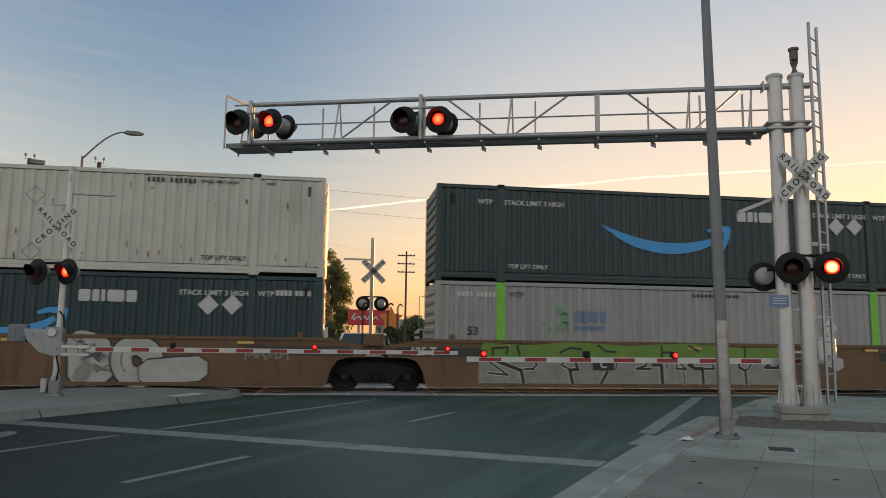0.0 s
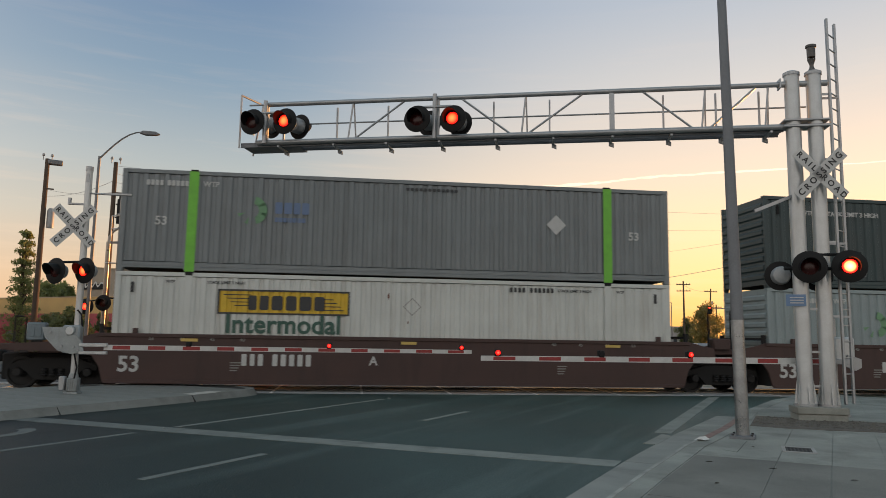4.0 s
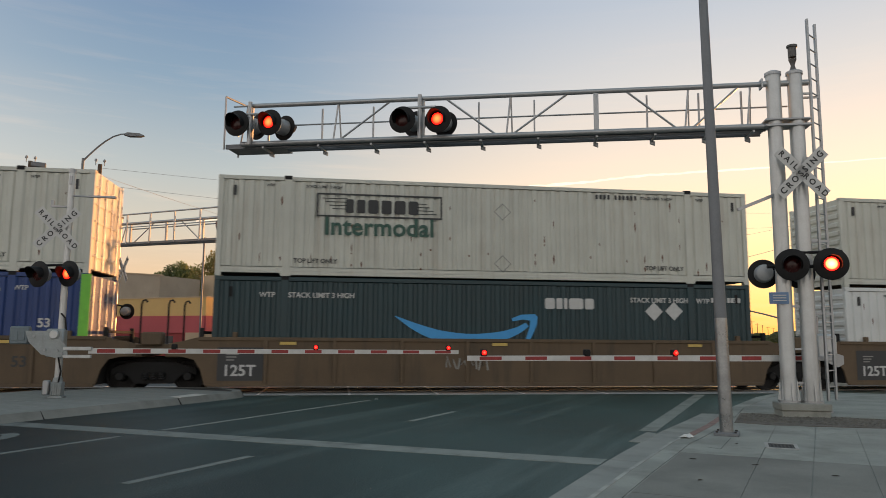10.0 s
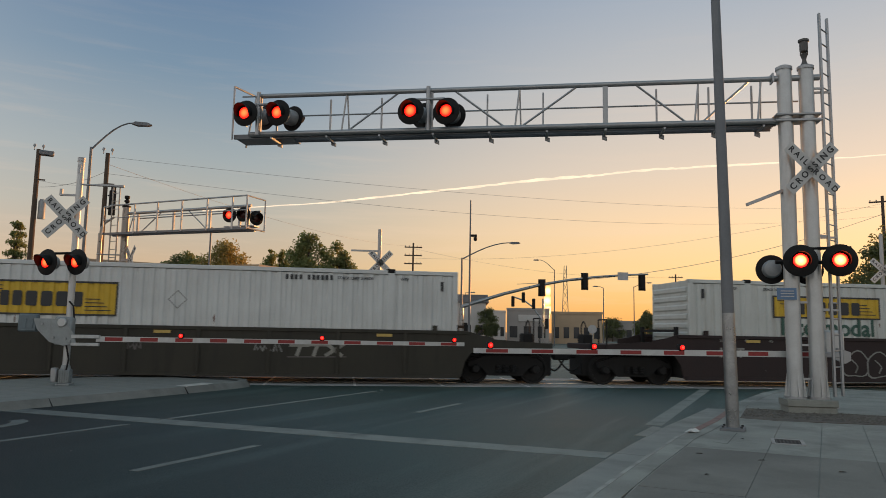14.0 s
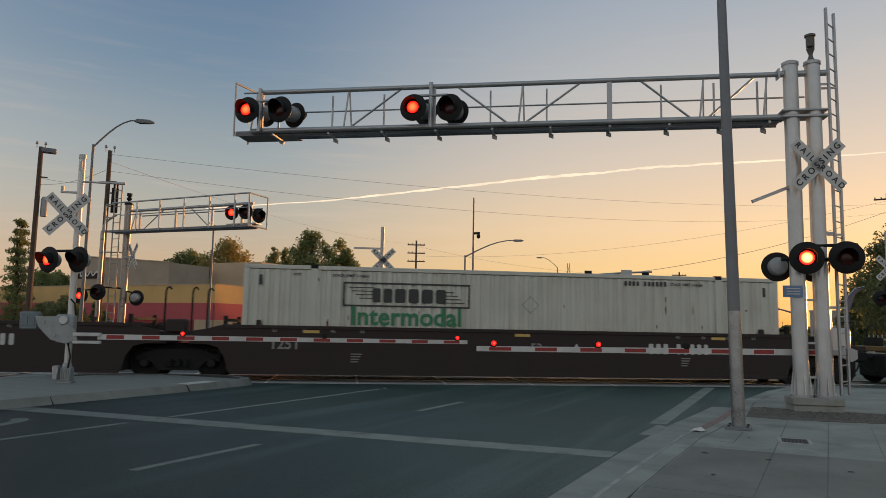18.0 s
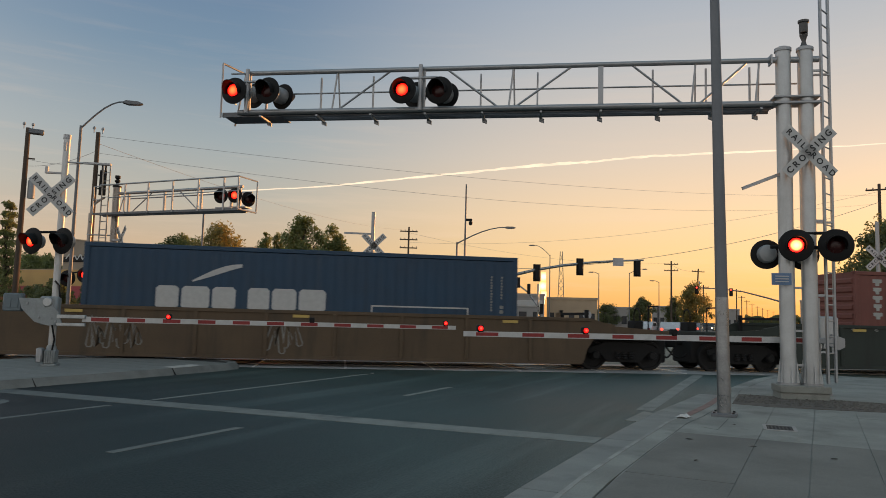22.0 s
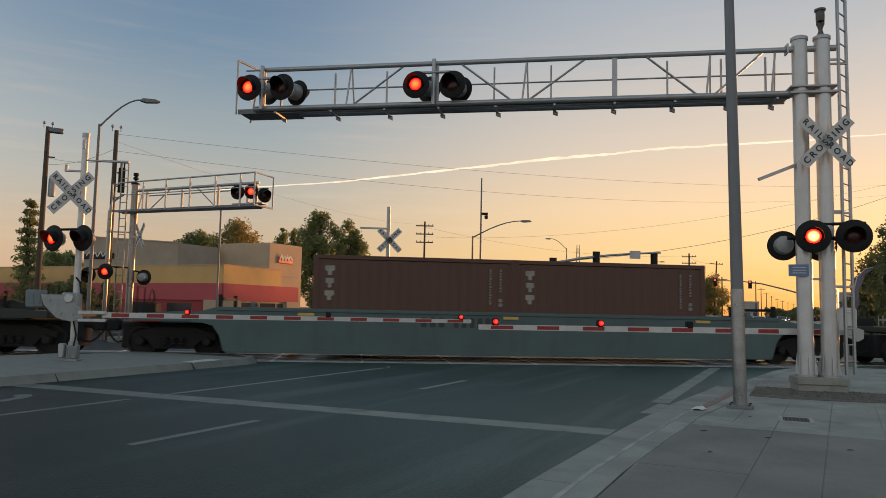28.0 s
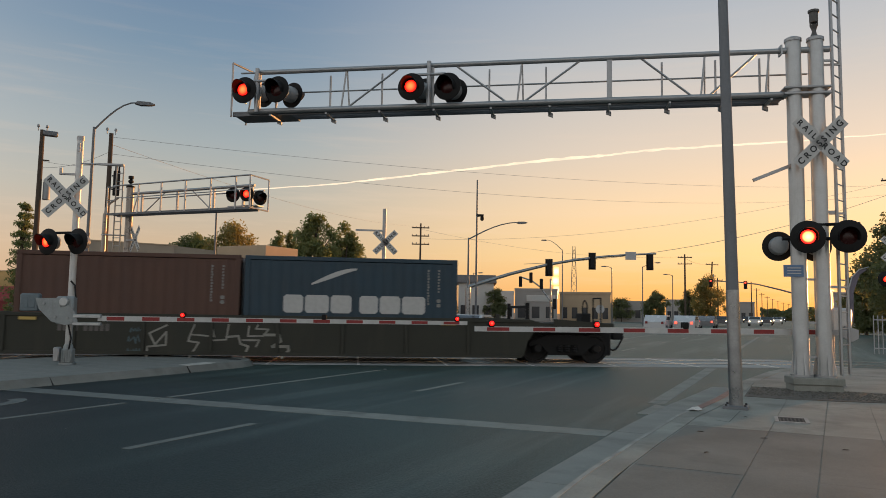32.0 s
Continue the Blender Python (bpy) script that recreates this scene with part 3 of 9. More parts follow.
for k in range(7):
    part("bar", Geo().box(-0.145 + k * 0.045, -0.128 + k * 0.045, -0.20, 0.20, 0.003, 0.007), M_IRON, grate)

# litter: a crumpled paper by the kerb, dry leaves, grit on the asphalt
rl_ = random.Random(5)
paper = Geo()
pv, pf = [], []
for i in range(7):
    for j in range(5):
        pv.append((-0.11 + 0.036 * i + rl_.uniform(-0.012, 0.012), -0.08 + 0.04 * j + rl_.uniform(-0.012, 0.012), 0.006 + rl_.uniform(0.0, 0.05) * (1 if 0 < i < 6 and 0 < j < 4 else 0.3)))
for i in range(6):
    for j in range(4):
        pf.append((5 * i + j, 5 * i + 5 + j, 5 * i + 6 + j, 5 * i + j + 1))
paper.add(pv, pf)
litter = tagged(new("crumpled_paper", paper.mesh("crumpled_paper", mat("white_paper", (0.62, 0.60, 0.56), 0.8, var=0.1, scale=9), False)), "crumpled white paper lying on the kerb edge", "litter")
litter.matrix_world = pose(-1.26, 10.82, 0.153, 0, 0, 70)
M_DRYLEAF = mat("dry_leaf", (0.050, 0.040, 0.028), 0.9, var=0.3, scale=20)
for x, y, turn in ((-0.98, 8.86, 10), (-0.78, 7.55, 70), (0.46, 8.42, 30), (-0.58, 10.45, 120), (-0.30, 8.75, 200)):
    lf = tagged(new("dry_leaf", Geo().add([(-0.045, 0, 0.004), (-0.015, 0.016, 0.010), (0.03, 0.014, 0.008), (0.05, 0, 0.003), (0.03, -0.014, 0.008), (-0.015, -0.016, 0.010)], [(0, 1, 2, 3), (0, 3, 4, 5)]).mesh("dry_leaf", M_DRYLEAF)), "small dry brown leaf lying on the pavement", "leaf", "dry leaves")
    lf.matrix_world = pose(x, y, 0.1535, 0, 0, turn)
grit = Geo()
for _ in range(110):
    x, y = rl_.uniform(-12.0, -2.2), rl_.uniform(1.5, 15.5)
    r = rl_.uniform(0.005, 0.013)
    grit.add([(x + r, y, 0.0), (x, y + r * 0.8, 0.0), (x - r, y, 0.0), (x, y - r, 0.0), (x + r * 0.2, y, r * 0.7)], [(0, 1, 4), (1, 2, 4), (2, 3, 4), (3, 0, 4)])
tagged(new("road_grit", grit.mesh("road_grit", M_SLAB, False)), "pale grit scattered on the asphalt", "grit", kind="stuff")

# median island with the second mast
ISLAND = [(-12.36, -14.0), (-12.36, 9.6), (-12.36, 11.2), (-12.38, 12.9), (-12.42, 14.1), (-12.56, 14.75), (-12.95, 15.25), (-14.1, 15.7), (-16.6, 14.6), (-17.4, 13.0), (-17.5, 9.0), (-17.5, -14.0)]
M_ISLAND = mat("island_concrete", (0.204, 0.208, 0.190), 0.85, var=0.3, scale=1.4, bump=0.4, fine=70, stain=(0.125, 0.127, 0.112), stain_amount=0.85, grain=0.7)
kerb_island = setting("kerb_island", strip(ISLAND[::-1], 0.0, 0.34, -0.04, 0.15, 0.13), M_ISLAND, "pale concrete kerb round the median island", "kerb")
inner = []
for i, (x, y) in enumerate(ISLAND):
    a = Vector(ISLAND[max(0, i - 1)])
    b = Vector(ISLAND[min(len(ISLAND) - 1, i + 1)])
    d = (b - a).normalized()
    inner.append((x - d.y * 0.335, y + d.x * 0.335, -0.04))
for y in (3.2, 6.1, 9.0, 12.4):
    part("kerb_joint", strip([(-12.363, y + 0.011), (-12.363, y)], -0.004, 0.20, 0.002, 0.149, 0.13), M_GROOVE, kerb_island)
pavement_island = setting("pavement_island", Geo().prism(inner, (0, 0, 0.182)), M_GROOVE, "concrete top of the median island", "pavement")
setting("kerb_patch", Geo().prism([(-12.86, 12.5, 0.125), (-12.50, 12.46, 0.125), (-12.56, 13.2, 0.125), (-12.70, 13.55, 0.125), (-13.02, 13.5, 0.125)], (0, 0, 0.03)), mat("pale_patch", (0.48, 0.46, 0.42), 0.85, var=0.3, scale=6), "pale fresh concrete patch on the island edge", "pavement")

pavers = {}
for i in range(9):
    for j in range(18):
        x0, y0 = -17.05 + i * 0.485, 4.0 + j * 0.62
        if y0 > 14.2 or (y0 > 12.3 and x0 < -16.6):
            continue
        if "paver" not in pavers:
            pavers["paver"] = Geo().box(0, 0.472, 0, 0.607, 0, 0.010, 0.003).mesh("paver", M_ISLAND)
        part("paver", pavers["paver"], None, pavement_island, at=pose(x0, y0, 0.1415 + random.uniform(-0.001, 0.001)))

# ---- the track ----
for n in (20.98, 22.42):
    rl = thing("rail", "worn steel rail with a bright polished head", "rail", track_pose(-150, n), "rails")
    tagged(rl, kind="structure")
    part("rail_head", Geo().box(0, 420, -0.036, 0.036, -0.03, 0.030, 0.008), M_STEEL_RAIL, rl, "bright polished rail head")
    part("rail_web", Geo().box(0, 420, -0.012, 0.012, -0.13, -0.03).box(0, 420, -0.07, 0.07, -0.15, -0.13), M_RUSTRAIL, rl)
setting("ballast", Geo().add([on_track(-160, 19.3, -0.045), on_track(-160, 19.9, -0.012), on_track(-160, 23.5, -0.012), on_track(-160, 24.1, -0.045), on_track(-17.3, 19.3, -0.045), on_track(-17.3, 19.9, -0.012), on_track(-17.3, 23.5, -0.012), on_track(-17.3, 24.1, -0.045)], [(0, 1, 5, 4), (1, 2, 6, 5), (2, 3, 7, 6)]), M_GRAVEL, "grey ballast under the track beside the road", "ballast")
setting("ballast_far", Geo().add([on_track(15.5, 19.3, -0.045), on_track(15.5, 19.9, -0.012), on_track(15.5, 23.5, -0.012), on_track(15.5, 24.1, -0.045), on_track(280, 19.3, -0.045), on_track(280, 19.9, -0.012), on_track(280, 23.5, -0.012), on_track(280, 24.1, -0.045)], [(0, 1, 5, 4), (1, 2, 6, 5), (2, 3, 7, 6)]), M_GRAVEL, "grey ballast under the track past the pavement", "ballast")
crossing = setting("crossing", Geo().prism([on_track(-17.2, 19.75, -0.12), on_track(15.4, 19.75, -0.12), on_track(15.4, 23.65, -0.12), on_track(-17.2, 23.65, -0.12)], (0, 0, 0.10)), M_JOINT, "level crossing deck between the rails", "level crossing")
# Near-white colour stands in for the sun's glint on the steel strips.
M_STRIP = mat("glint_strip", (0.66, 0.64, 0.60), 0.4, 0.25, var=0.2, scale=6)
strip_mesh = {w: Geo().box(-0.035, 0.035, 0, w, 0.0, 0.016, 0.004).mesh("end_strip", M_STRIP) for w in (1.10, 1.30)}
panel_meshes = {w: Geo().box(0, 2.42, 0, w, -0.02, 0.02, 0.006).mesh("panel", M_PANEL) for w in (1.10, 1.30)}
for k in range(13):
    for n0, w in ((19.82, 1.10), (21.05, 1.30), (22.50, 1.10)):
        ob = part("panel", panel_meshes[w], None, crossing)
        ob.matrix_basis = track_pose(-16.9 + k * 2.44, n0, -0.012 + random.uniform(-0.003, 0.003))
        cap = part("end_strip", strip_mesh[w], None, crossing, "steel strip with its sun glint in the pale colour")
        cap.matrix_basis = track_pose(-16.91 + k * 2.44, n0, 0.004)


# ---- the train ----
def paint(name, color, rough=0.55, stain=(0.10, 0.085, 0.07), amount=0.45, var=0.12):
    return mat(name, color, rough, 0.0, var, 0.9, 0.15, 40, stain, amount, True)


M_WHITE = paint("container_white", (0.56, 0.575, 0.54), stain=(0.33, 0.29, 0.24))
M_WHITE2 = paint("container_clean_white", (0.62, 0.635, 0.615), stain=(0.45, 0.43, 0.40), amount=0.3)
M_CREAM = paint("container_cream", (0.53, 0.53, 0.465), stain=(0.30, 0.24, 0.18))
M_DARK = paint("container_dark", (0.023, 0.045, 0.049), 0.5, (0.055, 0.055, 0.055), 0.5, 0.2)
M_DARKTEAL = paint("container_dark_teal", (0.014, 0.040, 0.046), 0.5, (0.03, 0.05, 0.052), 0.5, 0.2)
M_TEALGREY = paint("container_weathered_teal", (0.030, 0.052, 0.053), 0.5, (0.055, 0.065, 0.062), 0.5, 0.2)
M_COOLGREY = paint("container_cool_grey", (0.25, 0.30, 0.30), 0.55, (0.17, 0.19, 0.185), 0.5)
M_GREY = paint("container_grey", (0.195, 0.213, 0.215), 0.55, (0.135, 0.135, 0.13), 0.5)
M_PALEGREY = paint("container_pale_grey", (0.30, 0.305, 0.30), 0.55, (0.19, 0.18, 0.165), 0.5)
M_BLUE = paint("container_blue", (0.012, 0.042, 0.155), 0.5, (0.04, 0.055, 0.10), 0.4, 0.2)
M_TEALNAVY = paint("container_teal_navy", (0.018, 0.046, 0.068), 0.55, (0.036, 0.052, 0.062), 0.5, 0.2)
M_NAVY = paint("container_navy", (0.015, 0.050, 0.095), 0.55, (0.036, 0.052, 0.072), 0.5, 0.2)
M_OXIDE = paint("container_oxide", (0.19, 0.066, 0.050), 0.65, (0.10, 0.045, 0.034), 0.6, 0.25)
M_OXIDE2 = paint("container_dull_oxide", (0.105, 0.052, 0.043), 0.7, (0.06, 0.034, 0.03), 0.6, 0.25)
M_OLIVE = paint("wagon_dark_olive", (0.036, 0.036, 0.026), 0.75, (0.060, 0.052, 0.036), 0.5, 0.25)
M_BROWNBOX = paint("container_faded_brown", (0.104, 0.053, 0.037), 0.7, (0.09, 0.05, 0.04), 0.6, 0.2)
M_TAN = paint("wagon_tan", (0.140, 0.080, 0.042), 0.75, (0.050, 0.036, 0.027), 0.9, 0.3)
M_BROWN = paint("wagon_brown", (0.112, 0.076, 0.045), 0.8, (0.055, 0.044, 0.031), 0.8, 0.3)
M_MAROON = paint("wagon_maroon", (0.060, 0.032, 0.027), 0.7, (0.035, 0.022, 0.018), 0.6, 0.25)
M_BLACKRED = paint("wagon_dark_maroon", (0.026, 0.015, 0.014), 0.75, (0.016, 0.013, 0.012), 0.6, 0.3)
M_YELLOW = paint("wagon_yellow", (0.192, 0.120, 0.043), 0.75, (0.12, 0.075, 0.03), 0.7, 0.25)
M_DARKBROWN = paint("wagon_dark_brown", (0.040, 0.036, 0.026), 0.8, (0.024, 0.022, 0.017), 0.8, 0.3)
M_GREENBLACK = paint("wagon_green_black", (0.032, 0.040, 0.032), 0.75, (0.022, 0.022, 0.018), 0.6, 0.3)
M_SAGE = paint("wagon_grey_green", (0.077, 0.120, 0.120), 0.65, (0.060, 0.084, 0.080), 0.5, 0.2)
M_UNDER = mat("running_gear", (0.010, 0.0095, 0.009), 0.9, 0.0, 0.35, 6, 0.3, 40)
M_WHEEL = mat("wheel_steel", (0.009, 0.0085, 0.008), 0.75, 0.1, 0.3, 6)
M_MARK = mat("white_marking", (0.50, 0.50, 0.48), 0.7, var=0.12, scale=8)
M_MARKDARK = mat("dark_marking", (0.045, 0.045, 0.045), 0.7, var=0.15, scale=8)
M_MARKGREEN = mat("green_marking", (0.035, 0.20, 0.09), 0.65, var=0.15, scale=6)
M_MARKBLACKGREEN = mat("dark_green_marking", (0.04, 0.10, 0.075), 0.65, var=0.15, scale=6)
M_LIME = mat("lime_band", (0.16, 0.50, 0.055), 0.6, var=0.15, scale=5)
M_FADEGREEN = mat("faded_green_marking", (0.15, 0.30, 0.16), 0.65, var=0.2, scale=5)
M_GOLD = mat("gold_panel", (0.62, 0.40, 0.035), 0.6, var=0.1, scale=5)
M_SKYBLUE = mat("sky_blue_marking", (0.045, 0.30, 0.62), 0.6, var=0.08, scale=5)
M_MIDBLUE = mat("mid_blue_marking", (0.13, 0.19, 0.31), 0.6, var=0.1, scale=5)
M_REFLECT = mat("reflector_strip", (0.55, 0.38, 0.10), 0.4, var=0.1, scale=5)
M_SPRAYWHITE = mat("spray_white", (0.40, 0.40, 0.37), 0.7, var=0.25, scale=3)
M_SPRAYBLACK = mat("spray_black", (0.03, 0.03, 0.03), 0.7, var=0.2, scale=3)
M_SPRAYGREEN = mat("spray_green", (0.125, 0.235, 0.045), 0.7, var=0.25, scale=2)
M_SPRAYGREY = mat("spray_grey", (0.24, 0.24, 0.22), 0.7, var=0.25, scale=3)
M_SPRAYPALE = mat("spray_pale", (0.30, 0.29, 0.25), 0.7, var=0.3, scale=4)
M_SPRAYBLUE = mat("spray_dull_blue", (0.075, 0.12, 0.13), 0.7, var=0.3, scale=4)
M_SPRAYDULL = mat("spray_dull_grey", (0.13, 0.115, 0.105), 0.7, var=0.3, scale=3)
M_GALV = mat("galvanised", (0.46, 0.47, 0.48), 0.45, 0.75, 0.18, 5, 0.1, 50)

CW = 2.58          # container width
PITCH = 0.285      # corrugation


def corrugated(x0, x1, z0, z1, y, depth, sign=1.0, lift=0.0):
    """A corrugated sheet along x; its outer face lies at y, the troughs depth behind it."""
    xs = []
    k = math.floor(x0 / PITCH) - 1
    while k * PITCH < x1 + PITCH:
        b = k * PITCH
        xs += [(b, 0.0), (b + 0.115, 0.0), (b + 0.150, 1.0), (b + 0.250, 1.0)]
        k += 1
    pts = []
    for (xa, da), (xb, db) in zip(xs, xs[1:]):
        for cut in (x0, x1):
            if xa < cut < xb:
                pts.append((cut, da + (db - da) * (cut - xa) / (xb - xa)))
        if x0 <= xa <= x1:
            pts.append((xa, da))
    pts = sorted(set(pts))
    g = Geo()
    vs = []
    for x, d in pts:
        yy = y + sign * (depth * d) - sign * lift
        vs += [(x, yy, z0), (x, yy, z1)]
    return g.add(vs, [(2 * i, 2 * i + 2, 2 * i + 3, 2 * i + 1) for i in range(len(pts) - 1)])


CACHE = {}


def cached(key, maker, material):
    k = (key, material.name)
    if k not in CACHE:
        CACHE[k] = maker().mesh(key[0], material)
    return CACHE[k]


def text_on(parent, text, size, material, x, z, name="lettering", y=-0.006, label="", turn=0.0):
    return part(name, letters(text, size, material), None, parent, label, pose(x, y, z, 90, 0, 0) @ pose(0, 0, 0, 0, 0, turn))


def bars(parent, x, z, widths, h, material, gap=0.05, y=-0.006, name="lettering_bar", slant=0.0):
    """Plain bars in place of writing, their corners cut off."""
    c = min(h * 0.22, 0.5 * min(abs(q) for q in widths if q) * 0.5)
    for w in widths:
        if w > 0:
            bar = cached((name, w, h, slant), lambda: Geo().prism([(c, 0, -h / 2), (w - c, 0, -h / 2), (w, 0, c - h / 2), (w + slant, 0, h / 2 - c), (w + slant - c, 0, h / 2), (slant + c, 0, h / 2), (slant, 0, h / 2 - c), (0, 0, c - h / 2)], (0, 0.004, 0)), material)
            part(name, bar, None, parent, at=pose(x, y, z))
        x += abs(w) + gap


def smile(parent, x, z, s=1.0):
    """The curved blue stroke with its arrow tip; x, z is where the stroke begins."""
    low = smooth_line([(0.0, 0.0), (0.6, -0.42), (1.3, -0.70), (2.2, -0.82), (3.0, -0.71), (3.6, -0.48), (3.93, -0.25)])
    top = smooth_line([(0.0, 0.02), (0.7, -0.22), (1.4, -0.40), (2.2, -0.48), (3.0, -0.42), (3.55, -0.28), (3.83, -0.14)])
    part("curved_stroke", Geo().prism([(x + s * q.x, -0.008, z + s * q.y) for q in low + top[::-1]], (0, 0.004, 0)), M_SKYBLUE, parent, "blue curved stroke")
    tip = [(3.42, -0.02), (3.70, 0.09), (4.12, 0.11), (4.20, 0.02), (4.17, -0.20), (4.05, -0.48), (3.95, -0.66), (3.84, -0.62), (3.95, -0.28), (3.97, -0.08), (3.75, -0.05), (3.44, -0.11)]
    part("arrow_tip", Geo().prism([(x + s * q, -0.009, z + s * r) for q, r in tip], (0, 0.004, 0)), M_SKYBLUE, parent, "blue arrow tip")


def wordmark(parent, x, z, widths, h, material, gap=0.06, y=-0.006):
    """A row of plain blocks with cut corners in place of a trade name; a negative width leaves a space."""
    for w in widths:
        if w > 0:
            c = min(w, h) * 0.13
            pts = [(c, 0), (w - c, 0), (w, c), (w, h - c), (w - c, h), (c, h), (0, h - c), (0, c)]
            part("wordmark_block", Geo().prism([(x + q, y, z - h / 2 + r) for q, r in pts], (0, 0.004, 0)), material, parent)
        x += abs(w) + gap


def ribbon(pts, w, y):
    """A flat band of width w along a line of (x, z) points, with rounded ends."""
    pts = [Vector(p) for p in pts]
    left, right = [], []
    n = len(pts) - 1
    for i, p in enumerate(pts):
        d = (pts[min(n, i + 1)] - pts[max(0, i - 1)]).normalized()
        q = Vector((-d.y, d.x)) * (w / 2)
        if i == 0:
            left.append(p - d * w * 0.35 + q * 0.5)
            right.append(p - d * w * 0.35 - q * 0.5)
        left.append(p + q)
        right.append(p - q)
        if i == n:
            left.append(p + d * w * 0.35 + q * 0.5)
            right.append(p + d * w * 0.35 - q * 0.5)
    g = Geo()
    m = len(left)
    vs = [(p.x, y, p.y) for p in left] + [(p.x, y, p.y) for p in right]
    fs = [(i, i + 1, m + i + 1, m + i) for i in range(m - 1)]
    return g.add(vs, fs)


# swung letter-like lines in a unit square
SWINGS = (
    ((0.85, 0.85), (0.6, 1.0), (0.25, 0.92), (0.15, 0.70), (0.4, 0.52), (0.75, 0.42), (0.85, 0.2), (0.6, 0.03), (0.15, 0.08)),
    ((0.2, 0.0), (0.22, 0.5), (0.2, 1.0), (0.5, 0.98), (0.78, 0.80), (0.5, 0.55), (0.85, 0.30), (0.6, 0.03), (0.25, 0.05)),
    ((0.15, 1.0), (0.22, 0.5), (0.15, 0.0), (0.3, 0.45), (0.8, 0.95), (0.45, 0.55), (0.9, 0.02)),
    ((0.5, 1.0), (0.18, 0.8), (0.12, 0.4), (0.3, 0.05), (0.7, 0.03), (0.9, 0.35), (0.85, 0.75), (0.55, 0.98)),
    ((0.1, 0.0), (0.35, 0.95), (0.55, 1.0), (0.72, 0.6), (0.9, 0.0), (0.75, 0.35), (0.3, 0.38)),
    ((0.85, 0.8), (0.5, 1.0), (0.18, 0.75), (0.15, 0.3), (0.45, 0.02), (0.85, 0.15), (0.88, 0.45), (0.6, 0.48)),
)


def smooth_line(pts, steps=5):
    """Round off a line by Catmull-Rom."""
    q = [Vector(p) for p in pts]
    q = [q[0] * 2 - q[1]] + q + [q[-1] * 2 - q[-2]]
    out = []
    for i in range(1, len(q) - 2):
        for k in range(steps):
            t = k / steps
            out.append(0.5 * ((2 * q[i]) + (q[i + 1] - q[i - 1]) * t + (2 * q[i - 1] - 5 * q[i] + 4 * q[i + 1] - q[i + 2]) * t * t + (3 * q[i] - q[i - 1] - 3 * q[i + 1] + q[i + 2]) * t ** 3))
    return out + [q[-2]]


def blob_letters(parent, x, z, count, w, h, fill, line, seed, name="graffiti_stroke", fat=0.30):
    """Fat swung sprayed shapes, outlined, that stand for unreadable graffiti."""
    rnd = random.Random(seed)
    for k in range(count):
        swing = SWINGS[(seed + k * (1 + seed % 2)) % len(SWINGS)]
        tilt, up = rnd.uniform(-0.12, 0.12), rnd.uniform(-0.04, 0.04)
        pts = smooth_line([(x + w * (k + 0.06 + 0.88 * a) + tilt * b * h, z - h / 2 + h * (0.10 + 0.80 * b) + up) for a, b in swing])
        f = w * fat * rnd.uniform(0.9, 1.1)
        part(name, ribbon(pts, f + 0.11, -0.005 - 0.004 * k), line, parent)
        part(name, ribbon(pts, f, -0.007 - 0.004 * k), fill, parent)
        if line is M_SPRAYBLACK:
            part(name, ribbon(pts[6:14], 0.025, -0.009 - 0.004 * k), line, parent)




def spikes(parent, x, z, count, w, h, fill, line, seed, name="graffiti_stroke"):
    """Thin quick sprayed tags, unreadable."""
    rnd = random.Random(seed)
    for k in range(count):
        x0 = x + w * k
        pts = [(x0 + w * rnd.uniform(0.0, 0.2), z - h * rnd.uniform(0.2, 0.5)), (x0 + w * rnd.uniform(0.1, 0.35), z + h * rnd.uniform(0.2, 0.5)), (x0 + w * rnd.uniform(0.35, 0.55), z - h * rnd.uniform(0.1, 0.4)), (x0 + w * rnd.uniform(0.55, 0.8), z + h * rnd.uniform(0.1, 0.5)), (x0 + w * rnd.uniform(0.8, 1.05), z - h * rnd.uniform(0.2, 0.5))]
        if fill is not line:
            part(name, ribbon(pts, h * 0.24, -0.006), line, parent)
            part(name, ribbon(pts, h * 0.15, -0.009), fill, parent)
        else:
            part(name, ribbon(pts, 0.05, -0.006), line, parent)


def zigzag(parent, pts, w, material, name="graffiti_stroke", y=-0.008):
    """A sprayed outline of straight runs with sharp corners."""
    g = Geo()
    for (xa, za), (xb, zb) in zip(pts, pts[1:]):
        d = Vector((xb - xa, zb - za)).normalized() * (w / 2)
        xa, za, xb, zb = xa - d.x * 0.7, za - d.y * 0.7, xb + d.x * 0.7, zb + d.y * 0.7
        g.prism([(xa - d.y, y, za + d.x), (xa + d.y, y, za - d.x), (xb + d.y, y, zb - d.x), (xb - d.y, y, zb + d.x)], (0, 0.003, 0))
    part(name, g, material, parent)


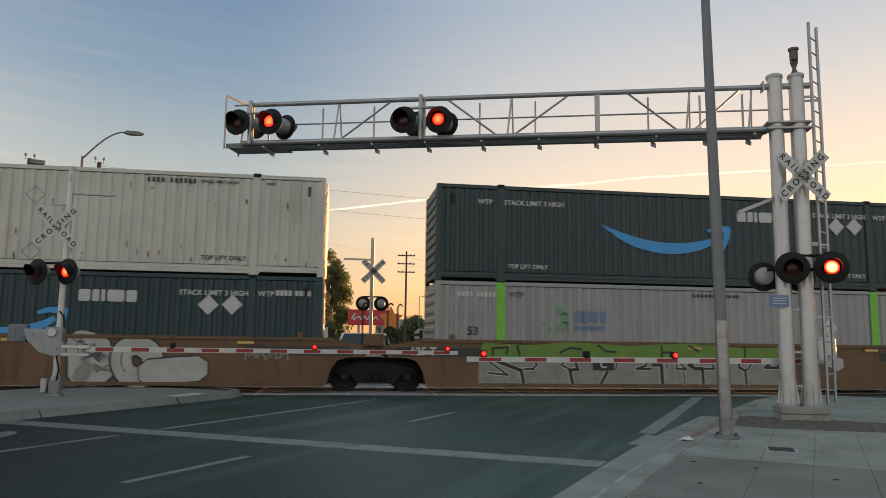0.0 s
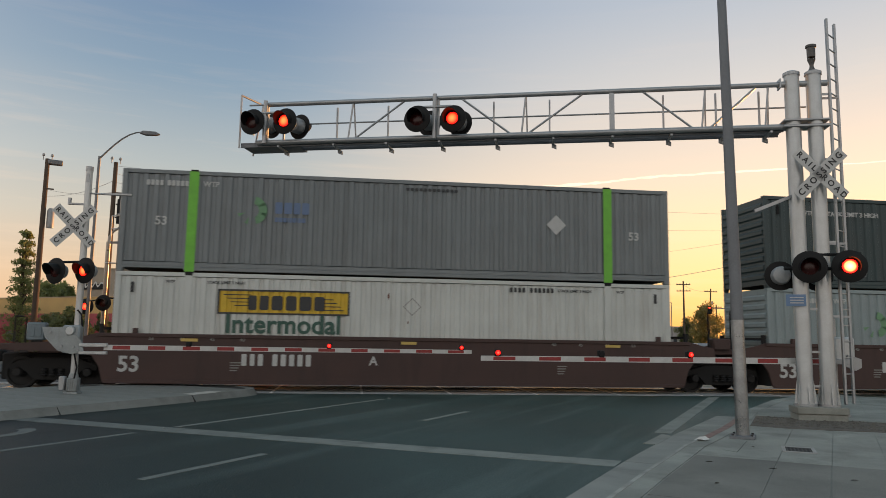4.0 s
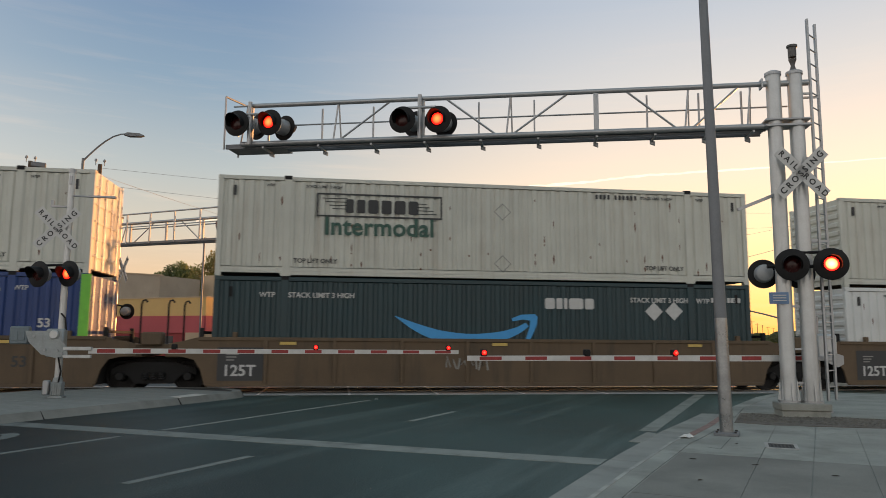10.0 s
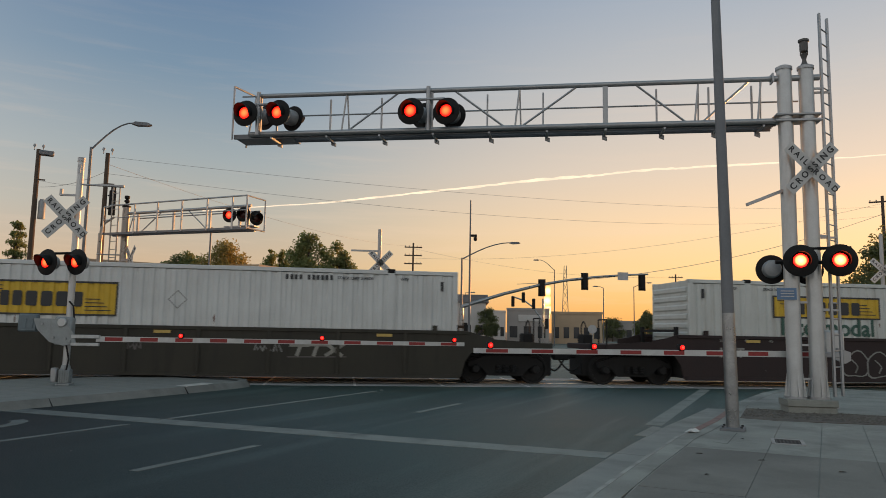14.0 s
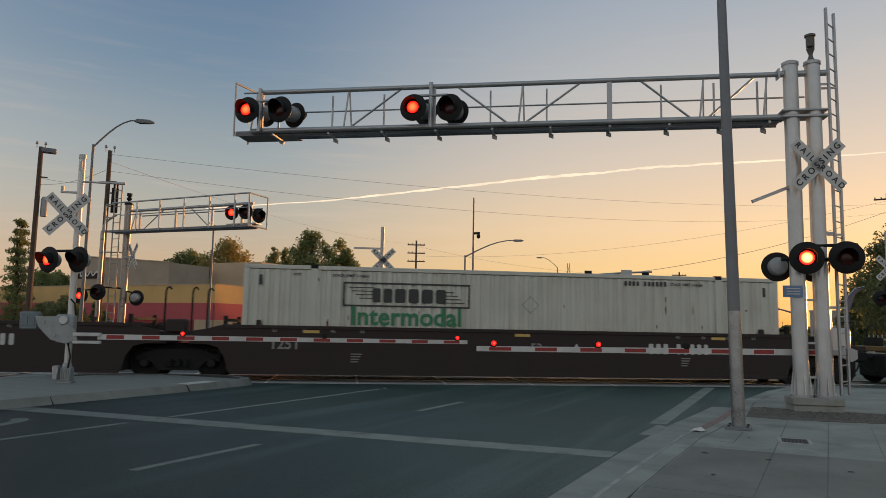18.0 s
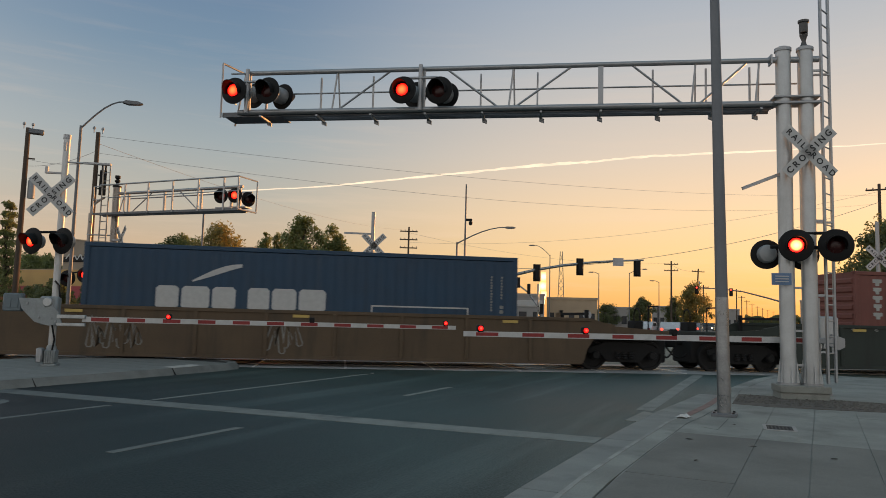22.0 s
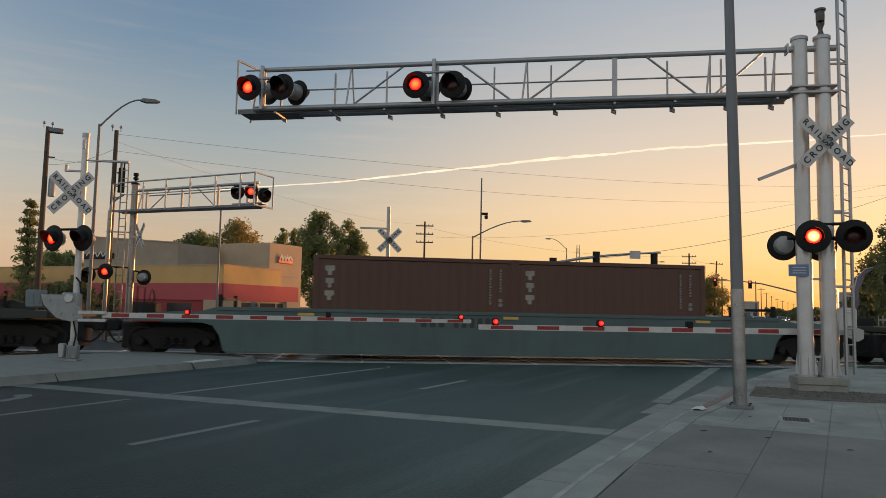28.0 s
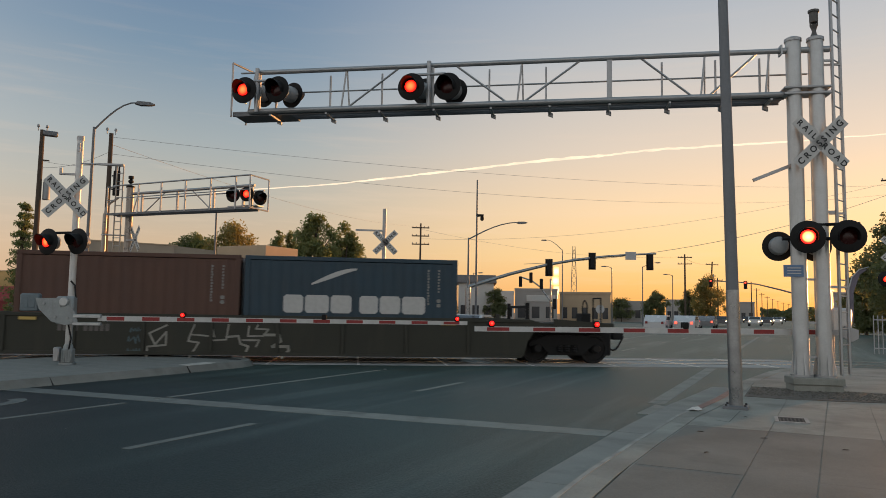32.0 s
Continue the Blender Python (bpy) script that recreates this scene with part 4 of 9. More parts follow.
def bubbles(parent, x, z, count, w, h, fill, line, seed, name="graffiti_stroke"):
    """Overlapping outlined round sprayed shapes, unreadable."""
    rnd = random.Random(seed)
    for k in range(count):
        cx, cz = x + w * (k + 0.5), z + rnd.uniform(-0.04, 0.04)
        ph, tilt = rnd.uniform(0, 6), rnd.uniform(-0.25, 0.25)
        for grow, y, m in ((1.0, -0.005, line), (0.90, -0.007, fill)):
            pts = []
            for i in range(24):
                a = 2 * math.pi * i / 24
                r = grow * (1 + 0.10 * math.sin(3 * a + ph) + 0.05 * math.sin(5 * a))
                px, pz = w * 0.60 * r * math.cos(a), h * 0.5 * r * math.sin(a)
                pts.append((cx + px + tilt * pz, y - 0.004 * k, cz + pz))
            part(name, Geo().prism(pts, (0, 0.002, 0)), m, parent)
        part(name, ribbon(smooth_line([(cx - w * 0.2, cz + h * 0.2), (cx + w * 0.05, cz - h * 0.05), (cx - w * 0.05, cz - h * 0.3)]), 0.035, -0.009 - 0.004 * k), line, parent)


MOVERS = []   # (thing, distance along the train, n, z)


def container(s0, s1, z, wall, label, long53=True, bars_end=True, height=2.87, trim=None, n=20.40):
    """A freight container; local x along the track, y across (0 is the side towards the road), z up."""
    L = s1 - s0
    trim = trim or wall
    ob = thing("container", label, "container", track_pose(s0, n, z), "containers of the train")
    MOVERS.append((ob, s0, n, z))
    H = height
    key = (round(L, 2), H)
    part("side_wall", cached(("side_wall", *key), lambda: corrugated(0.14, L - 0.14, 0.288, H - 0.128, 0.0, 0.042 if long53 else 0.020), wall), None, ob)
    part("side_wall", cached(("side_wall_back", *key), lambda: corrugated(0.14, L - 0.14, 0.16, H - 0.10, CW, 0.036, -1.0), wall), None, ob)
    part("roof", cached(("roof", *key), lambda: Geo().box(0.06, L - 0.06, 0.04, CW - 0.04, H - 0.06, H - 0.02), wall), None, ob)
    part("floor", cached(("floor", *key), lambda: Geo().box(0.06, L - 0.06, 0.05, CW - 0.05, 0.10, 0.15), M_UNDER), None, ob)
    rail_top = cached(("top_rail", *key), lambda: Geo().box(0.0, L, -0.012, 0.06, H - 0.115, H, 0.012), trim)
    part("top_rail", rail_top, None, ob)
    part("top_rail", rail_top, None, ob, at=pose(0, CW - 0.048, 0))
    RE = 1.80 if long53 else 0.10
    rail_low = cached(("bottom_rail", *key), lambda: Geo().box(RE, L - RE, -0.012, 0.06, 0.05, 0.15, 0.012).box(0.0, L, -0.006, 0.05, 0.15, 0.268, 0.008).box(0.0, RE, -0.012, 0.06, 0.10, 0.15, 0.012).box(L - RE, L, -0.012, 0.06, 0.10, 0.15, 0.012), trim)
    part("bottom_rail", rail_low, None, ob)
    part("bottom_rail", rail_low, None, ob, at=pose(0, CW - 0.048, 0))
    post = cached(("corner_post", H), lambda: Geo().box(0.0, 0.15, -0.014, 0.10, 0.0, H, 0.012), trim)
    for px in (0.0, L - 0.15):
        for py in (0.0, CW - 0.086):
            part("corner_post", post, None, ob, at=pose(px, py, 0))
    if long53:
        lift = cached(("lift_post", H), lambda: Geo().box(-0.10, 0.10, -0.016, 0.05, 0.0, H + 0.02, 0.012), trim)
        for px in (1.93, L - 1.93):
            part("lift_post", lift, None, ob, at=pose(px, 0, 0))
            for sg in (-1, 1):
                part("gusset", cached(("gusset", sg), lambda: Geo().prism([(sg * 0.09, -0.016, 0.02), (sg * 0.13, -0.016, 0.02), (sg * 0.27, -0.016, 0.25), (sg * 0.22, -0.016, 0.25)], (0, 0.014, 0)), trim), None, ob, at=pose(px, 0, 0))
            part("corner_casting", cached(("corner_casting",), lambda: Geo().box(-0.11, 0.11, -0.022, 0.14, 0, 0.125, 0.015), M_UNDER), None, ob, "dark steel casting", pose(px, 0, H - 0.09))
    for px in (0.0, L - 0.17):
        for pz in (-0.002, H - 0.118):
            part("corner_casting", cached(("end_casting",), lambda: Geo().box(0, 0.17, -0.02, 0.16, 0, 0.12, 0.012), trim), None, ob, at=pose(px, 0, pz))
    # leading end with its ribs and trailing end with doors
    part("front_wall", cached(("front_wall", H), lambda: Geo().box(0.02, 0.06, 0.08, CW - 0.08, 0.1, H - 0.05), wall), None, ob)
    rib = cached(("end_rib", H), lambda: Geo().prism([(0.02, 0.12, -0.10), (-0.02, 0.12, -0.05), (-0.02, 0.12, 0.05), (0.02, 0.12, 0.10)], (0, CW - 0.24, 0)), wall)
    for k in range(9):
        part("end_rib", rib, None, ob, at=pose(0, 0, 0.35 + k * (H - 0.65) / 8))
    for k in range(2):
        y0 = 0.10 + k * (CW - 0.2) / 2
        door = part("door", cached(("door", H), lambda: Geo().box(0, 0.05, 0, (CW - 0.22) / 2, 0.12, H - 0.035, 0.01), wall), None, ob, at=pose(L - 0.06, y0, 0))
        for q in (0.28, 0.86):
            part("lock_rod", cached(("lock_rod", H), lambda: Geo().tube((0.09, 0, 0.1), (0.09, 0, H - 0.08), 0.022, 8).box(0.05, 0.10, -0.05, 0.05, 0.5, 0.56).box(0.05, 0.10, -0.05, 0.05, H - 0.7, H - 0.64), M_GALV), None, door, "galvanised locking rod", pose(0, q, 0))
        for q in range(5):
            part("door_rib", cached(("door_rib",), lambda: Geo().box(0.05, 0.075, 0.1, (CW - 0.22) / 2 - 0.1, -0.03, 0.03), wall), None, door, at=pose(0, 0, 0.5 + q * 0.48))
    return ob


def fleet(parent, L, style, dirt=0):
    """The panel-and-word marking of the white containers; the owner's name stays plain bars."""
    x0, w, z0, z1 = 2.78, 3.55, 1.80, 2.39
    if style.startswith("gold_low"):
        x0, w, z0, z1 = 2.72, 3.74, 1.56, 2.43
    if "noword" in style:
        x0, z0, z1 = 2.84, 1.45, 2.28
    lettering = M_MARKDARK
    if style.startswith("gold"):
        part("logo_panel", corrugated(x0, x0 + w, z0, z1, 0.0, 0.036, lift=0.004), M_GOLD, parent, "yellow logo panel with a dark border")
    edge = Geo()
    for a, b, c, d in ((x0 - 0.04, x0 + w + 0.04, z1, z1 + 0.05), (x0 - 0.04, x0 + w + 0.04, z0 - 0.05, z0), (x0 - 0.04, x0 + 0.01, z0, z1), (x0 + w - 0.01, x0 + w + 0.04, z0, z1)):
        edge.box(a, b, -0.008, -0.002, c, d)
    part("logo_border", edge, lettering, parent, "thin dark border")
    wordmark(parent, x0 + 0.80, (z0 + z1) / 2 - 0.02, (0.22, 0.24, 0.30, 0.30, 0.32, 0.28), 0.40, lettering, 0.085)
    for k in range(4):
        part("scroll_line", Geo().prism([(x0 + 0.10 + 0.10 * k, -0.008, z1 - 0.09 - 0.10 * k), (x0 + 0.85, -0.008, z1 - 0.09 - 0.10 * k), (x0 + 0.85, -0.008, z1 - 0.115 - 0.10 * k), (x0 + 0.13 + 0.10 * k, -0.008, z1 - 0.115 - 0.10 * k)], (0, 0.004, 0)), lettering, parent)
        part("scroll_line", Geo().prism([(x0 + w - 0.80, -0.008, z0 + 0.09 + 0.10 * k), (x0 + w - 0.10 - 0.10 * k, -0.008, z0 + 0.09 + 0.10 * k), (x0 + w - 0.13 - 0.10 * k, -0.008, z0 + 0.115 + 0.10 * k), (x0 + w - 0.80, -0.008, z0 + 0.115 + 0.10 * k)], (0, 0.004, 0)), lettering, parent)
    word = {"green": M_MARKGREEN, "gold": M_MARKBLACKGREEN, "gold_low": M_MARKBLACKGREEN, "dark": M_MARKBLACKGREEN}.get(style.split("+")[0], M_MARKBLACKGREEN)
    if "noword" not in style:
        text_on(parent, "Intermodal", 0.72, word, x0 + w / 2, z0 - 0.34)


def stencil_notes(parent, L, material, z_low=0.46, top=True, low=True, small=0.11, z_top=2.61):
    """Small stencilled notes."""
    if top:
        text_on(parent, "STACK LIMIT 3 HIGH", small, material, 2.95, z_top)
        text_on(parent, "STACK LIMIT 3 HIGH", small, material, L - 2.95, z_top)
        if material is M_MARKDARK:
            bars(parent, L - 4.9, z_top, (0.08,) * 4 + (-0.06,) + (0.08,) * 6, 0.14, material, 0.045)
        text_on(parent, "WTP", small, material, 1.45, z_top)
        text_on(parent, "WTP", small, material, L - 1.55, z_top)
    if low:
        text_on(parent, "TOP LIFT ONLY", 0.175, material, 2.75, z_low)
        text_on(parent, "TOP LIFT ONLY", 0.175, material, L - 2.75, z_low)
    for vx in (0.42, L - 0.50):
        part("vent", Geo().box(vx, vx + 0.08, -0.02, 0.0, 2.30, 2.58), M_MARKDARK if material is M_MARKDARK else M_UNDER, parent)


def placard(parent, x, z, s=0.30, material=None):
    part("placard", Geo().prism([(x - s, -0.008, z), (x, -0.008, z - s), (x + s, -0.008, z), (x, -0.008, z + s)], (0, 0.006, 0)), material or M_MARK, parent, "diamond placard")


def scuffs(parent, L, seed, n=14, material=None):
    """Rust chips and patches on a side wall."""
    rnd = random.Random(seed)
    g = Geo()
    for _ in range(n):
        x = rnd.uniform(0.4, L - 0.4)
        x = math.floor(x / PITCH) * PITCH + 0.055
        z = rnd.uniform(0.3, 2.5) if rnd.random() < 0.5 else rnd.uniform(0.30, 0.85)
        w, h = rnd.uniform(0.010, 0.035), rnd.uniform(0.04, 0.22)
        g.prism([(x - w, -0.003, z), (x, -0.003, z - h), (x + w, -0.003, z - h * 0.3), (x + w * 0.4, -0.003, z + h * 0.6)], (0, 0.002, 0))
    tagged(part("rust_chips", g, material or M_RUST, parent, "small rust chips"), kind="stuff")


M_RUST = mat("rust", (0.12, 0.05, 0.025), 0.9, var=0.4, scale=12)


def swirl_logo(parent, x, z, colour_word):
    """A ring of short strokes and a row of bars."""
    g = Geo()
    for k in range(9):
        a = radians(200 + k * 24)
        if k % 2:
            continue
        c, s_ = math.cos(a), math.sin(a)
        g.prism([(x + 0.20 * c, -0.007, z + 0.20 * s_), (x + 0.40 * c - 0.05 * s_, -0.007, z + 0.40 * s_ + 0.05 * c), (x + 0.40 * c + 0.05 * s_, -0.007, z + 0.40 * s_ - 0.05 * c)], (0, 0.004, 0))
    green = M_LIME if colour_word is M_MARK else M_FADEGREEN
    part("logo_rays", g, green, parent)
    arc = Geo()
    for k in range(8):
        a, b = radians(-60 + k * 17), radians(-60 + (k + 1) * 17)
        arc.prism([(x + 0.20 * math.cos(a), -0.007, z + 0.20 * math.sin(a)), (x + 0.42 * math.cos(a), -0.007, z + 0.42 * math.sin(a)), (x + 0.42 * math.cos(b), -0.007, z + 0.42 * math.sin(b)), (x + 0.20 * math.cos(b), -0.007, z + 0.20 * math.sin(b))], (0, 0.004, 0))
    part("logo_arc", arc, green, parent)
    wordmark(parent, x + 0.64, z + 0.10, (0.20, 0.22, 0.18, 0.20), 0.33, colour_word, 0.05)
    bars(parent, x + 0.64, z - 0.24, (0.09, 0.10, 0.10, 0.03, 0.08, 0.08, 0.03, 0.09, 0.09), 0.13, colour_word, 0.02)


def dark_box(s0, s1, z, wall=None):
    ob = container(s0, s1, z, wall or (M_DARKTEAL if z == LOW else M_DARK), "near-black container with white notes and a blue curved stroke")
    L = s1 - s0
    stencil_notes(ob, L, M_MARK, small=0.20, z_top=2.36)
    smile(ob, 5.03, 1.80)
    wordmark(ob, 9.46, 2.23, (0.30, 0.18, 0.10, 0.44, 0.28), 0.32, M_MARK, 0.05)
    placard(ob, 12.84, 2.03, 0.28)
    placard(ob, 13.48, 2.05, 0.28)
    bars(ob, L - 1.28, 2.40, (0.09,) * 4 + (-0.04,) + (0.09,) * 4, 0.15, M_MARK, 0.025)
    return ob


def pale_box(s0, s1, z, wall=None, word=None):
    ob = container(s0, s1, z, wall or M_PALEGREY, "pale grey container with lime green bands", trim=wall or M_PALEGREY)
    L = s1 - s0
    for x in (1.80, L - 2.05):
        part("band", Geo().box(x, x + 0.26, -0.024, -0.018, 0.02, 2.85), M_LIME, ob, "lime green band")
    swirl_logo(ob, 3.55, 1.80, word or M_MIDBLUE)
    bars(ob, 0.65, 2.50, (0.09,) * 4 + (-0.05,) + (0.09,) * 6, 0.15, M_MARK, 0.03)
    bars(ob, 7.9, 2.60, (0.1,) * 12, 0.09, M_MARKDARK, 0.03)
    text_on(ob, "53", 0.34, M_MARKDARK if wall is None else M_MARK, 1.1, 1.42)
    text_on(ob, "53", 0.34, M_MARKDARK if wall is None else M_MARK, L - 1.1, 1.42)
    placard(ob, L - 3.5, 1.70)
    text_on(ob, "WTP", 0.2, M_MARKDARK if wall is None else M_MARK, 2.4, 2.50)
    return ob


def white_box(s0, s1, z, style, seed, wall=None, low_notes=True):
    ob = container(s0, s1, z, wall or M_WHITE, {"gold": "white corrugated container with a yellow logo panel", "gold_low": "clean white container with a yellow logo panel", "green": "dirty white container with a green word", "dark": "dirty white container with a dark outlined panel"}[style.split("+")[0]])
    L = s1 - s0
    fleet(ob, L, style)
    stencil_notes(ob, L, M_MARKDARK, low=low_notes)
    scuffs(ob, L, seed, 46 if wall is M_CREAM else 14)
    for zz in (2.05, 0.50) if low_notes else (1.9,):
        out = Geo()
        for a in range(4):
            p, q = radians(90 * a), radians(90 * a + 90)
            x, s = L / 2 + 0.2, 0.26
            out.prism([(x + s * math.cos(p), -0.006, zz + s * math.sin(p)), (x + s * math.cos(q), -0.006, zz + s * math.sin(q)), (x + s * 0.88 * math.cos(q), -0.006, zz + s * 0.88 * math.sin(q)), (x + s * 0.88 * math.cos(p), -0.006, zz + s * 0.88 * math.sin(p))], (0, 0.003, 0))
        part("placard_holder", out, M_SPRAYGREY, ob)
    return ob


LOW, HIGH = 0.36, 3.235
# stacks of two
dark_box(-17.13, -1.20, LOW)
white_box(-17.13, -1.20, HIGH, "dark", 1, M_CREAM)
pale_box(2.02, 17.93, LOW)
dark_box(2.02, 17.93, HIGH)
white_box(21.17, 37.13, LOW, "gold", 2)
white_box(21.17, 37.13, HIGH, "dark", 3, M_CREAM)
white_box(44.37, 60.27, LOW, "gold", 4)
pale_box(44.37, 60.27, HIGH, M_GREY)
pale_box(63.40, 79.30, LOW, M_COOLGREY, M_MIDBLUE)
open_box = dark_box(63.40, 79.30, HIGH, M_TEALGREY)
swung = part("open_door", Geo().box(0, 1.24, 0, 0.05, 0.12, 2.76, 0.01), M_GREY, open_box, "grey container door swung open", pose(15.96, CW - 0.07, 0))
for q in (0.3, 0.9):
    part("lock_rod", Geo().tube((q, -0.03, 0.1), (q, -0.03, 2.78), 0.022, 8), M_GALV, swung)
white_box(82.58, 98.51, LOW, "gold_low", 5, M_WHITE2, False)
white_box(82.58, 98.51, HIGH, "gold", 6)
blue = container(105.86, 121.76, LOW, M_BLUE, "deep blue container with lime green ends")
for x in (0.02, 15.72):
    part("band", Geo().box(x, x + 0.26, -0.022, -0.015, 0.02, 2.85), M_LIME, blue, "lime green end band")
swirl_logo(blue, 7.43, 1.48, M_MARK)
text_on(blue, "53", 0.34, M_MARK, 1.1, 1.51)
text_on(blue, "53", 0.34, M_MARK, 14.85, 1.51)
text_on(blue, "WTP", 0.17, M_MARK, 1.60, 2.36)
text_on(blue, "WTP", 0.17, M_MARK, 14.21, 2.45)
for x in (2.13, 12.60):
    bars(blue, x, 2.40, (0.30, 0.26, 0.30, 0.14), 0.12, M_SPRAYGREY, 0.035)
bars(blue, 10.66, 2.43, (0.08,) * 4 + (-0.04,) + (0.08,) * 6, 0.16, M_MARK, 0.018)
white_box(105.86, 121.76, HIGH, "green", 7, M_CREAM)
dark_box(125.05, 141.02, LOW)
white_box(125.05, 141.02, HIGH, "dark", 8, M_CREAM)
white_box(144.25, 160.17, LOW, "gold_low", 9, M_WHITE2, False)
white_box(144.25, 160.17, HIGH, "dark", 10, M_CREAM)
# single boxes
white_box(167.43, 183.40, LOW, "gold_low+noword", 11, M_WHITE2, False)
white_box(190.48, 206.35, LOW, "gold", 12)
white_box(229.12, 245.05, LOW, "green", 13, M_CREAM, False)


def plain_box(s0, s1, wall, label, height=2.60):
    return container(s0, s1, LOW, wall, label, long53=False, height=height)


def end_stencils(ob, L):
    """Two thin upright rows of small marks near the far end."""
    for dx, n, low in ((0.80, 13, 1.25), (0.50, 8, 1.60)):
        for k in range(n):
            bars(ob, L - dx, 2.28 - k * (2.28 - low) / n, (0.042 if k % 3 else 0.058,), 0.062, M_SPRAYGREY, 0.03)
    for k in range(2):
        bars(ob, L - 0.53, 1.42 - k * 0.13, (0.11,), 0.10, M_SPRAYGREY, 0.03)


cma = plain_box(277.64, 289.57, M_NAVY, "weathered navy blue container with white lettering bars", 2.87)
wordmark(cma, 1.90, 1.45, (0.60, 0.74, 0.62, -0.19, 0.58, 0.66, 0.74), 0.62, M_MARK, 0.07)
sw = Geo()
for k in range(9):
    a, b = k / 9, (k + 1) / 9
    f = lambda q: (2.84 + 1.30 * q, 1.90 + 0.48 * math.sin(q * 1.57))
    wdt = lambda q: 0.02 + 0.10 * math.sin(math.pi * q) + 0.05 * q
    sw.prism([(f(a)[0], -0.007, f(a)[1] - wdt(a)), (f(b)[0], -0.007, f(b)[1] - wdt(b)), (f(b)[0], -0.007, f(b)[1] + 0.02), (f(a)[0], -0.007, f(a)[1] + 0.02)], (0, 0.004, 0))
part("logo_stroke", sw, M_MARK, cma, "white curved stroke")
part("logo_line", Geo().box(7.72, 10.5, -0.01, -0.004, 1.34, 1.38).box(7.72, 7.76, -0.01, -0.004, 1.1, 1.36).box(10.46, 10.5, -0.01, -0.004, 1.1, 1.36), M_MARK, cma)
end_stencils(cma, 11.94)


def stacked_bars(ob, x, n, w=0.30, h=0.24, top=2.40, gap=0.07, material=M_SPRAYPALE):
    """A column of notched blocks in place of an upright trade name."""
    for k in range(n):
        wide, z = w * (0.86 if k % 2 else 1.0), top - k * (h + gap)
        q = x - w / 2 + (0.02 if k % 2 else 0.0)
        pts = [(0.30, 0), (0.70, 0), (0.72, 0.42), (1.0, 0.50), (1.0, 0.94), (0.94, 1.0), (0.06, 1.0), (0.0, 0.94), (0.0, 0.50), (0.28, 0.42)]
        part("wordmark_block", Geo().prism([(q + a * wide, -0.006, z - h + b * h) for a, b in pts], (0, 0.004, 0)), material, ob)


tri = plain_box(300.36, 312.74, M_OXIDE, "rust red container with a column of white bars", 2.87)
stacked_bars(tri, 0.77, 5, 0.32, 0.21, 2.63, 0.05, M_SPRAYWHITE)
end_stencils(tri, 12.38)
ox = plain_box(339.27, 351.17, M_OXIDE2, "dull oxide red container")
stacked_bars(ox, 0.85, 4, 0.24, 0.2)
end_stencils(ox, 11.9)
for a in (362.37, 368.12):
    tx = plain_box(a, a + 5.82, M_BROWNBOX, "dull brown short container with small white bars")
    stacked_bars(tx, 0.46, 3, 0.26, 0.27, 2.30, 0.08)
    end_stencils(tx, 5.82)
tr2 = plain_box(385.01, 390.95, M_OXIDE, "rust red short container with a column of white bars")
stacked_bars(tr2, 0.92, 4, 0.28, 0.22, 2.22, 0.06)
end_stencils(tr2, 5.96)
sea = plain_box(391.03, 397.02, M_NAVY, "navy blue short container with a small wordmark")
wordmark(sea, 0.94, 2.07, (0.15, 0.16, 0.15, 0.15, 0.16), 0.18, M_MARK, 0.03)
bars(sea, 0.58, 2.07, (0.30,), 0.15, M_RUST, 0.03, name="wordmark_bar")
end_stencils(sea, 5.92)
last_a = plain_box(407.68, 413.52, M_BROWNBOX, "faded brown short container without markings")
end_stencils(last_a, 5.86)
last_b = plain_box(413.64, 419.60, M_TEALNAVY, "navy blue short container with white lettering bars")
wordmark(last_b, 1.08, 1.28, (0.54, 0.66, 0.58, -0.12, 0.52, 0.58, 0.66), 0.50, M_MARK, 0.05)
sw2 = Geo()
for k in range(9):
    a, b = k / 9, (k + 1) / 9
    f = lambda q: (1.84 + 1.25 * q, 1.84 + 0.44 * math.sin(q * 1.57))
    sw2.prism([(f(a)[0], -0.007, f(a)[1] - 0.03 - 0.09 * math.sin(math.pi * a)), (f(b)[0], -0.007, f(b)[1] - 0.03 - 0.09 * math.sin(math.pi * b)), (f(b)[0], -0.007, f(b)[1] + 0.02), (f(a)[0], -0.007, f(a)[1] + 0.02)], (0, 0.004, 0))
part("logo_stroke", sw2, M_MARK, last_b, "white curved stroke")
end_stencils(last_b, 5.9)

# ---- well wagons ----
HALF = 1.43          # half width of a wagon
WHEELS = []          # (wheelset, distance along the train)


def wheelset_geo():
    g = Geo()
    for s in (-1, 1):
        y = s * 0.72
        g.lathe([(0.07, y - s * 0.08), (0.12, y - s * 0.08), (0.14, y - s * 0.02), (0.36, y - s * 0.01), (0.37, y - s * 0.05), (0.455, y - s * 0.05), (0.425, y + s * 0.08), (0.36, y + s * 0.08), (0.34, y + s * 0.03), (0.14, y + s * 0.03), (0.11, y + s * 0.10), (0.07, y + s * 0.10)], 24, "y")
    g.tube((0, -1.02, 0), (0, 1.02, 0), 0.075, 12)
    return g


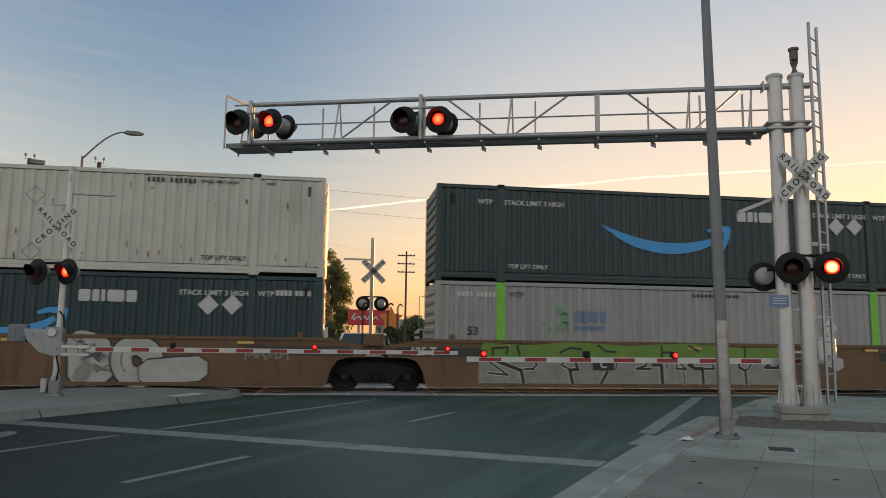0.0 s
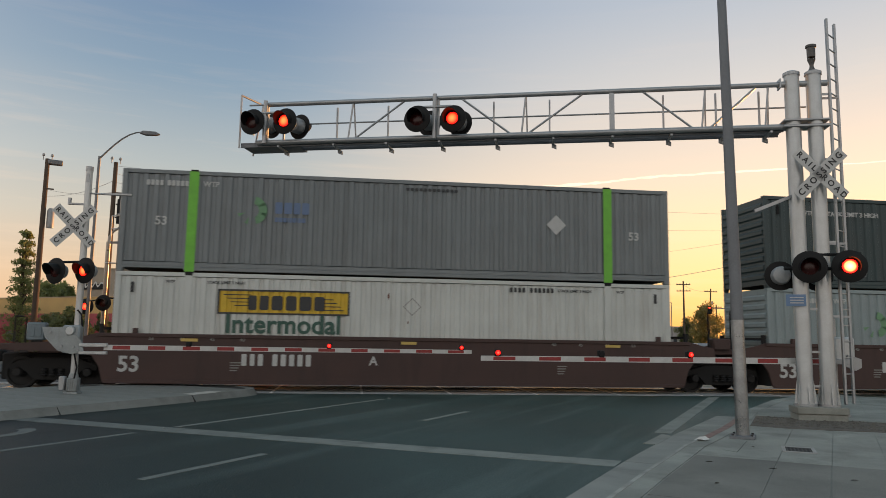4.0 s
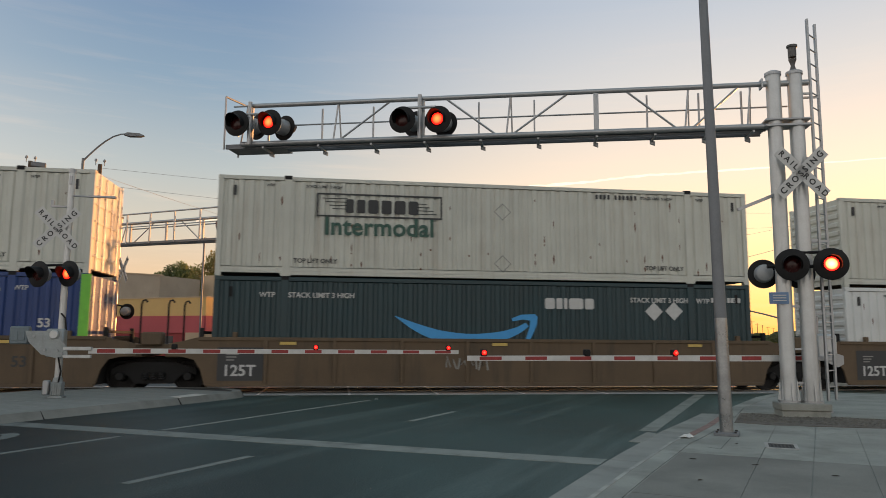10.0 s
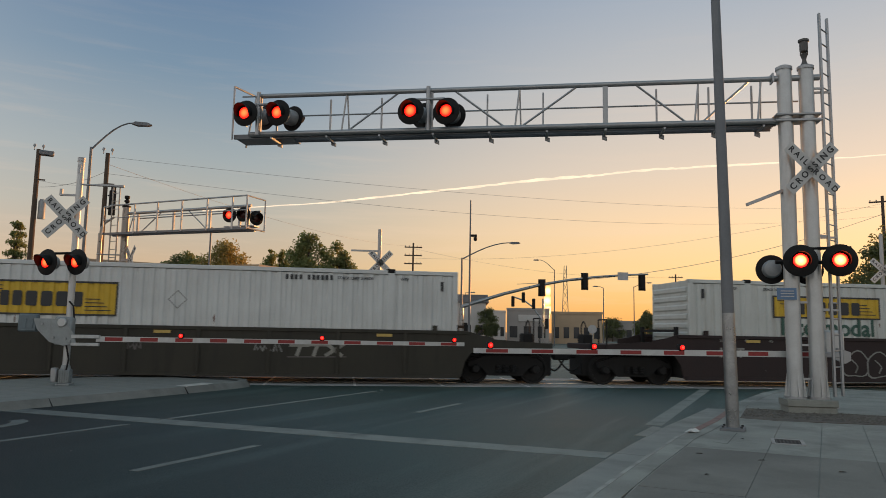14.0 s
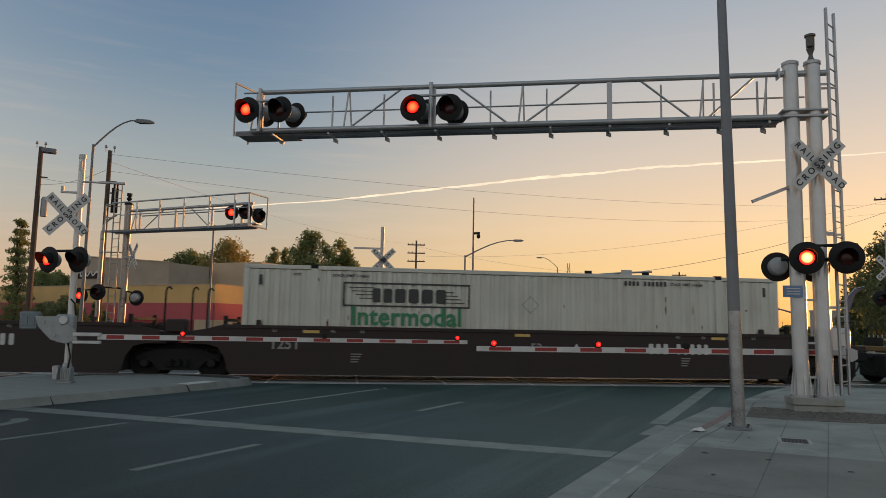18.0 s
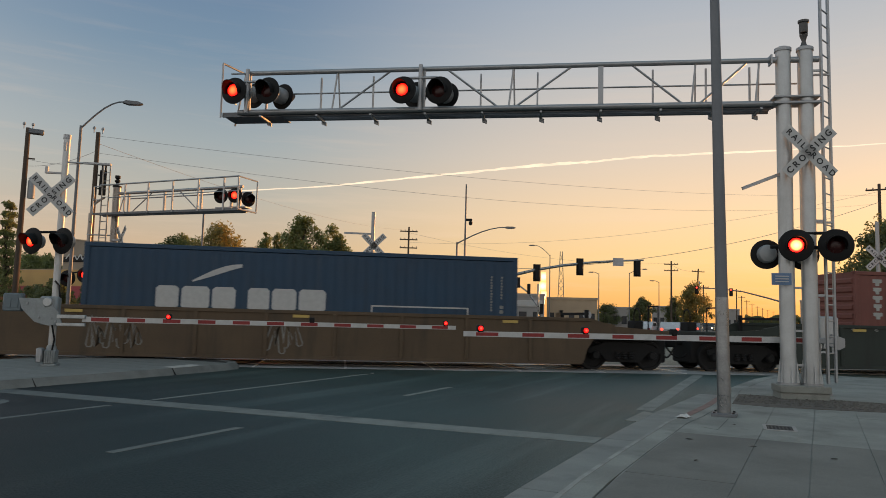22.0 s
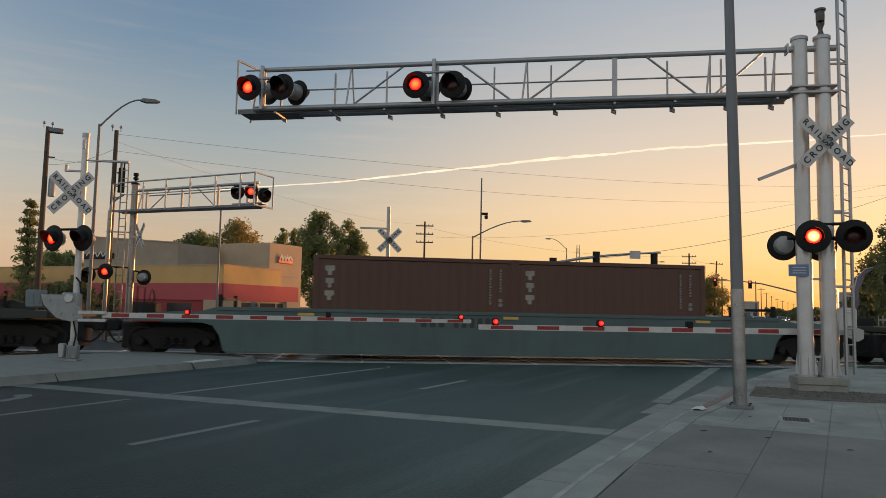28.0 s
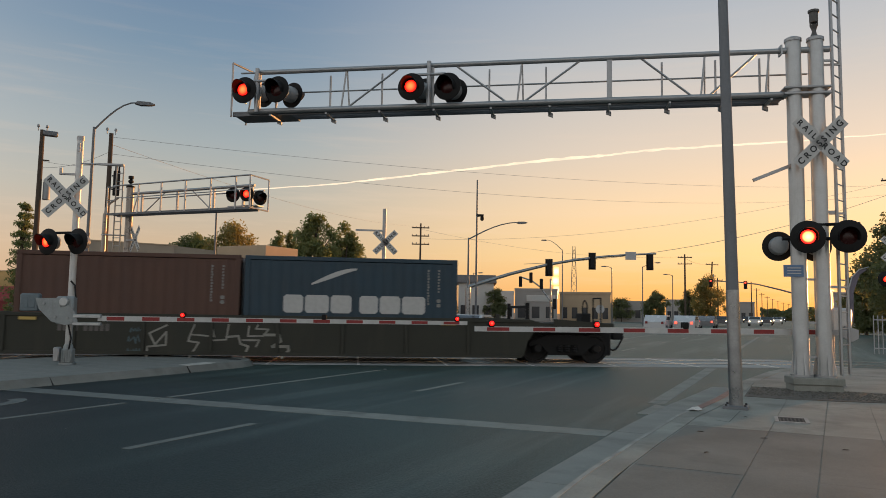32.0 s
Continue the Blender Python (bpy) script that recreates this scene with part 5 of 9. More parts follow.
def truck(parent, x, s_train):
    """A two-axle truck under a wagon."""
    tk = part("truck", cached(("truck",), lambda: Geo().box(-0.22, 0.22, -1.0, 1.0, 0.45, 0.75, 0.03).tube((0, 0, 0.7), (0, 0, 0.98), 0.25, 14), M_UNDER), None, parent, "black cast steel truck", pose(x, 0, 0))

    def frame_geo():
        g = Geo()
        for y in (-1.02, 0.90):
            g.prism([(-1.12, y, 0.52), (-0.72, y, 0.50), (-0.50, y, 0.26), (0.50, y, 0.26), (0.72, y, 0.50), (1.12, y, 0.52), (1.12, y, 0.66), (0.55, y, 0.84), (-0.55, y, 0.84), (-1.12, y, 0.66)], (0, 0.12, 0))
        return g
    part("side_frame", cached(("side_frame",), frame_geo, M_UNDER), None, tk)
    spr = cached(("spring",), lambda: Geo().lathe([(0.075, 0.0), (0.09, 0.03), (0.07, 0.06), (0.09, 0.09), (0.07, 0.12), (0.09, 0.15), (0.07, 0.18), (0.075, 0.21)], 10), M_WHEEL)
    for q in (-0.22, 0.0, 0.22):
        part("spring", spr, None, tk, at=pose(q, -1.06, 0.36))
    cap = cached(("bearing_cap",), lambda: Geo().lathe([(0.0, -0.05), (0.10, -0.05), (0.13, 0.0), (0.13, 0.1)], 12, "y"), M_WHEEL)
    # Black block added under the truck in place of the deep shade there.
    part("gap_block", cached(("gap_block",), lambda: Geo().box(-1.50, 1.50, -0.62, 0.62, 0.24, 0.96, 0.04), M_UNDER), None, tk)
    for ax in (-0.89, 0.89):
        part("bearing_cap", cap, None, tk, at=pose(ax, -1.06, 0.46))
        ws = part("wheelset", cached(("wheelset",), wheelset_geo, M_WHEEL), None, tk, at=pose(ax, 0, 0.445))
        WHEELS.append((ws, s_train + ax, ax))
    return tk


def well(parent, a, b, paintm, ribs, top=1.52):
    """One well between two trucks whose centres stand at a and b."""
    L = b - a
    def side():
        g = Geo()
        prof = [(0.40, 1.02), (0.80, 1.00), (1.10, 0.92), (1.28, 0.66), (1.40, 0.24), (L - 1.40, 0.24), (L - 1.28, 0.66), (L - 1.10, 0.92), (L - 0.80, 1.00), (L - 0.40, 1.02), (L - 0.45, top - 0.16), (L - 0.80, top - 0.10), (L - 1.15, top), (1.15, top), (0.80, top - 0.10), (0.45, top - 0.16)]
        g.prism([(x, -HALF, z) for x, z in prof], (0, 0.06, 0))
        return g
    def sill():
        g = Geo()
        g.box(1.2, L - 1.2, -HALF - 0.035, -HALF + 0.10, top - 0.08, top + 0.02, 0.01)
        g.box(1.44, L - 1.44, -HALF - 0.03, -HALF + 0.10, 0.20, 0.30, 0.01)
        return g
    key = (round(L, 2), top)
    body = part("well", cached(("well", key), side, paintm), None, parent, at=pose(a, 0, 0))
    back = cached(("well_side", key), side, paintm)
    part("far_side", back, None, body, at=pose(0, 2 * HALF - 0.06, 0))
    rail = cached(("side_sill", key), sill, paintm)
    part("side_sill", rail, None, body)
    part("side_sill", rail, None, body, at=pose(0, 2 * HALF - 0.06, 0))
    part("cross_floor", cached(("cross_floor", key), lambda: Geo().box(2.9, 3.3, -1.35, 1.35, 0.22, 0.30).box(L - 3.3, L - 2.9, -1.35, 1.35, 0.22, 0.30).box(L / 2 - 0.2, L / 2 + 0.2, -1.35, 1.35, 0.22, 0.30).box(L / 4 - 0.1, L / 4 + 0.1, -1.35, 1.35, 0.22, 0.30).box(3 * L / 4 - 0.1, 3 * L / 4 + 0.1, -1.35, 1.35, 0.22, 0.30), M_UNDER), None, body)
    for e, sgn in ((0.0, 1), (L, -1)):
        xs = sorted((e + sgn * 0.3, e + sgn * 2.2))
        part("end_platform", cached(("end_platform", key, sgn), lambda: Geo().box(*xs, -1.2, 1.2, 0.98, 1.20, 0.02), paintm), None, body)
        hx = e + sgn * 1.25
        bx = sorted((e + sgn * 1.35, e + sgn * 1.39))
        # Black plate added across the well end, keeping the gap there dark.
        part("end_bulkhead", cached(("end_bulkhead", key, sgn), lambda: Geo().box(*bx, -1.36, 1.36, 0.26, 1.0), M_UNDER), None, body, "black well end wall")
        part("end_post", cached(("end_post", key, sgn), lambda: Geo().box(hx - 0.05, hx + 0.05, -1.3, -1.18, 1.2, 1.78).box(hx - 0.05, hx + 0.05, 1.18, 1.3, 1.2, 1.78).box(hx - 0.03, hx + 0.03, -1.18, 1.18, 1.62, 1.70), M_UNDER), None, body)
    if ribs:
        r = cached(("stiffener", top), lambda: Geo().box(-0.05, 0.05, -HALF - 0.05, -HALF, 0.28, top - 0.06, 0.01), paintm)
        n = 8
        for k in range(n):
            part("stiffener", r, None, body, at=pose(3.0 + k * (L - 6.0) / (n - 1), 0, 0))
    for x in (3.6, L / 2, L - 3.6):
        part("reflector", cached(("reflector", top), lambda: Geo().box(-0.22, 0.22, -HALF - 0.045, -HALF - 0.035, top - 0.18, top - 0.10), M_REFLECT), None, body, "faded yellow reflector strip", pose(x, 0.0, 0 if not ribs else 0))
    for x in (2.15, L - 2.15):
        part("guide_post", cached(("guide_post", top), lambda: Geo().box(-0.06, 0.06, -HALF + 0.02, -HALF + 0.14, top - 0.02, top + 0.16, 0.01), paintm), None, body, at=pose(x, 0, 0))
    return body


def wagon(label, stops, paintm, ribs=False, lead=True, tail=True, top=1.52):
    """A well wagon of one or three units; stops are the places of its trucks along the train."""
    s0 = stops[0]
    ob = thing("well_wagon", label, "railway wagon", track_pose(s0, TRACK_N), "wagons of the train")
    MOVERS.append((ob, s0, TRACK_N, 0.0))
    bodies = []
    for a, b in zip(stops, stops[1:]):
        bodies.append(well(ob, a - s0, b - s0, paintm, ribs, top))
    for q in stops:
        truck(ob, q - s0, q)
    for q in stops[1:-1]:
        for dx, y in ((-0.42, -1.05), (0.30, -1.05), (0.62, -0.55)):
            pts = [(0, 0, 1.18), (0, 0, 2.42), (0.03, 0, 2.52), (0.10, 0, 2.55), (0.15, 0, 2.48)]
            part("stanchion", cached(("stanchion",), lambda: Geo().path(pts, 0.026, 7), M_UNDER), None, ob, "dark steel hooked stanchion", pose(q - s0 + dx, y, 0))
        part("joint_box", cached(("joint_box",), lambda: Geo().box(-0.85, 0.85, -1.12, 1.12, 1.16, 1.34, 0.03).box(-0.35, 0.2, -1.25, -0.8, 1.30, 1.66, 0.04), paintm), None, ob, "", pose(q - s0, 0, 0))
    for e, sgn, has in ((0.0, -1, lead), (stops[-1] - s0, 1, tail)):
        if not has:
            continue
        xs = sorted((e + sgn * 0.3, e + sgn * 1.35))
        part("end_deck", Geo().box(e - 0.35, e + 0.35, -1.3, 1.3, 0.98, 1.22, 0.02).box(*xs, -1.3, 1.3, 1.05, 1.22, 0.02), paintm, ob)
        part("coupler", Geo().tube((e + sgn * 0.8, 0, 0.86), (e + sgn * 1.75, 0, 0.86), 0.10, 8).box(*sorted((e + sgn * 1.72, e + sgn * 2.08)), -0.16, 0.16, 0.70, 1.02, 0.04), M_UNDER, ob, "black knuckle coupler")
        hose = [(e + sgn * (1.3 + 0.1 * k), -0.45 + 0.05 * k, 0.80 - 0.42 * math.sin(math.pi * k / 8)) for k in range(9)]
        part("brake_hose", Geo().path(hose, 0.03, 6), M_UNDER, ob)
        part("ladder_rail", Geo().tube((e + sgn * 0.95, -1.28, 1.2), (e + sgn * 0.95, -1.28, 1.95), 0.022, 6).tube((e + sgn * 0.95, -0.6, 1.2), (e + sgn * 0.95, -0.6, 1.95), 0.022, 6).tube((e + sgn * 0.95, -1.28, 1.95), (e + sgn * 0.95, -0.6, 1.95), 0.022, 6), M_UNDER, ob)
        part("brake_wheel", Geo().lathe([(0.24, -0.02), (0.28, 0.0), (0.24, 0.02), (0.24, -0.02)], 16, "x", (e + sgn * 1.05, 0.5, 1.65)).box(e + sgn * 1.0 - 0.15, e + sgn * 1.0 + 0.15, 0.2, 0.8, 1.2, 1.5, 0.03), M_UNDER, ob)
        # end fairing over the truck
        part("end_side", Geo().prism([(e - sgn * 0.5, -HALF, 1.02), (e + sgn * 1.0, -HALF, 1.05), (e + sgn * 1.0, -HALF, 1.22), (e - sgn * 0.5, -HALF, 1.32)], (0, 0.06, 0)), paintm, ob)
    return ob, bodies


def body_text(body, text, size, x, z, material=None):
    return text_on(body, text, size, material or M_MARK, x, z, y=-HALF - 0.008)


def body_bars(body, x, z, widths, h, material=None, gap=0.05):
    return bars(body, x, z, [w * 0.62 for w in widths], h, material or M_MARK, gap + 0.04, -HALF - 0.008, "marking_bar")


def on_side(body):
    holder = part("graffiti", Geo().box(4.0, 4.02, 0.0, 0.004, 0.5, 0.52), M_SPRAYGREY, body, "sprayed graffiti shapes", pose(0, -HALF, 0))
    return holder


def stencils(body, L, light=M_SPRAYGREY):
    """The row of width figures and notes on the top edge."""
    for k, w in enumerate(("53", "48", "45", "40")):
        body_text(body, w, 0.13, 2.6 + k * 0.8, 1.40, light)
        body_text(body, w, 0.13, L - 2.6 - k * 0.8, 1.40, light)
    for k in range(4):
        body_bars(body, 4.7, 0.78 - k * 0.07, (0.5 - 0.06 * k,), 0.03, light)
        body_bars(body, L - 4.9, 0.78 - k * 0.07, (0.46 - 0.05 * k,), 0.03, light)


_, bd = wagon("rusty tan well wagon of three units with graffiti", (-18.83, 0.38, 19.31, 38.53), M_TAN, tail=True, lead=False)
body_text(bd[1], "125 T", 0.32, 1.30, 1.18)
body_text(bd[2], "125 T", 0.32, 1.45, 1.18)
body_text(bd[2], "53", 0.5, 3.9, 0.85, M_MARKDARK)
body_bars(bd[2], 11.6, 0.84, (0.26,) * 4 + (-0.2,) + (0.25,) * 6, 0.26, M_SPRAYWHITE, 0.06)
for b in bd:
    LB = 18.9
    for e0, e1 in ((0.46, 3.3), (LB - 3.3, LB - 0.46)):
        part("end_patch", Geo().box(e0, e1, -HALF - 0.005, -HALF - 0.001, 1.04, 1.30), M_MARKDARK, b, "black painted end section")
gr = on_side(bd[0])
blob_letters(gr, 11.1, 0.86, 2, 1.15, 1.10, M_SPRAYWHITE, M_SPRAYBLACK, 1, fat=0.46)
part("graffiti_stroke", ribbon(smooth_line([(13.1, 0.55), (13.8, 0.62), (14.4, 0.66)]), 0.74, -0.018), M_SPRAYBLACK, gr)
part("graffiti_stroke", ribbon(smooth_line([(13.1, 0.55), (13.8, 0.62), (14.4, 0.66)]), 0.66, -0.020), M_SPRAYWHITE, gr)
spikes(gr, 13.75, 0.70, 3, 0.22, 0.34, M_SPRAYBLACK, M_SPRAYBLACK, 7)
spikes(gr, 15.6, 1.05, 4, 0.30, 0.26, M_SPRAYGREY, M_SPRAYGREY, 8)
spikes(gr, 7.0, 0.95, 2, 0.5, 0.3, M_SPRAYGREY, M_SPRAYGREY, 9)
gr = on_side(bd[1])
part("graffiti_stroke", Geo().box(2.9, 12.75, -0.004, 0.0, 0.31, 1.04), M_SPRAYGREY, gr, "silver sprayed block")
part("graffiti_stroke", Geo().prism([(2.9, -0.045, 1.04), (12.75, -0.045, 1.04), (12.72, -0.045, 1.44), (11.0, -0.045, 1.40), (9.2, -0.045, 1.51), (7.4, -0.045, 1.42), (5.6, -0.045, 1.51), (4.4, -0.045, 1.40), (3.0, -0.045, 1.46)], (0, 0.009, 0)), M_SPRAYGREEN, gr, "lime green sprayed band")
part("graffiti_stroke", Geo().box(6.30, 6.95, -0.022, -0.018, 0.70, 1.04), M_SPRAYBLACK, gr, "black patch")
text_on(gr, "C", 0.30, M_MARK, 6.62, 0.86, y=-0.026)
# square-cut outlined strokes, stems with hooks
for pts, w in (
        (((3.2, 1.02), (4.15, 0.68), (4.22, 0.33)), 0.10), (((3.2, 0.92), (3.75, 0.55), (3.2, 0.60)), 0.05), (((4.50, 0.98), (4.62, 0.85), (4.50, 0.72), (4.25, 0.72)), 0.05),
        (((5.75, 0.98), (5.85, 0.72), (5.60, 0.70), (5.68, 0.33)), 0.09), (((5.50, 0.98), (5.35, 0.85), (5.60, 0.72)), 0.05), (((6.75, 0.66), (6.55, 0.33)), 0.09), (((7.00, 0.72), (7.06, 0.96)), 0.05),
        (((7.95, 0.98), (7.95, 0.85), (7.65, 0.75), (8.10, 0.75)), 0.06), (((8.15, 0.88), (8.42, 0.88), (8.45, 0.33)), 0.11), (((8.55, 1.00), (8.62, 0.80)), 0.05),
        (((8.90, 1.00), (8.90, 0.76), (9.20, 0.76), (8.92, 1.00)), 0.05), (((9.12, 0.74), (9.14, 0.33)), 0.04),
        (((9.55, 1.00), (9.30, 0.87), (9.50, 0.77), (9.72, 0.77), (9.74, 0.33)), 0.10), (((9.72, 0.77), (10.10, 0.77), (10.00, 1.00)), 0.06), (((10.45, 1.00), (10.48, 0.55)), 0.08),
        (((10.90, 1.00), (10.90, 0.82), (11.10, 0.72), (11.12, 0.33)), 0.08), (((11.15, 0.75), (11.40, 1.00)), 0.05),
        (((12.00, 1.00), (11.75, 0.82), (12.15, 0.82), (12.25, 0.95), (12.65, 0.93), (12.66, 0.33)), 0.08)):
    zigzag(gr, pts, w + 0.06, M_SPRAYWHITE, y=-0.009)
    zigzag(gr, pts, w, M_SPRAYBLACK, y=-0.013)
gt = part("graffiti", Geo().box(4.0, 4.02, 0.0, 0.004, 1.2, 1.22), M_SPRAYGREEN, bd[1], "black strokes on the lime band", pose(0, -HALF - 0.042, 0))
for pts in (((3.3, 1.10), (3.3, 1.30), (3.75, 1.34), (3.70, 1.14)), ((4.10, 1.12), (4.02, 1.38)), ((5.30, 1.20), (5.60, 1.34), (5.95, 1.30)), ((6.45, 1.42), (6.72, 1.25), (7.00, 1.24)), ((8.43, 1.06), (8.43, 1.42)), ((8.43, 1.24), (8.75, 1.24)), ((9.30, 1.44), (9.60, 1.28)), ((11.08, 1.08), (11.08, 1.40)), ((12.62, 1.08), (12.62, 1.42)), ((12.25, 1.20), (12.60, 1.18))):
    zigzag(gt, pts, 0.06, M_SPRAYBLACK)
spikes(gr, 12.95, 0.78, 4, 0.22, 0.42, M_SPRAYDULL, M_SPRAYDULL, 14)
gr = on_side(bd[2])
blob_letters(gr, 5.1, 0.86, 3, 1.0, 1.15, M_SPRAYGREY, M_SPRAYBLACK, 21, fat=0.42)
blob_letters(gr, 8.4, 0.88, 3, 1.15, 1.05, M_TAN, M_SPRAYGREY, 22, fat=0.40)

_, bd = wagon("dark maroon well wagon of three units with white marks", (42.85, 62.01, 81.15, 99.71), M_MAROON)
for k, b in enumerate(bd):
    L = 18.8
    stencils(b, L)
    body_text(b, "53", 0.58, (2.05, 1.9, 1.75)[k], 0.70)
    body_bars(b, 5.0, 0.86, (0.22, 0.20, 0.22, -0.12, 0.22, 0.22, 0.22, 0.22, 0.22), 0.32)
    body_text(b, ("A", "C", "B")[k], 0.34, 8.6, 0.86)
gr = on_side(bd[1])
spikes(gr, 13.0, 1.3, 4, 0.25, 0.2, M_SPRAYGREY, M_SPRAYGREY, 30)
bubbles(gr, 10.4, 0.80, 5, 0.61, 1.0, M_SPRAYDULL, M_SPRAYGREY, 31)
gr = on_side(bd[2])
blob_letters(gr, 10.3, 0.84, 4, 1.12, 1.12, M_SPRAYWHITE, M_SPRAYBLACK, 36, fat=0.34)
spikes(gr, 3.5, 0.92, 3, 0.36, 0.42, M_SPRAYGREY, M_SPRAYGREY, 37)
spikes(gr, 2.5, 1.02, 3, 0.26, 0.32, M_SPRAYDULL, M_SPRAYDULL, 38)
spikes(gr, 4.9, 0.55, 8, 0.38, 0.34, M_SPRAYDULL, M_SPRAYDULL, 39)

_, bd = wagon("dusty brown ribbed well wagon of three units", (103.92, 123.53, 142.68, 161.75), M_BROWN, True)
for b in bd[1:]:
    part("stencil_panel", Geo().box(1.72, 3.0, -HALF - 0.006, -HALF - 0.002, 0.36, 1.26), M_MARKDARK, b, "black panel behind stencilled figures")
    body_text(b, "125T", 0.42, 2.30, 0.62)
    for k in range(3):
        body_bars(b, 1.95, 1.08 - k * 0.08, (0.55 - 0.1 * k,), 0.035, M_SPRAYGREY)
body_text(bd[0], "53", 0.4, 16.3, 0.85, M_MARKDARK)
body_text(bd[1], "53", 0.4, 16.3, 0.85, M_MARKDARK)
body_bars(bd[0], 5.0, 1.0, (0.2,) * 3 + (-0.1,) + (0.2,) * 6, 0.24, M_MARKDARK)
body_bars(bd[2], 12.5, 1.0, (0.2,) * 4 + (-0.1,) + (0.2,) * 6, 0.26, M_MARKDARK)
gr = on_side(bd[1])
spikes(gr, 8.0, 0.85, 4, 0.32, 0.4, M_SPRAYGREY, M_SPRAYGREY, 41)
gr = on_side(bd[2])
spikes(gr, 10.4, 0.95, 3, 0.34, 0.35, M_SPRAYGREY, M_SPRAYGREY, 42)

_, bd = wagon("dark brown well wagon carrying one container", (165.70, 184.90), M_DARKBROWN, True)
gr = on_side(bd[0])
spikes(gr, 8.7, 0.98, 2, 0.20, 0.20, M_SPRAYDULL, M_SPRAYDULL, 51)
spikes(gr, 12.0, 0.98, 3, 0.26, 0.26, M_SPRAYGREY, M_SPRAYGREY, 52)
for pts in (((13.02, 1.07), (13.50, 1.07)), ((13.30, 1.07), (13.20, 0.80)), ((13.52, 1.09), (13.98, 1.09)), ((13.76, 1.09), (13.66, 0.80)), ((14.02, 1.10), (14.42, 0.80)), ((14.46, 1.10), (14.00, 0.80))):
    zigzag(gr, pts, 0.10, M_SPRAYPALE)
zigzag(gr, ((12.95, 0.74), (14.55, 0.76)), 0.03, M_SPRAYDULL)

_, bd = wagon("near-black maroon well wagon of three units", (188.84, 208.09, 227.43, 246.59), M_BLACKRED)
for k, b in enumerate(bd):
    stencils(b, 19.3)
    body_text(b, "125T", 0.40, 2.9, 1.02, M_SPRAYGREY)
    body_text(b, "53", 0.34, 10.0, 1.02, M_SPRAYGREY)
    body_text(b, ("B", "C", "A")[k], 0.34, 11.2, 1.02)
    body_bars(b, 13.4, 1.05, (0.22,) * 3 + (-0.15,) + (0.2,) * 5, 0.30)
gr = on_side(bd[0])
bubbles(gr, 6.6, 0.72, 4, 0.8, 0.8, M_BLACKRED, M_SPRAYGREY, 61)

_, bd = wagon("empty yellow-brown well wagon", (250.61, 269.39), M_YELLOW, top=1.17)
body_bars(bd[0], 3.4, 0.90, (0.24,) * 4 + (-0.45,) + (0.24,) * 6, 0.22, M_SPRAYGREY)

_, bd = wagon("dusty brown ribbed well wagon with a navy container", (273.94, 292.94), M_BROWN, True)
gr = on_side(bd[0])
spikes(gr, 4.0, 0.8, 3, 0.45, 0.8, M_BROWN, M_SPRAYGREY, 71)
spikes(gr, 8.6, 0.8, 2, 0.45, 0.8, M_BROWN, M_SPRAYGREY, 72)

_, bd = wagon("green-black well wagon of three units", (296.75, 316.30, 335.72, 354.42), M_GREENBLACK, True)
for k, b in enumerate(bd):
    stencils(b, 19.2)
    body_text(b, "125T", 0.42, 2.4, 0.80)
    body_text(b, "53", 0.46, 16.5, 0.86)
    body_text(b, ("B", "C", "A")[k], 0.34, 7.0 if k == 0 else 11.4, 0.98)
    body_bars(b, 10.2 if k == 0 else 5.6, 0.92, (0.5, 0.5, 0.5, 0.5), 0.05, M_SPRAYGREY, 0.25)
gr = on_side(bd[2])
spikes(gr, 8.0, 0.8, 3, 0.8, 0.7, M_SPRAYGREY, M_SPRAYGREY, 81)

_, bd = wagon("smooth grey-green well wagon with two short containers", (358.62, 377.37), M_SAGE, top=1.42)
body_bars(bd[0], 6.8, 1.12, (0.26,) * 3 + (-0.15,) + (0.22,) * 5, 0.28, M_MARKDARK)

_, bd = wagon("dark olive ribbed well wagon with two short containers", (381.40, 400.48), M_OLIVE, True)
body_bars(bd[0], 4.08, 0.90, (0.15,) * 4 + (-0.12,) + (0.15,) * 6, 0.20, M_SPRAYGREY, 0.0)
gr = on_side(bd[0])
spikes(gr, 9.2, 0.75, 4, 0.26, 0.5, M_OLIVE, M_SPRAYGREY, 91)

_, bd = wagon("last dark well wagon of the train", (404.52, 422.92), M_OLIVE, True, top=1.28)
body_bars(bd[0], 4.35, 0.92, (0.16,) * 4 + (-0.1,) + (0.16,) * 5, 0.20, M_SPRAYDULL, 0.0)
gr = on_side(bd[0])
zigzag(gr, ((7.15, 1.0), (6.70, 0.78), (6.86, 0.48), (7.14, 0.82), (7.14, 0.47), (6.66, 0.42), (6.66, 0.15)), 0.05, M_SPRAYPALE)
zigzag(gr, ((7.87, 1.02), (7.77, 0.76), (8.40, 0.71), (8.31, 1.03)), 0.045, M_SPRAYPALE)
zigzag(gr, ((7.77, 0.76), (7.72, 0.58), (8.00, 0.54), (7.77, 0.15)), 0.05, M_SPRAYPALE)
zigzag(gr, ((8.77, 1.03), (8.72, 0.63), (8.32, 0.60), (8.31, 0.42)), 0.045, M_SPRAYPALE)
zigzag(gr, ((8.72, 0.70), (9.04, 0.73), (9.10, 0.52), (9.31, 0.45), (9.20, 0.16)), 0.06, M_SPRAYPALE)
zigzag(gr, ((9.32, 1.0), (9.29, 0.73), (9.70, 0.74), (9.84, 0.92), (9.50, 0.93), (9.55, 1.03)), 0.045, M_SPRAYPALE)
zigzag(gr, ((9.15, 0.62), (9.60, 0.62), (9.52, 0.45)), 0.05, M_SPRAYPALE)
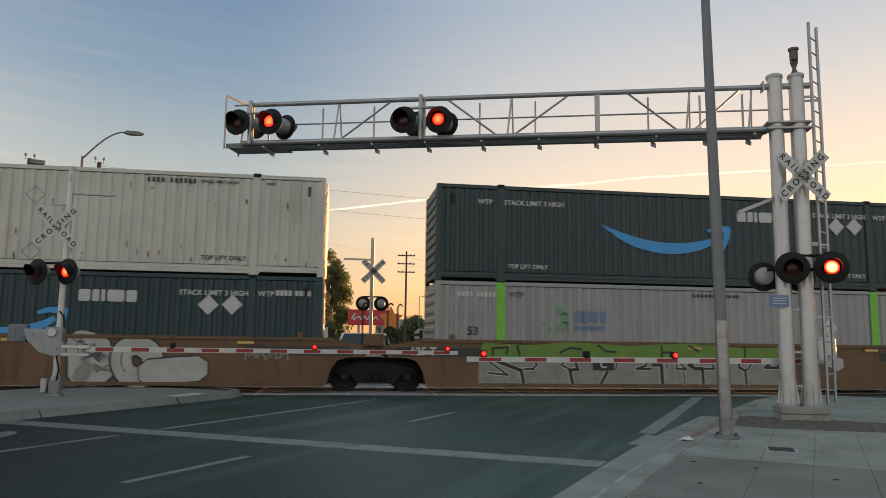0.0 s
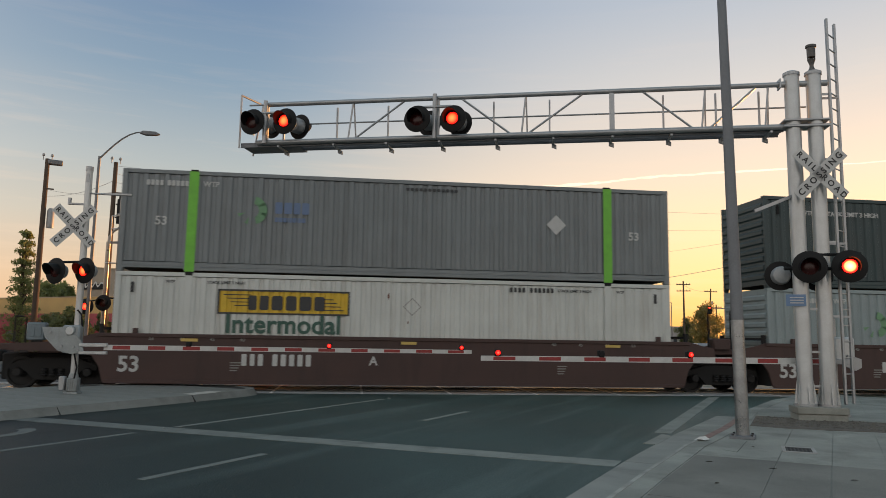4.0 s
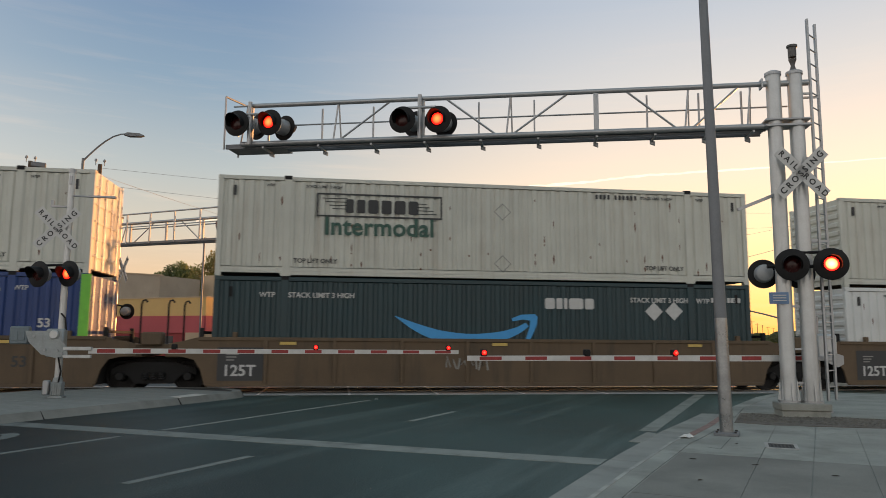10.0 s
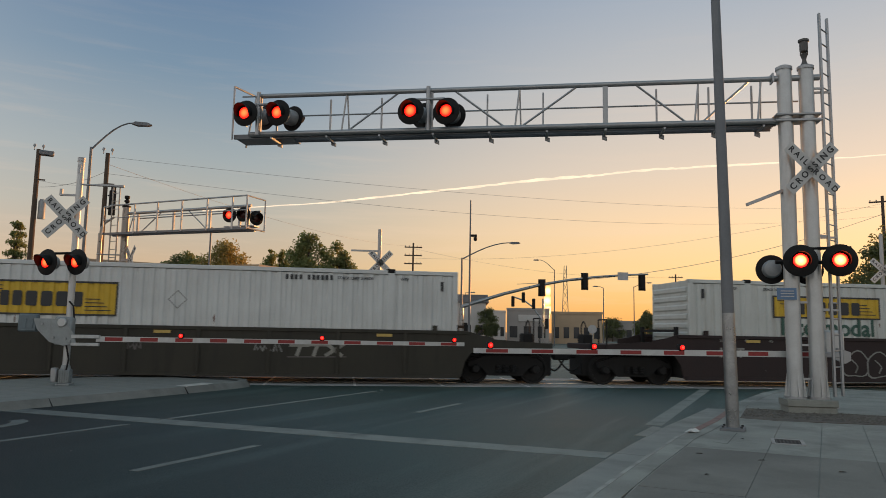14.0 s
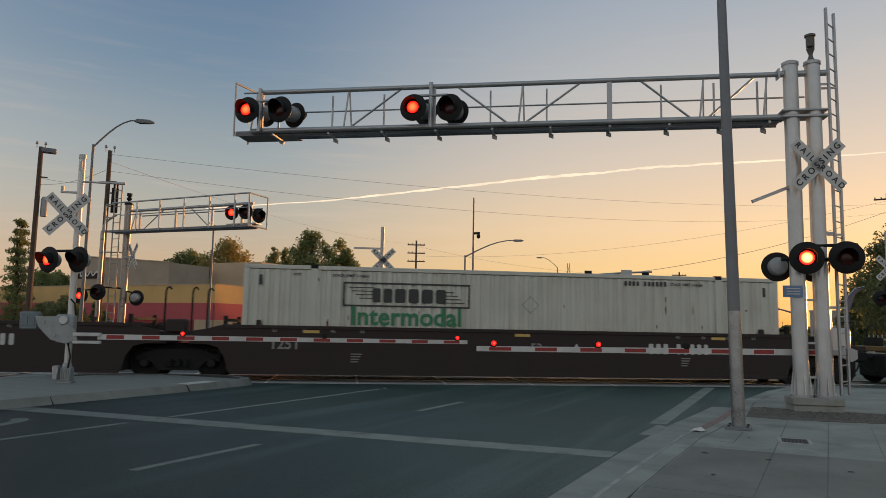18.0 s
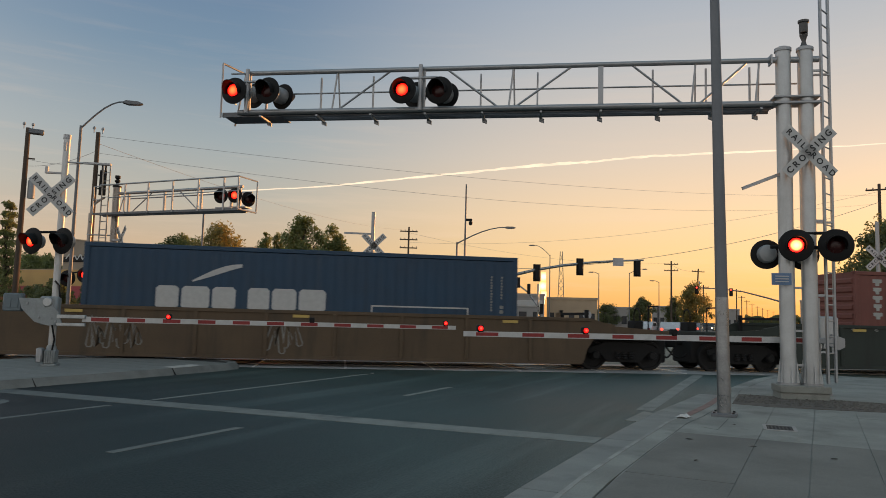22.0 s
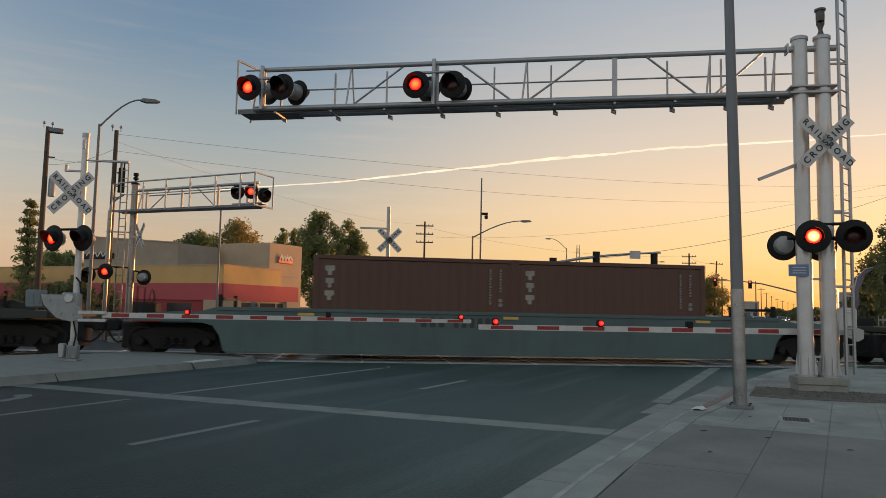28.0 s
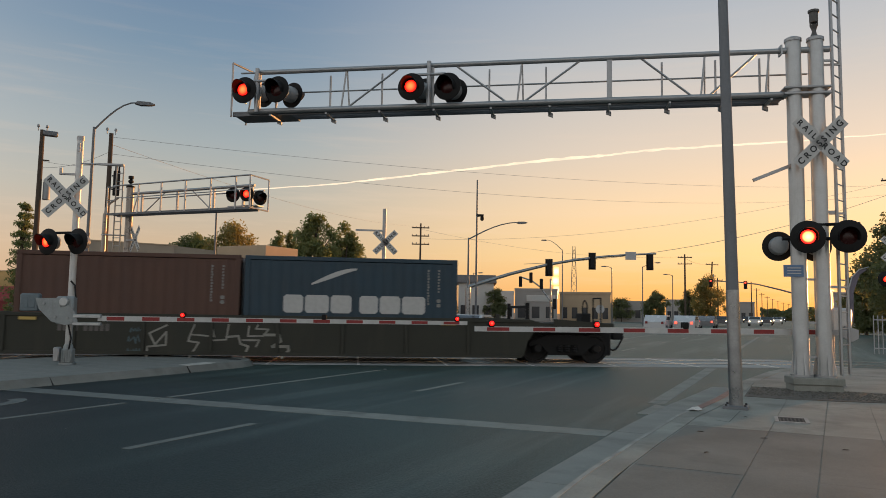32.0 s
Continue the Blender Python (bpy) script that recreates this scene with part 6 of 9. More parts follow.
zigzag(gr, ((9.72, 0.77), (10.12, 0.77), (10.18, 0.60), (9.95, 0.45), (10.38, 0.46), (10.40, 0.35), (10.22, 0.15)), 0.075, M_SPRAYPALE)
spikes(gr, 6.14, 0.62, 2, 0.22, 0.22, M_SPRAYBLUE, M_SPRAYBLUE, 94)
spikes(gr, 6.12, 0.30, 3, 0.16, 0.16, M_SPRAYBLUE, M_SPRAYBLUE, 95)
spikes(gr, 6.20, 0.88, 2, 0.18, 0.14, M_SPRAYBLUE, M_SPRAYBLUE, 96)


# ---- crossing signals ----
M_SILVER = mat("silver_paint", (0.36, 0.37, 0.375), 0.42, 0.55, 0.12, 3, 0.08, 40, (0.30, 0.28, 0.26), 0.35, True)
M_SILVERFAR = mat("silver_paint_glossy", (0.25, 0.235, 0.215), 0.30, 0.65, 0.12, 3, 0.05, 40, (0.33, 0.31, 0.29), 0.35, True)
M_SILVERWHITE = mat("aluminium_paint", (0.48, 0.495, 0.49), 0.38, 0.42, 0.16, 3, 0.08, 40, (0.30, 0.295, 0.28), 0.6, True)
M_BLACK = mat("black_enamel", (0.010, 0.010, 0.010), 0.6, 0.0, 0.25, 8, spec=0.25)
M_BELL = mat("bell_grey", (0.11, 0.105, 0.10), 0.6, 0.3, 0.2, 8)
M_WEIGHT = mat("blue_grey_paint", (0.14, 0.175, 0.19), 0.55, 0.2, 0.2, 5, 0.1, 40, (0.10, 0.115, 0.12), 0.5, True)
# Aluminium paint darkened: the dimness at the view's left is in the colour.
M_ALUDIM = mat("dim_aluminium", (0.27, 0.295, 0.295), 0.5, 0.35, 0.25, 5, 0.1, 40, (0.17, 0.17, 0.16), 0.5, True)
M_HOUSING = mat("lamp_housing_grey", (0.30, 0.31, 0.31), 0.5, 0.3, 0.15, 6)
M_LENS = mat("unlit_red_lens", (0.035, 0.006, 0.005), 0.25, 0.0, 0.15, 30, spec=0.3)
M_SIGN = mat("sign_white", (0.52, 0.52, 0.50), 0.55, 0.0, 0.08, 5)
M_SIGNBACK = mat("sign_aluminium", (0.40, 0.41, 0.42), 0.5, 0.6, 0.15, 5)
M_SIGNBLUE = mat("sign_blue", (0.13, 0.22, 0.36), 0.5, 0.0, 0.1, 5)
M_GATERED = mat("gate_red", (0.26, 0.022, 0.020), 0.5, 0.0, 0.25, 14)
M_GATEWHITE = mat("gate_white", (0.52, 0.52, 0.50), 0.5, 0.0, 0.15, 6)
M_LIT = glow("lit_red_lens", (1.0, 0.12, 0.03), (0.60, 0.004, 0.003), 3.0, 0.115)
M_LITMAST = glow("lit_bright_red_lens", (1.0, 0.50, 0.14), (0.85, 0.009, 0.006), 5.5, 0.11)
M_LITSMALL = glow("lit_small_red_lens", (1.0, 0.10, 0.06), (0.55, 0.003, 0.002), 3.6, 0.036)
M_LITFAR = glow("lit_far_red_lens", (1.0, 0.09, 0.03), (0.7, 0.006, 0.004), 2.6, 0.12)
M_POLE = mat("galvanised_pole", (0.17, 0.18, 0.19), 0.55, 0.5, 0.2, 2.5, 0.1, 40)
M_POLELOW = mat("galvanised_sleeve", (0.29, 0.305, 0.31), 0.30, 0.75, 0.30, 5, 0.1, 40, (0.24, 0.25, 0.255), 0.6, True)
FLASH = []     # (glass, phase, lit pose, dark pose)


def lamp(parent, x, y, z, turn, phase, r=0.285, lit=None, hood=True):
    """A flashing lamp on its black disc, facing local -y; phase: 'L', 'R', 'far L', 'far R' or '' for one that stays dark."""
    d = part("lamp", cached(("lamp", r), lambda: Geo().lathe([(0.0, 0.0), (r - 0.02, 0.0), (r, 0.012), (r, 0.022), (r - 0.02, 0.026), (0.0, 0.026)], 32, "y"), M_BLACK), None, parent, "black target disc", pose(x, y, z, 0, 0, turn))
    part("housing", cached(("housing",), lambda: Geo().lathe([(0.175, 0.026), (0.175, 0.16), (0.15, 0.24), (0.06, 0.27), (0.0, 0.27)], 22, "y"), M_HOUSING), None, d, "grey lamp housing")
    if hood:
        def visor():
            g = Geo()
            n = 18
            vs = []
            for i in range(n + 1):
                a = radians(-25 + 230 * i / n)
                k = math.sin(a)
                far_y = -0.08 - 0.20 * max(0.0, 0.4 + 0.6 * k)
                vs += [(0.165 * math.cos(a), 0.0, 0.165 * k), (0.165 * math.cos(a), far_y, 0.165 * k - 0.02), (0.172 * math.cos(a), far_y, 0.172 * k - 0.02), (0.172 * math.cos(a), 0.0, 0.172 * k)]
            fs = []
            for i in range(n):
                for q in range(4):
                    fs.append((4 * i + q, 4 * i + 4 + q, 4 * i + 4 + (q + 1) % 4, 4 * i + (q + 1) % 4))
            return g.add(vs, fs)
        part("visor", cached(("visor",), visor, M_BLACK), None, d)
    part("lens", cached(("lens",), lambda: Geo().lathe([(0.0, -0.030), (0.06, -0.027), (0.11, -0.018), (0.150, 0.0)], 24, "y"), M_LENS), None, d, "dark red glass lens")
    if phase:
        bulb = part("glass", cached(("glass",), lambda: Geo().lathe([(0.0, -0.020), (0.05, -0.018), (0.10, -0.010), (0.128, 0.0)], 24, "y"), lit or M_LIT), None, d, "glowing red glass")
        FLASH.append((bulb, phase, (0, -0.024, 0), (0, 0.12, 0)))
    return d


def crossbuck(parent, x, y, z, turn=0.0, words=True):
    """Two white blades with black letters."""
    cb = part("crossbuck", Geo().box(-0.12, 0.12, 0.02, 0.05, -0.12, 0.12), M_SIGNBACK, parent, "white railroad crossing sign", pose(x, y, z, 0, 0, turn))
    for k, (tilt, text) in enumerate(((-45, "RAIL ROAD"), (45, "CROSSING"))):
        blade = part("blade", cached(("blade", k), lambda: Geo().box(-0.61, 0.61, 0.006 * k, 0.006 * k + 0.005, -0.115, 0.115, 0.002), M_SIGN), None, cb, "white reflective blade", pose(0, -0.006 if k else 0.0, 0, 0, -tilt, 0))
        if words:
            if k == 0:
                for word, px in (("RAIL", -0.34), ("ROAD", 0.34)):
                    part("lettering", letters(" ".join(word), 0.155, M_MARKDARK, 0.002), None, blade, at=pose(px, -0.004, 0, 90, 0, 0))
            else:
                part("lettering", letters("C R O S S I N G", 0.165, M_MARKDARK, 0.002), None, blade, at=pose(0, -0.002 + 0.006 * k - 0.004, 0, 90, 0, 0))
    return cb


def gate_arm(parent, x0, x1, y, z0, z1, steady_at, flash_at, pitch=0.80, red=0.5, inset=0.72):
    """A striped barrier arm from x0 to its tip x1, with its small lights."""
    n = max(2, round(abs(x1 - x0) / pitch))
    part("arm", Geo().prism([(x0, y, z0 - 0.060), (x1, y, z1 - 0.045), (x1, y, z1 + 0.045), (x0, y, z0 + 0.060)], (0, 0.045, 0)), M_GATEWHITE, parent, "white barrier arm")
    for k in range(n):
        share = 0.5 - red / 2
        a, b = x0 + (x1 - x0) * (k + share) / n, x0 + (x1 - x0) * (k + 1 - share) / n
        za = z0 + (z1 - z0) * k / n
        zb = z0 + (z1 - z0) * (k + 1) / n
        h = (0.060 - 0.015 * k / n) * inset
        part("arm_stripe", Geo().prism([(a, y - 0.004, za - h), (b, y - 0.004, zb - h), (b, y - 0.004, zb + h), (a, y - 0.004, za + h)], (0, 0.003, 0)), M_GATERED, parent, "red reflective stripe of the barrier arm")
    for x, phase in [(q, "on") for q in steady_at] + list(flash_at):
        zz = z0 + (z1 - z0) * (x - x0) / (x1 - x0) + 0.10
        lamp_box = part("arm_light", cached(("arm_light",), lambda: Geo().box(-0.06, 0.06, -0.01, 0.10, -0.07, 0.06, 0.015).tube((0, 0.0, 0), (0, -0.03, 0), 0.050, 14), M_BLACK), None, parent, "small red arm light", pose(x, y, zz))
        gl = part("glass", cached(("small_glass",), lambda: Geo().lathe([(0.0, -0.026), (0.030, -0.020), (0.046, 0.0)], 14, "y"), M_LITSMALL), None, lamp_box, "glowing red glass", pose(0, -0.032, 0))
        if phase != "on":
            FLASH.append((gl, phase, (0, -0.032, 0), (0, 0.05, 0)))


# the cantilever over the lanes
ARM_TURN = 16.3
cant = thing("cantilever_signal", "silver steel cantilever with red flashing lamps over the road", "railroad signal", pose(0.42, 15.0, 0.138, 0, 0, ARM_TURN))
part("footing", Geo().box(-0.50, 0.34, -0.27, 0.24, -0.1, 0.13, 0.015).box(-0.52, 0.36, -0.29, 0.26, 0.13, 0.26, 0.012), M_CONCRETE, cant, "pale concrete footing")
for px in (-0.285, 0.115):
    post = part("post", Geo().tube((px, 0, 0.26), (px, 0, 6.64), 0.138, 24), M_SILVERWHITE, cant, "silver painted steel post")
    part("post_cap", Geo().lathe([(0.155, 6.60), (0.155, 6.66), (0.10, 6.69), (0.0, 6.70)], 24, "z", (px, 0, 0)), M_SILVER, post)
    part("base_flange", Geo().lathe([(0.195, 0.26), (0.195, 0.30), (0.14, 0.30)], 20, "z", (px, 0, 0)), M_SILVER, post)
    for k in range(6):
        a = radians(k * 60 + 30)
        c, s_ = math.cos(a), math.sin(a)
        part("gusset", Geo().prism([(px + 0.14 * c, 0.14 * s_, 0.30), (px + 0.195 * c, 0.195 * s_, 0.30), (px + 0.145 * c, 0.145 * s_, 0.72)], (-0.012 * s_, 0.012 * c, 0)), M_SILVERWHITE, post)
ZT, ZB, X1 = 6.44, 5.585, -11.18
for z in (1.25, 0.62, 2.05):
    part("tie_bar", Geo().box(-0.16, 0.0, -0.03, 0.03, z - 0.02, z + 0.02), M_SILVER, cant)
part("clamp", Geo().box(-0.50, 0.34, -0.16, 0.16, 5.54, 5.59, 0.01).box(-0.50, 0.34, -0.16, 0.16, 5.66, 5.70, 0.01), M_SILVER, cant)
part("clamp", Geo().tube((-0.55, 0, ZT), (0.36, 0, ZT), 0.060, 12).box(-0.53, -0.50, -0.10, 0.10, ZT - 0.09, ZT + 0.09), M_SILVER, cant)


def ax(px):
    """Place along the arm of a member, from its pixel column in the camera's view."""
    f = (px - 445) / 920
    return -11.18 + 10.63 * f * 1.121 / (1 + 0.121 * f)


arm = part("arm", Geo().tube((X1 - 0.15, 0, ZB), (-0.40, 0, ZB), 0.056, 14), M_SILVER, cant, "silver steel lower chord")
part("top_chord", Geo().tube((X1, 0, ZT), (-0.42, 0, ZT), 0.052, 14), M_SILVER, arm)
for px in (755, 1068):
    part("strut", Geo().box(ax(px) - 0.05, ax(px) + 0.05, -0.03, 0.03, ZB, ZT), M_SILVER, arm)
part("strut", Geo().box(X1 + 0.02, X1 + 0.10, -0.03, 0.03, ZB, ZT), M_SILVER, arm)
for a, za, b, zb in ((605, ZB, 700, ZT), (795, ZT, 890, ZB), (915, ZB, 1020, ZT), (1120, ZT, 1215, ZB), (1240, ZB, 1330, ZT)):
    part("brace", Geo().tube((ax(a), 0.0, za), (ax(b), 0.0, zb), 0.022, 8), M_SILVER, arm)
for px in (600, 910, 1232, 1345):
    part("strut", Geo().tube((ax(px + 4), 0.0, ZT), (ax(px - 4), 0.0, ZB), 0.020, 8).tube((ax(px + 4), 0.05, ZT), (ax(px + 6), 0.2, ZB - 0.02), 0.018, 8), M_SILVER, arm)
# Darker grey than the arm: the walkway's unlit underside is in the colour.
deck = part("walkway", Geo().box(X1 - 0.55, X1 + 0.75, 0.08, 0.72, ZB - 0.05, ZB - 0.02).box(X1 + 0.75, -0.45, 0.14, 0.17, ZB - 0.05, ZB - 0.02).box(X1 + 0.75, -0.45, 0.24, 0.27, ZB - 0.05, ZB - 0.02).box(X1 + 0.75, -0.45, 0.34, 0.37, ZB - 0.05, ZB - 0.02), M_POLE, cant, "steel walkway grating, its shade put into the grey")
for y, xa in ((0.08, X1 - 0.55), (0.44, X1 + 0.75)):
    part("deck_edge", Geo().box(xa, -0.45, y - 0.02, y + 0.02, ZB - 0.08, ZB + 0.02), M_POLE, deck)
part("rail_wire", Geo().tube((X1 - 0.4, 0.44, 6.11), (0.1, 0.44, 6.11), 0.018, 8), M_SILVER, deck)
for px in (473, 571, 665, 760, 860, 963, 1068, 1173, 1270, 1350):
    x = ax(px)
    if px not in (760, 1068):
        part("rail_post", Geo().box(x - 0.10, x - 0.064, 0.42, 0.46, ZB - 0.05, ZT + 0.02), M_SILVER, deck)
    part("deck_bracket", Geo().box(x - 0.02, x + 0.02, -0.06, 0.48, ZB - 0.12, ZB - 0.08).prism([(x - 0.04, 0.42, ZB - 0.16), (x + 0.06, 0.42, ZB - 0.20), (x + 0.06, 0.42, ZB - 0.12), (x - 0.04, 0.42, ZB - 0.08)], (0, 0.06, 0)), M_SILVER, deck)
xe = X1 - 0.56
part("end_frame", Geo().tube((xe, 0.0, ZB - 0.1), (xe, 0.0, ZT + 0.24), 0.022, 8).tube((xe, 0.72, ZB - 0.1), (xe + 0.2, 0.72, ZT + 0.24), 0.022, 8).tube((xe, 0.0, ZT + 0.24), (xe + 0.20, 0.72, ZT + 0.24), 0.024, 8).tube((xe, 0.0, ZB + 0.4), (xe, 0.72, ZB + 0.4), 0.016, 8).tube((xe + 0.2, 0.0, ZT), (X1, 0, ZT), 0.02, 8), M_SILVER, deck)
for x, z, phase in ((-11.34, 5.98, "L"), (-10.60, 5.97, "R"), (-7.70, 5.92, "L"), (-6.95, 5.90, "R")):
    lamp(cant, x, -0.28, z, -6 if phase == "L" else -10, phase)
for x, z in ((-11.15, 6.08), (-10.51, 6.04), (-7.55, 6.02), (-6.88, 5.99)):
    lamp(cant, x, 0.42, z, 160, "")
for px in (450, 752):
    part("lamp_post", Geo().tube((ax(px), -0.12, ZB - 0.05), (ax(px), -0.12, ZT + 0.05), 0.045, 12).tube((ax(px) - 0.36, -0.14, ZB + 0.62), (ax(px) + 0.36, -0.14, ZB + 0.62), 0.03, 10), M_SILVER, cant)
part("lamp_bar", Geo().tube((-0.60, -0.12, 2.80), (0.60, -0.12, 2.80), 0.035, 10).tube((0.0, -0.12, 3.06), (0.75, -0.12, 3.08), 0.03, 8), M_BLACK, cant)
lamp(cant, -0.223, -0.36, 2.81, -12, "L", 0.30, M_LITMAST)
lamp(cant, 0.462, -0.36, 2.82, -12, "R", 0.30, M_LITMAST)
lamp(cant, -0.55, 0.34, 2.70, 172, "", 0.285)
lamp(cant, 0.14, 0.40, 2.70, 172, "", 0.285)
crossbuck(cant, 0.06, -0.30, 4.57, 6)
part("info_sign", Geo().box(-0.17, 0.17, -0.006, 0.006, -0.11, 0.11, 0.004), M_SIGNBLUE, cant, "small blue information sign", pose(-0.43, -0.17, 2.20, 0, 0, -8))
for k in range(3):
    bars(cant, -0.55, 2.25 - k * 0.05, (0.24,), 0.018, M_SIGN, 0.02, -0.215)
part("bracket_arm", Geo().box(-0.80, 0.0, -0.03, 0.03, -0.03, 0.03), M_SILVER, cant, "", pose(-0.33, -0.05, 4.22, 0, -22, 0))
bell = part("bell", Geo().lathe([(0.0, 6.66), (0.085, 6.68), (0.05, 6.74), (0.035, 6.80), (0.055, 6.86), (0.075, 6.92), (0.02, 6.93)], 16, "z", (0.10, 0, 0)), M_BELL, cant, "black bell housing")
part("bell_cage", Geo().lathe([(0.02, 6.97), (0.075, 6.97), (0.078, 7.02), (0.078, 7.16), (0.10, 7.17), (0.10, 7.21), (0.0, 7.22)], 16, "z", (0.10, 0, 0)).box(0.030, 0.045, -0.02, 0.02, 6.9, 7.0).box(0.155, 0.170, -0.02, 0.02, 6.9, 7.0), M_BELL, bell)
lad = part("ladder", Geo().box(0.385, 0.430, -0.02, 0.05, 0.3, 7.75, 0.006).box(0.625, 0.670, 0.26, 0.33, 0.3, 7.75, 0.006), M_SILVER, cant, "silver steel ladder")
rung = Geo().tube((0.41, 0.02, 0), (0.645, 0.30, 0), 0.014, 6).mesh("rung", M_SILVER)
for k in range(24):
    part("rung", rung, None, lad, at=pose(0, 0, 0.55 + k * 0.30))
for z in (1.9, 3.3, 4.9, 6.2):
    part("ladder_bracket", Geo().box(0.18, 0.42, 0.0, 0.03, z, z + 0.04).box(0.18, 0.65, 0.25, 0.28, z, z + 0.04), M_SILVER, lad)

# gate beside the cantilever
gate_r = thing("crossing_gate", "lowered red and white crossing gate on a silver mast", "crossing gate", pose(1.05, 16.05, 0.138, 0, 0, TRACK_TURN))
part("mast", Geo().tube((-0.36, 0.12, 0.0), (-0.36, 0.12, 1.9), 0.06, 14).box(-0.54, -0.18, -0.06, 0.30, -0.02, 0.05), M_SILVER, gate_r)
part("mechanism", Geo().box(-0.54, -0.10, -0.18, 0.18, 1.05, 1.54, 0.04), M_SILVERWHITE, gate_r, "silver gate mechanism box")
part("counterweight", Geo().prism([(-0.40, -0.24, 1.00), (-0.16, -0.24, 0.90), (-0.04, -0.24, 0.96), (-0.04, -0.24, 1.12), (-0.30, -0.24, 1.20)], (0, 0.05, 0)), M_SILVER, gate_r)
part("arm_root", Geo().box(-0.78, -0.2, -0.26, -0.18, 1.02, 1.12, 0.01), M_SILVER, gate_r)
gate_arm(gate_r, -0.7, -7.45, -0.24, 1.07, 1.05, (-7.15,), ((-5.21, "L"), (-3.50, "R")), 0.86, 0.48, 0.66)
part("arm_note", Geo().box(-5.85, -5.55, -0.246, -0.242, 1.03, 1.09), M_SIGN, gate_r)

# second mast on the island
isl = thing("crossing_signal", "silver mast with railroad crossing sign, red lamps and lowered gate", "railroad signal", pose(-14.85, 11.12, 0.146, 0, 0, TRACK_TURN))
part("base", Geo().box(-0.15, 0.15, -0.15, 0.15, 0.0, 0.05, 0.01).box(-0.12, 0.12, -0.12, 0.12, 0.05, 0.36, 0.02).lathe([(0.11, 0.36), (0.10, 0.42), (0.085, 0.46)], 14), M_ALUDIM, isl, "silver cast base")
part("junction_box", Geo().box(-0.25, -0.125, -0.20, -0.02, 0.08, 0.40, 0.02), M_SILVER, isl)
for q in (-0.075, -0.025, 0.025, 0.075):
    part("base_rib", Geo().box(q - 0.008, q + 0.008, -0.135, -0.118, 0.06, 0.34), M_ALUDIM, isl)
part("mast", Geo().tube((0, 0, 0.3), (0, 0, 5.22), 0.075, 18), M_SILVERWHITE, isl, "silver painted mast")
part("mast_top", Geo().tube((0, 0, 5.18), (0, 0, 5.28), 0.085, 16).box(-0.03, 0.03, -0.10, -0.07, 4.9, 5.1), M_SILVER, isl)
part("cross_arm", Geo().tube((0.0, -0.02, 4.64), (1.00, -0.02, 4.62), 0.022, 10).box(0.40, 1.00, -0.06, 0.04, 4.62, 4.66), M_SILVER, isl)
part("side_bracket", Geo().box(-0.42, 0.02, -0.04, 0.04, 4.36, 4.40).box(-0.42, -0.36, -0.03, 0.03, 4.36, 4.52), M_SILVER, isl)
crossbuck(isl, -0.204, -0.14, 3.845)
part("lamp_bar", Geo().tube((-0.55, -0.12, 2.98), (0.25, -0.12, 3.02), 0.03, 10), M_BLACK, isl)
lamp(isl, -0.50, -0.24, 2.775, -28, "L", 0.30)
lamp(isl, 0.137, -0.24, 2.80, -28, "R", 0.30)
part("lamp_box", Geo().box(-0.06, 0.06, -0.06, 0.06, 2.55, 2.75, 0.01), M_SILVER, isl)
part("mechanism", Geo().box(-0.22, 0.16, -0.30, -0.02, 0.92, 1.55, 0.04), M_ALUDIM, isl, "silver gate mechanism box")
weight_box = part("weight_box", Geo().box(-0.98, -0.58, -0.30, -0.10, 1.20, 1.60, 0.03), M_WEIGHT, isl, "blue-grey counterweight box")
for q in (-0.92, -0.77):
    part("panel", Geo().box(q, q + 0.12, -0.312, -0.298, 1.28, 1.50, 0.004), M_WEIGHT, weight_box)
part("counterweight", Geo().prism([(-0.64, -0.32, 1.50), (-0.05, -0.32, 1.50), (0.22, -0.32, 1.18), (0.28, -0.32, 0.96), (0.02, -0.32, 0.90), (-0.28, -0.32, 0.98), (-0.56, -0.32, 1.26)], (0, 0.05, 0)), M_ALUDIM, isl, "silver counterweight arm")
for bx, bz in ((-0.45, 1.38), (-0.10, 1.34), (0.06, 1.06), (-0.20, 1.08), (0.16, 1.00)):
    part("bolt", cached(("arm_bolt",), lambda: Geo().lathe([(0.0, -0.02), (0.028, -0.02), (0.032, 0.0)], 8, "y"), M_HOUSING), None, isl, at=pose(bx, -0.322, bz))
part("pivot_cover", Geo().lathe([(0.0, -0.05), (0.085, -0.05), (0.10, -0.02), (0.10, 0.0)], 18, "y", (-0.03, -0.32, 1.42)), M_SILVERWHITE, isl)
part("arm_root", Geo().box(0.18, 0.78, -0.34, -0.24, 1.07, 1.15, 0.01).box(0.18, 0.78, -0.34, -0.24, 0.90, 0.97, 0.01), M_SILVERWHITE, isl)
part("conduit", Geo().path([(0.05, -0.10, 0.35), (0.10, -0.14, 0.6), (0.02, -0.12, 0.9), (0.14, -0.10, 1.5), (0.10, -0.1, 1.8), (0.0, -0.08, 1.9)], 0.02, 8), M_BLACK, isl)
gate_arm(isl, 0.70, 9.15, -0.29, 1.06, 1.07, (8.90,), ((2.55, "L"), (5.75, "R")))

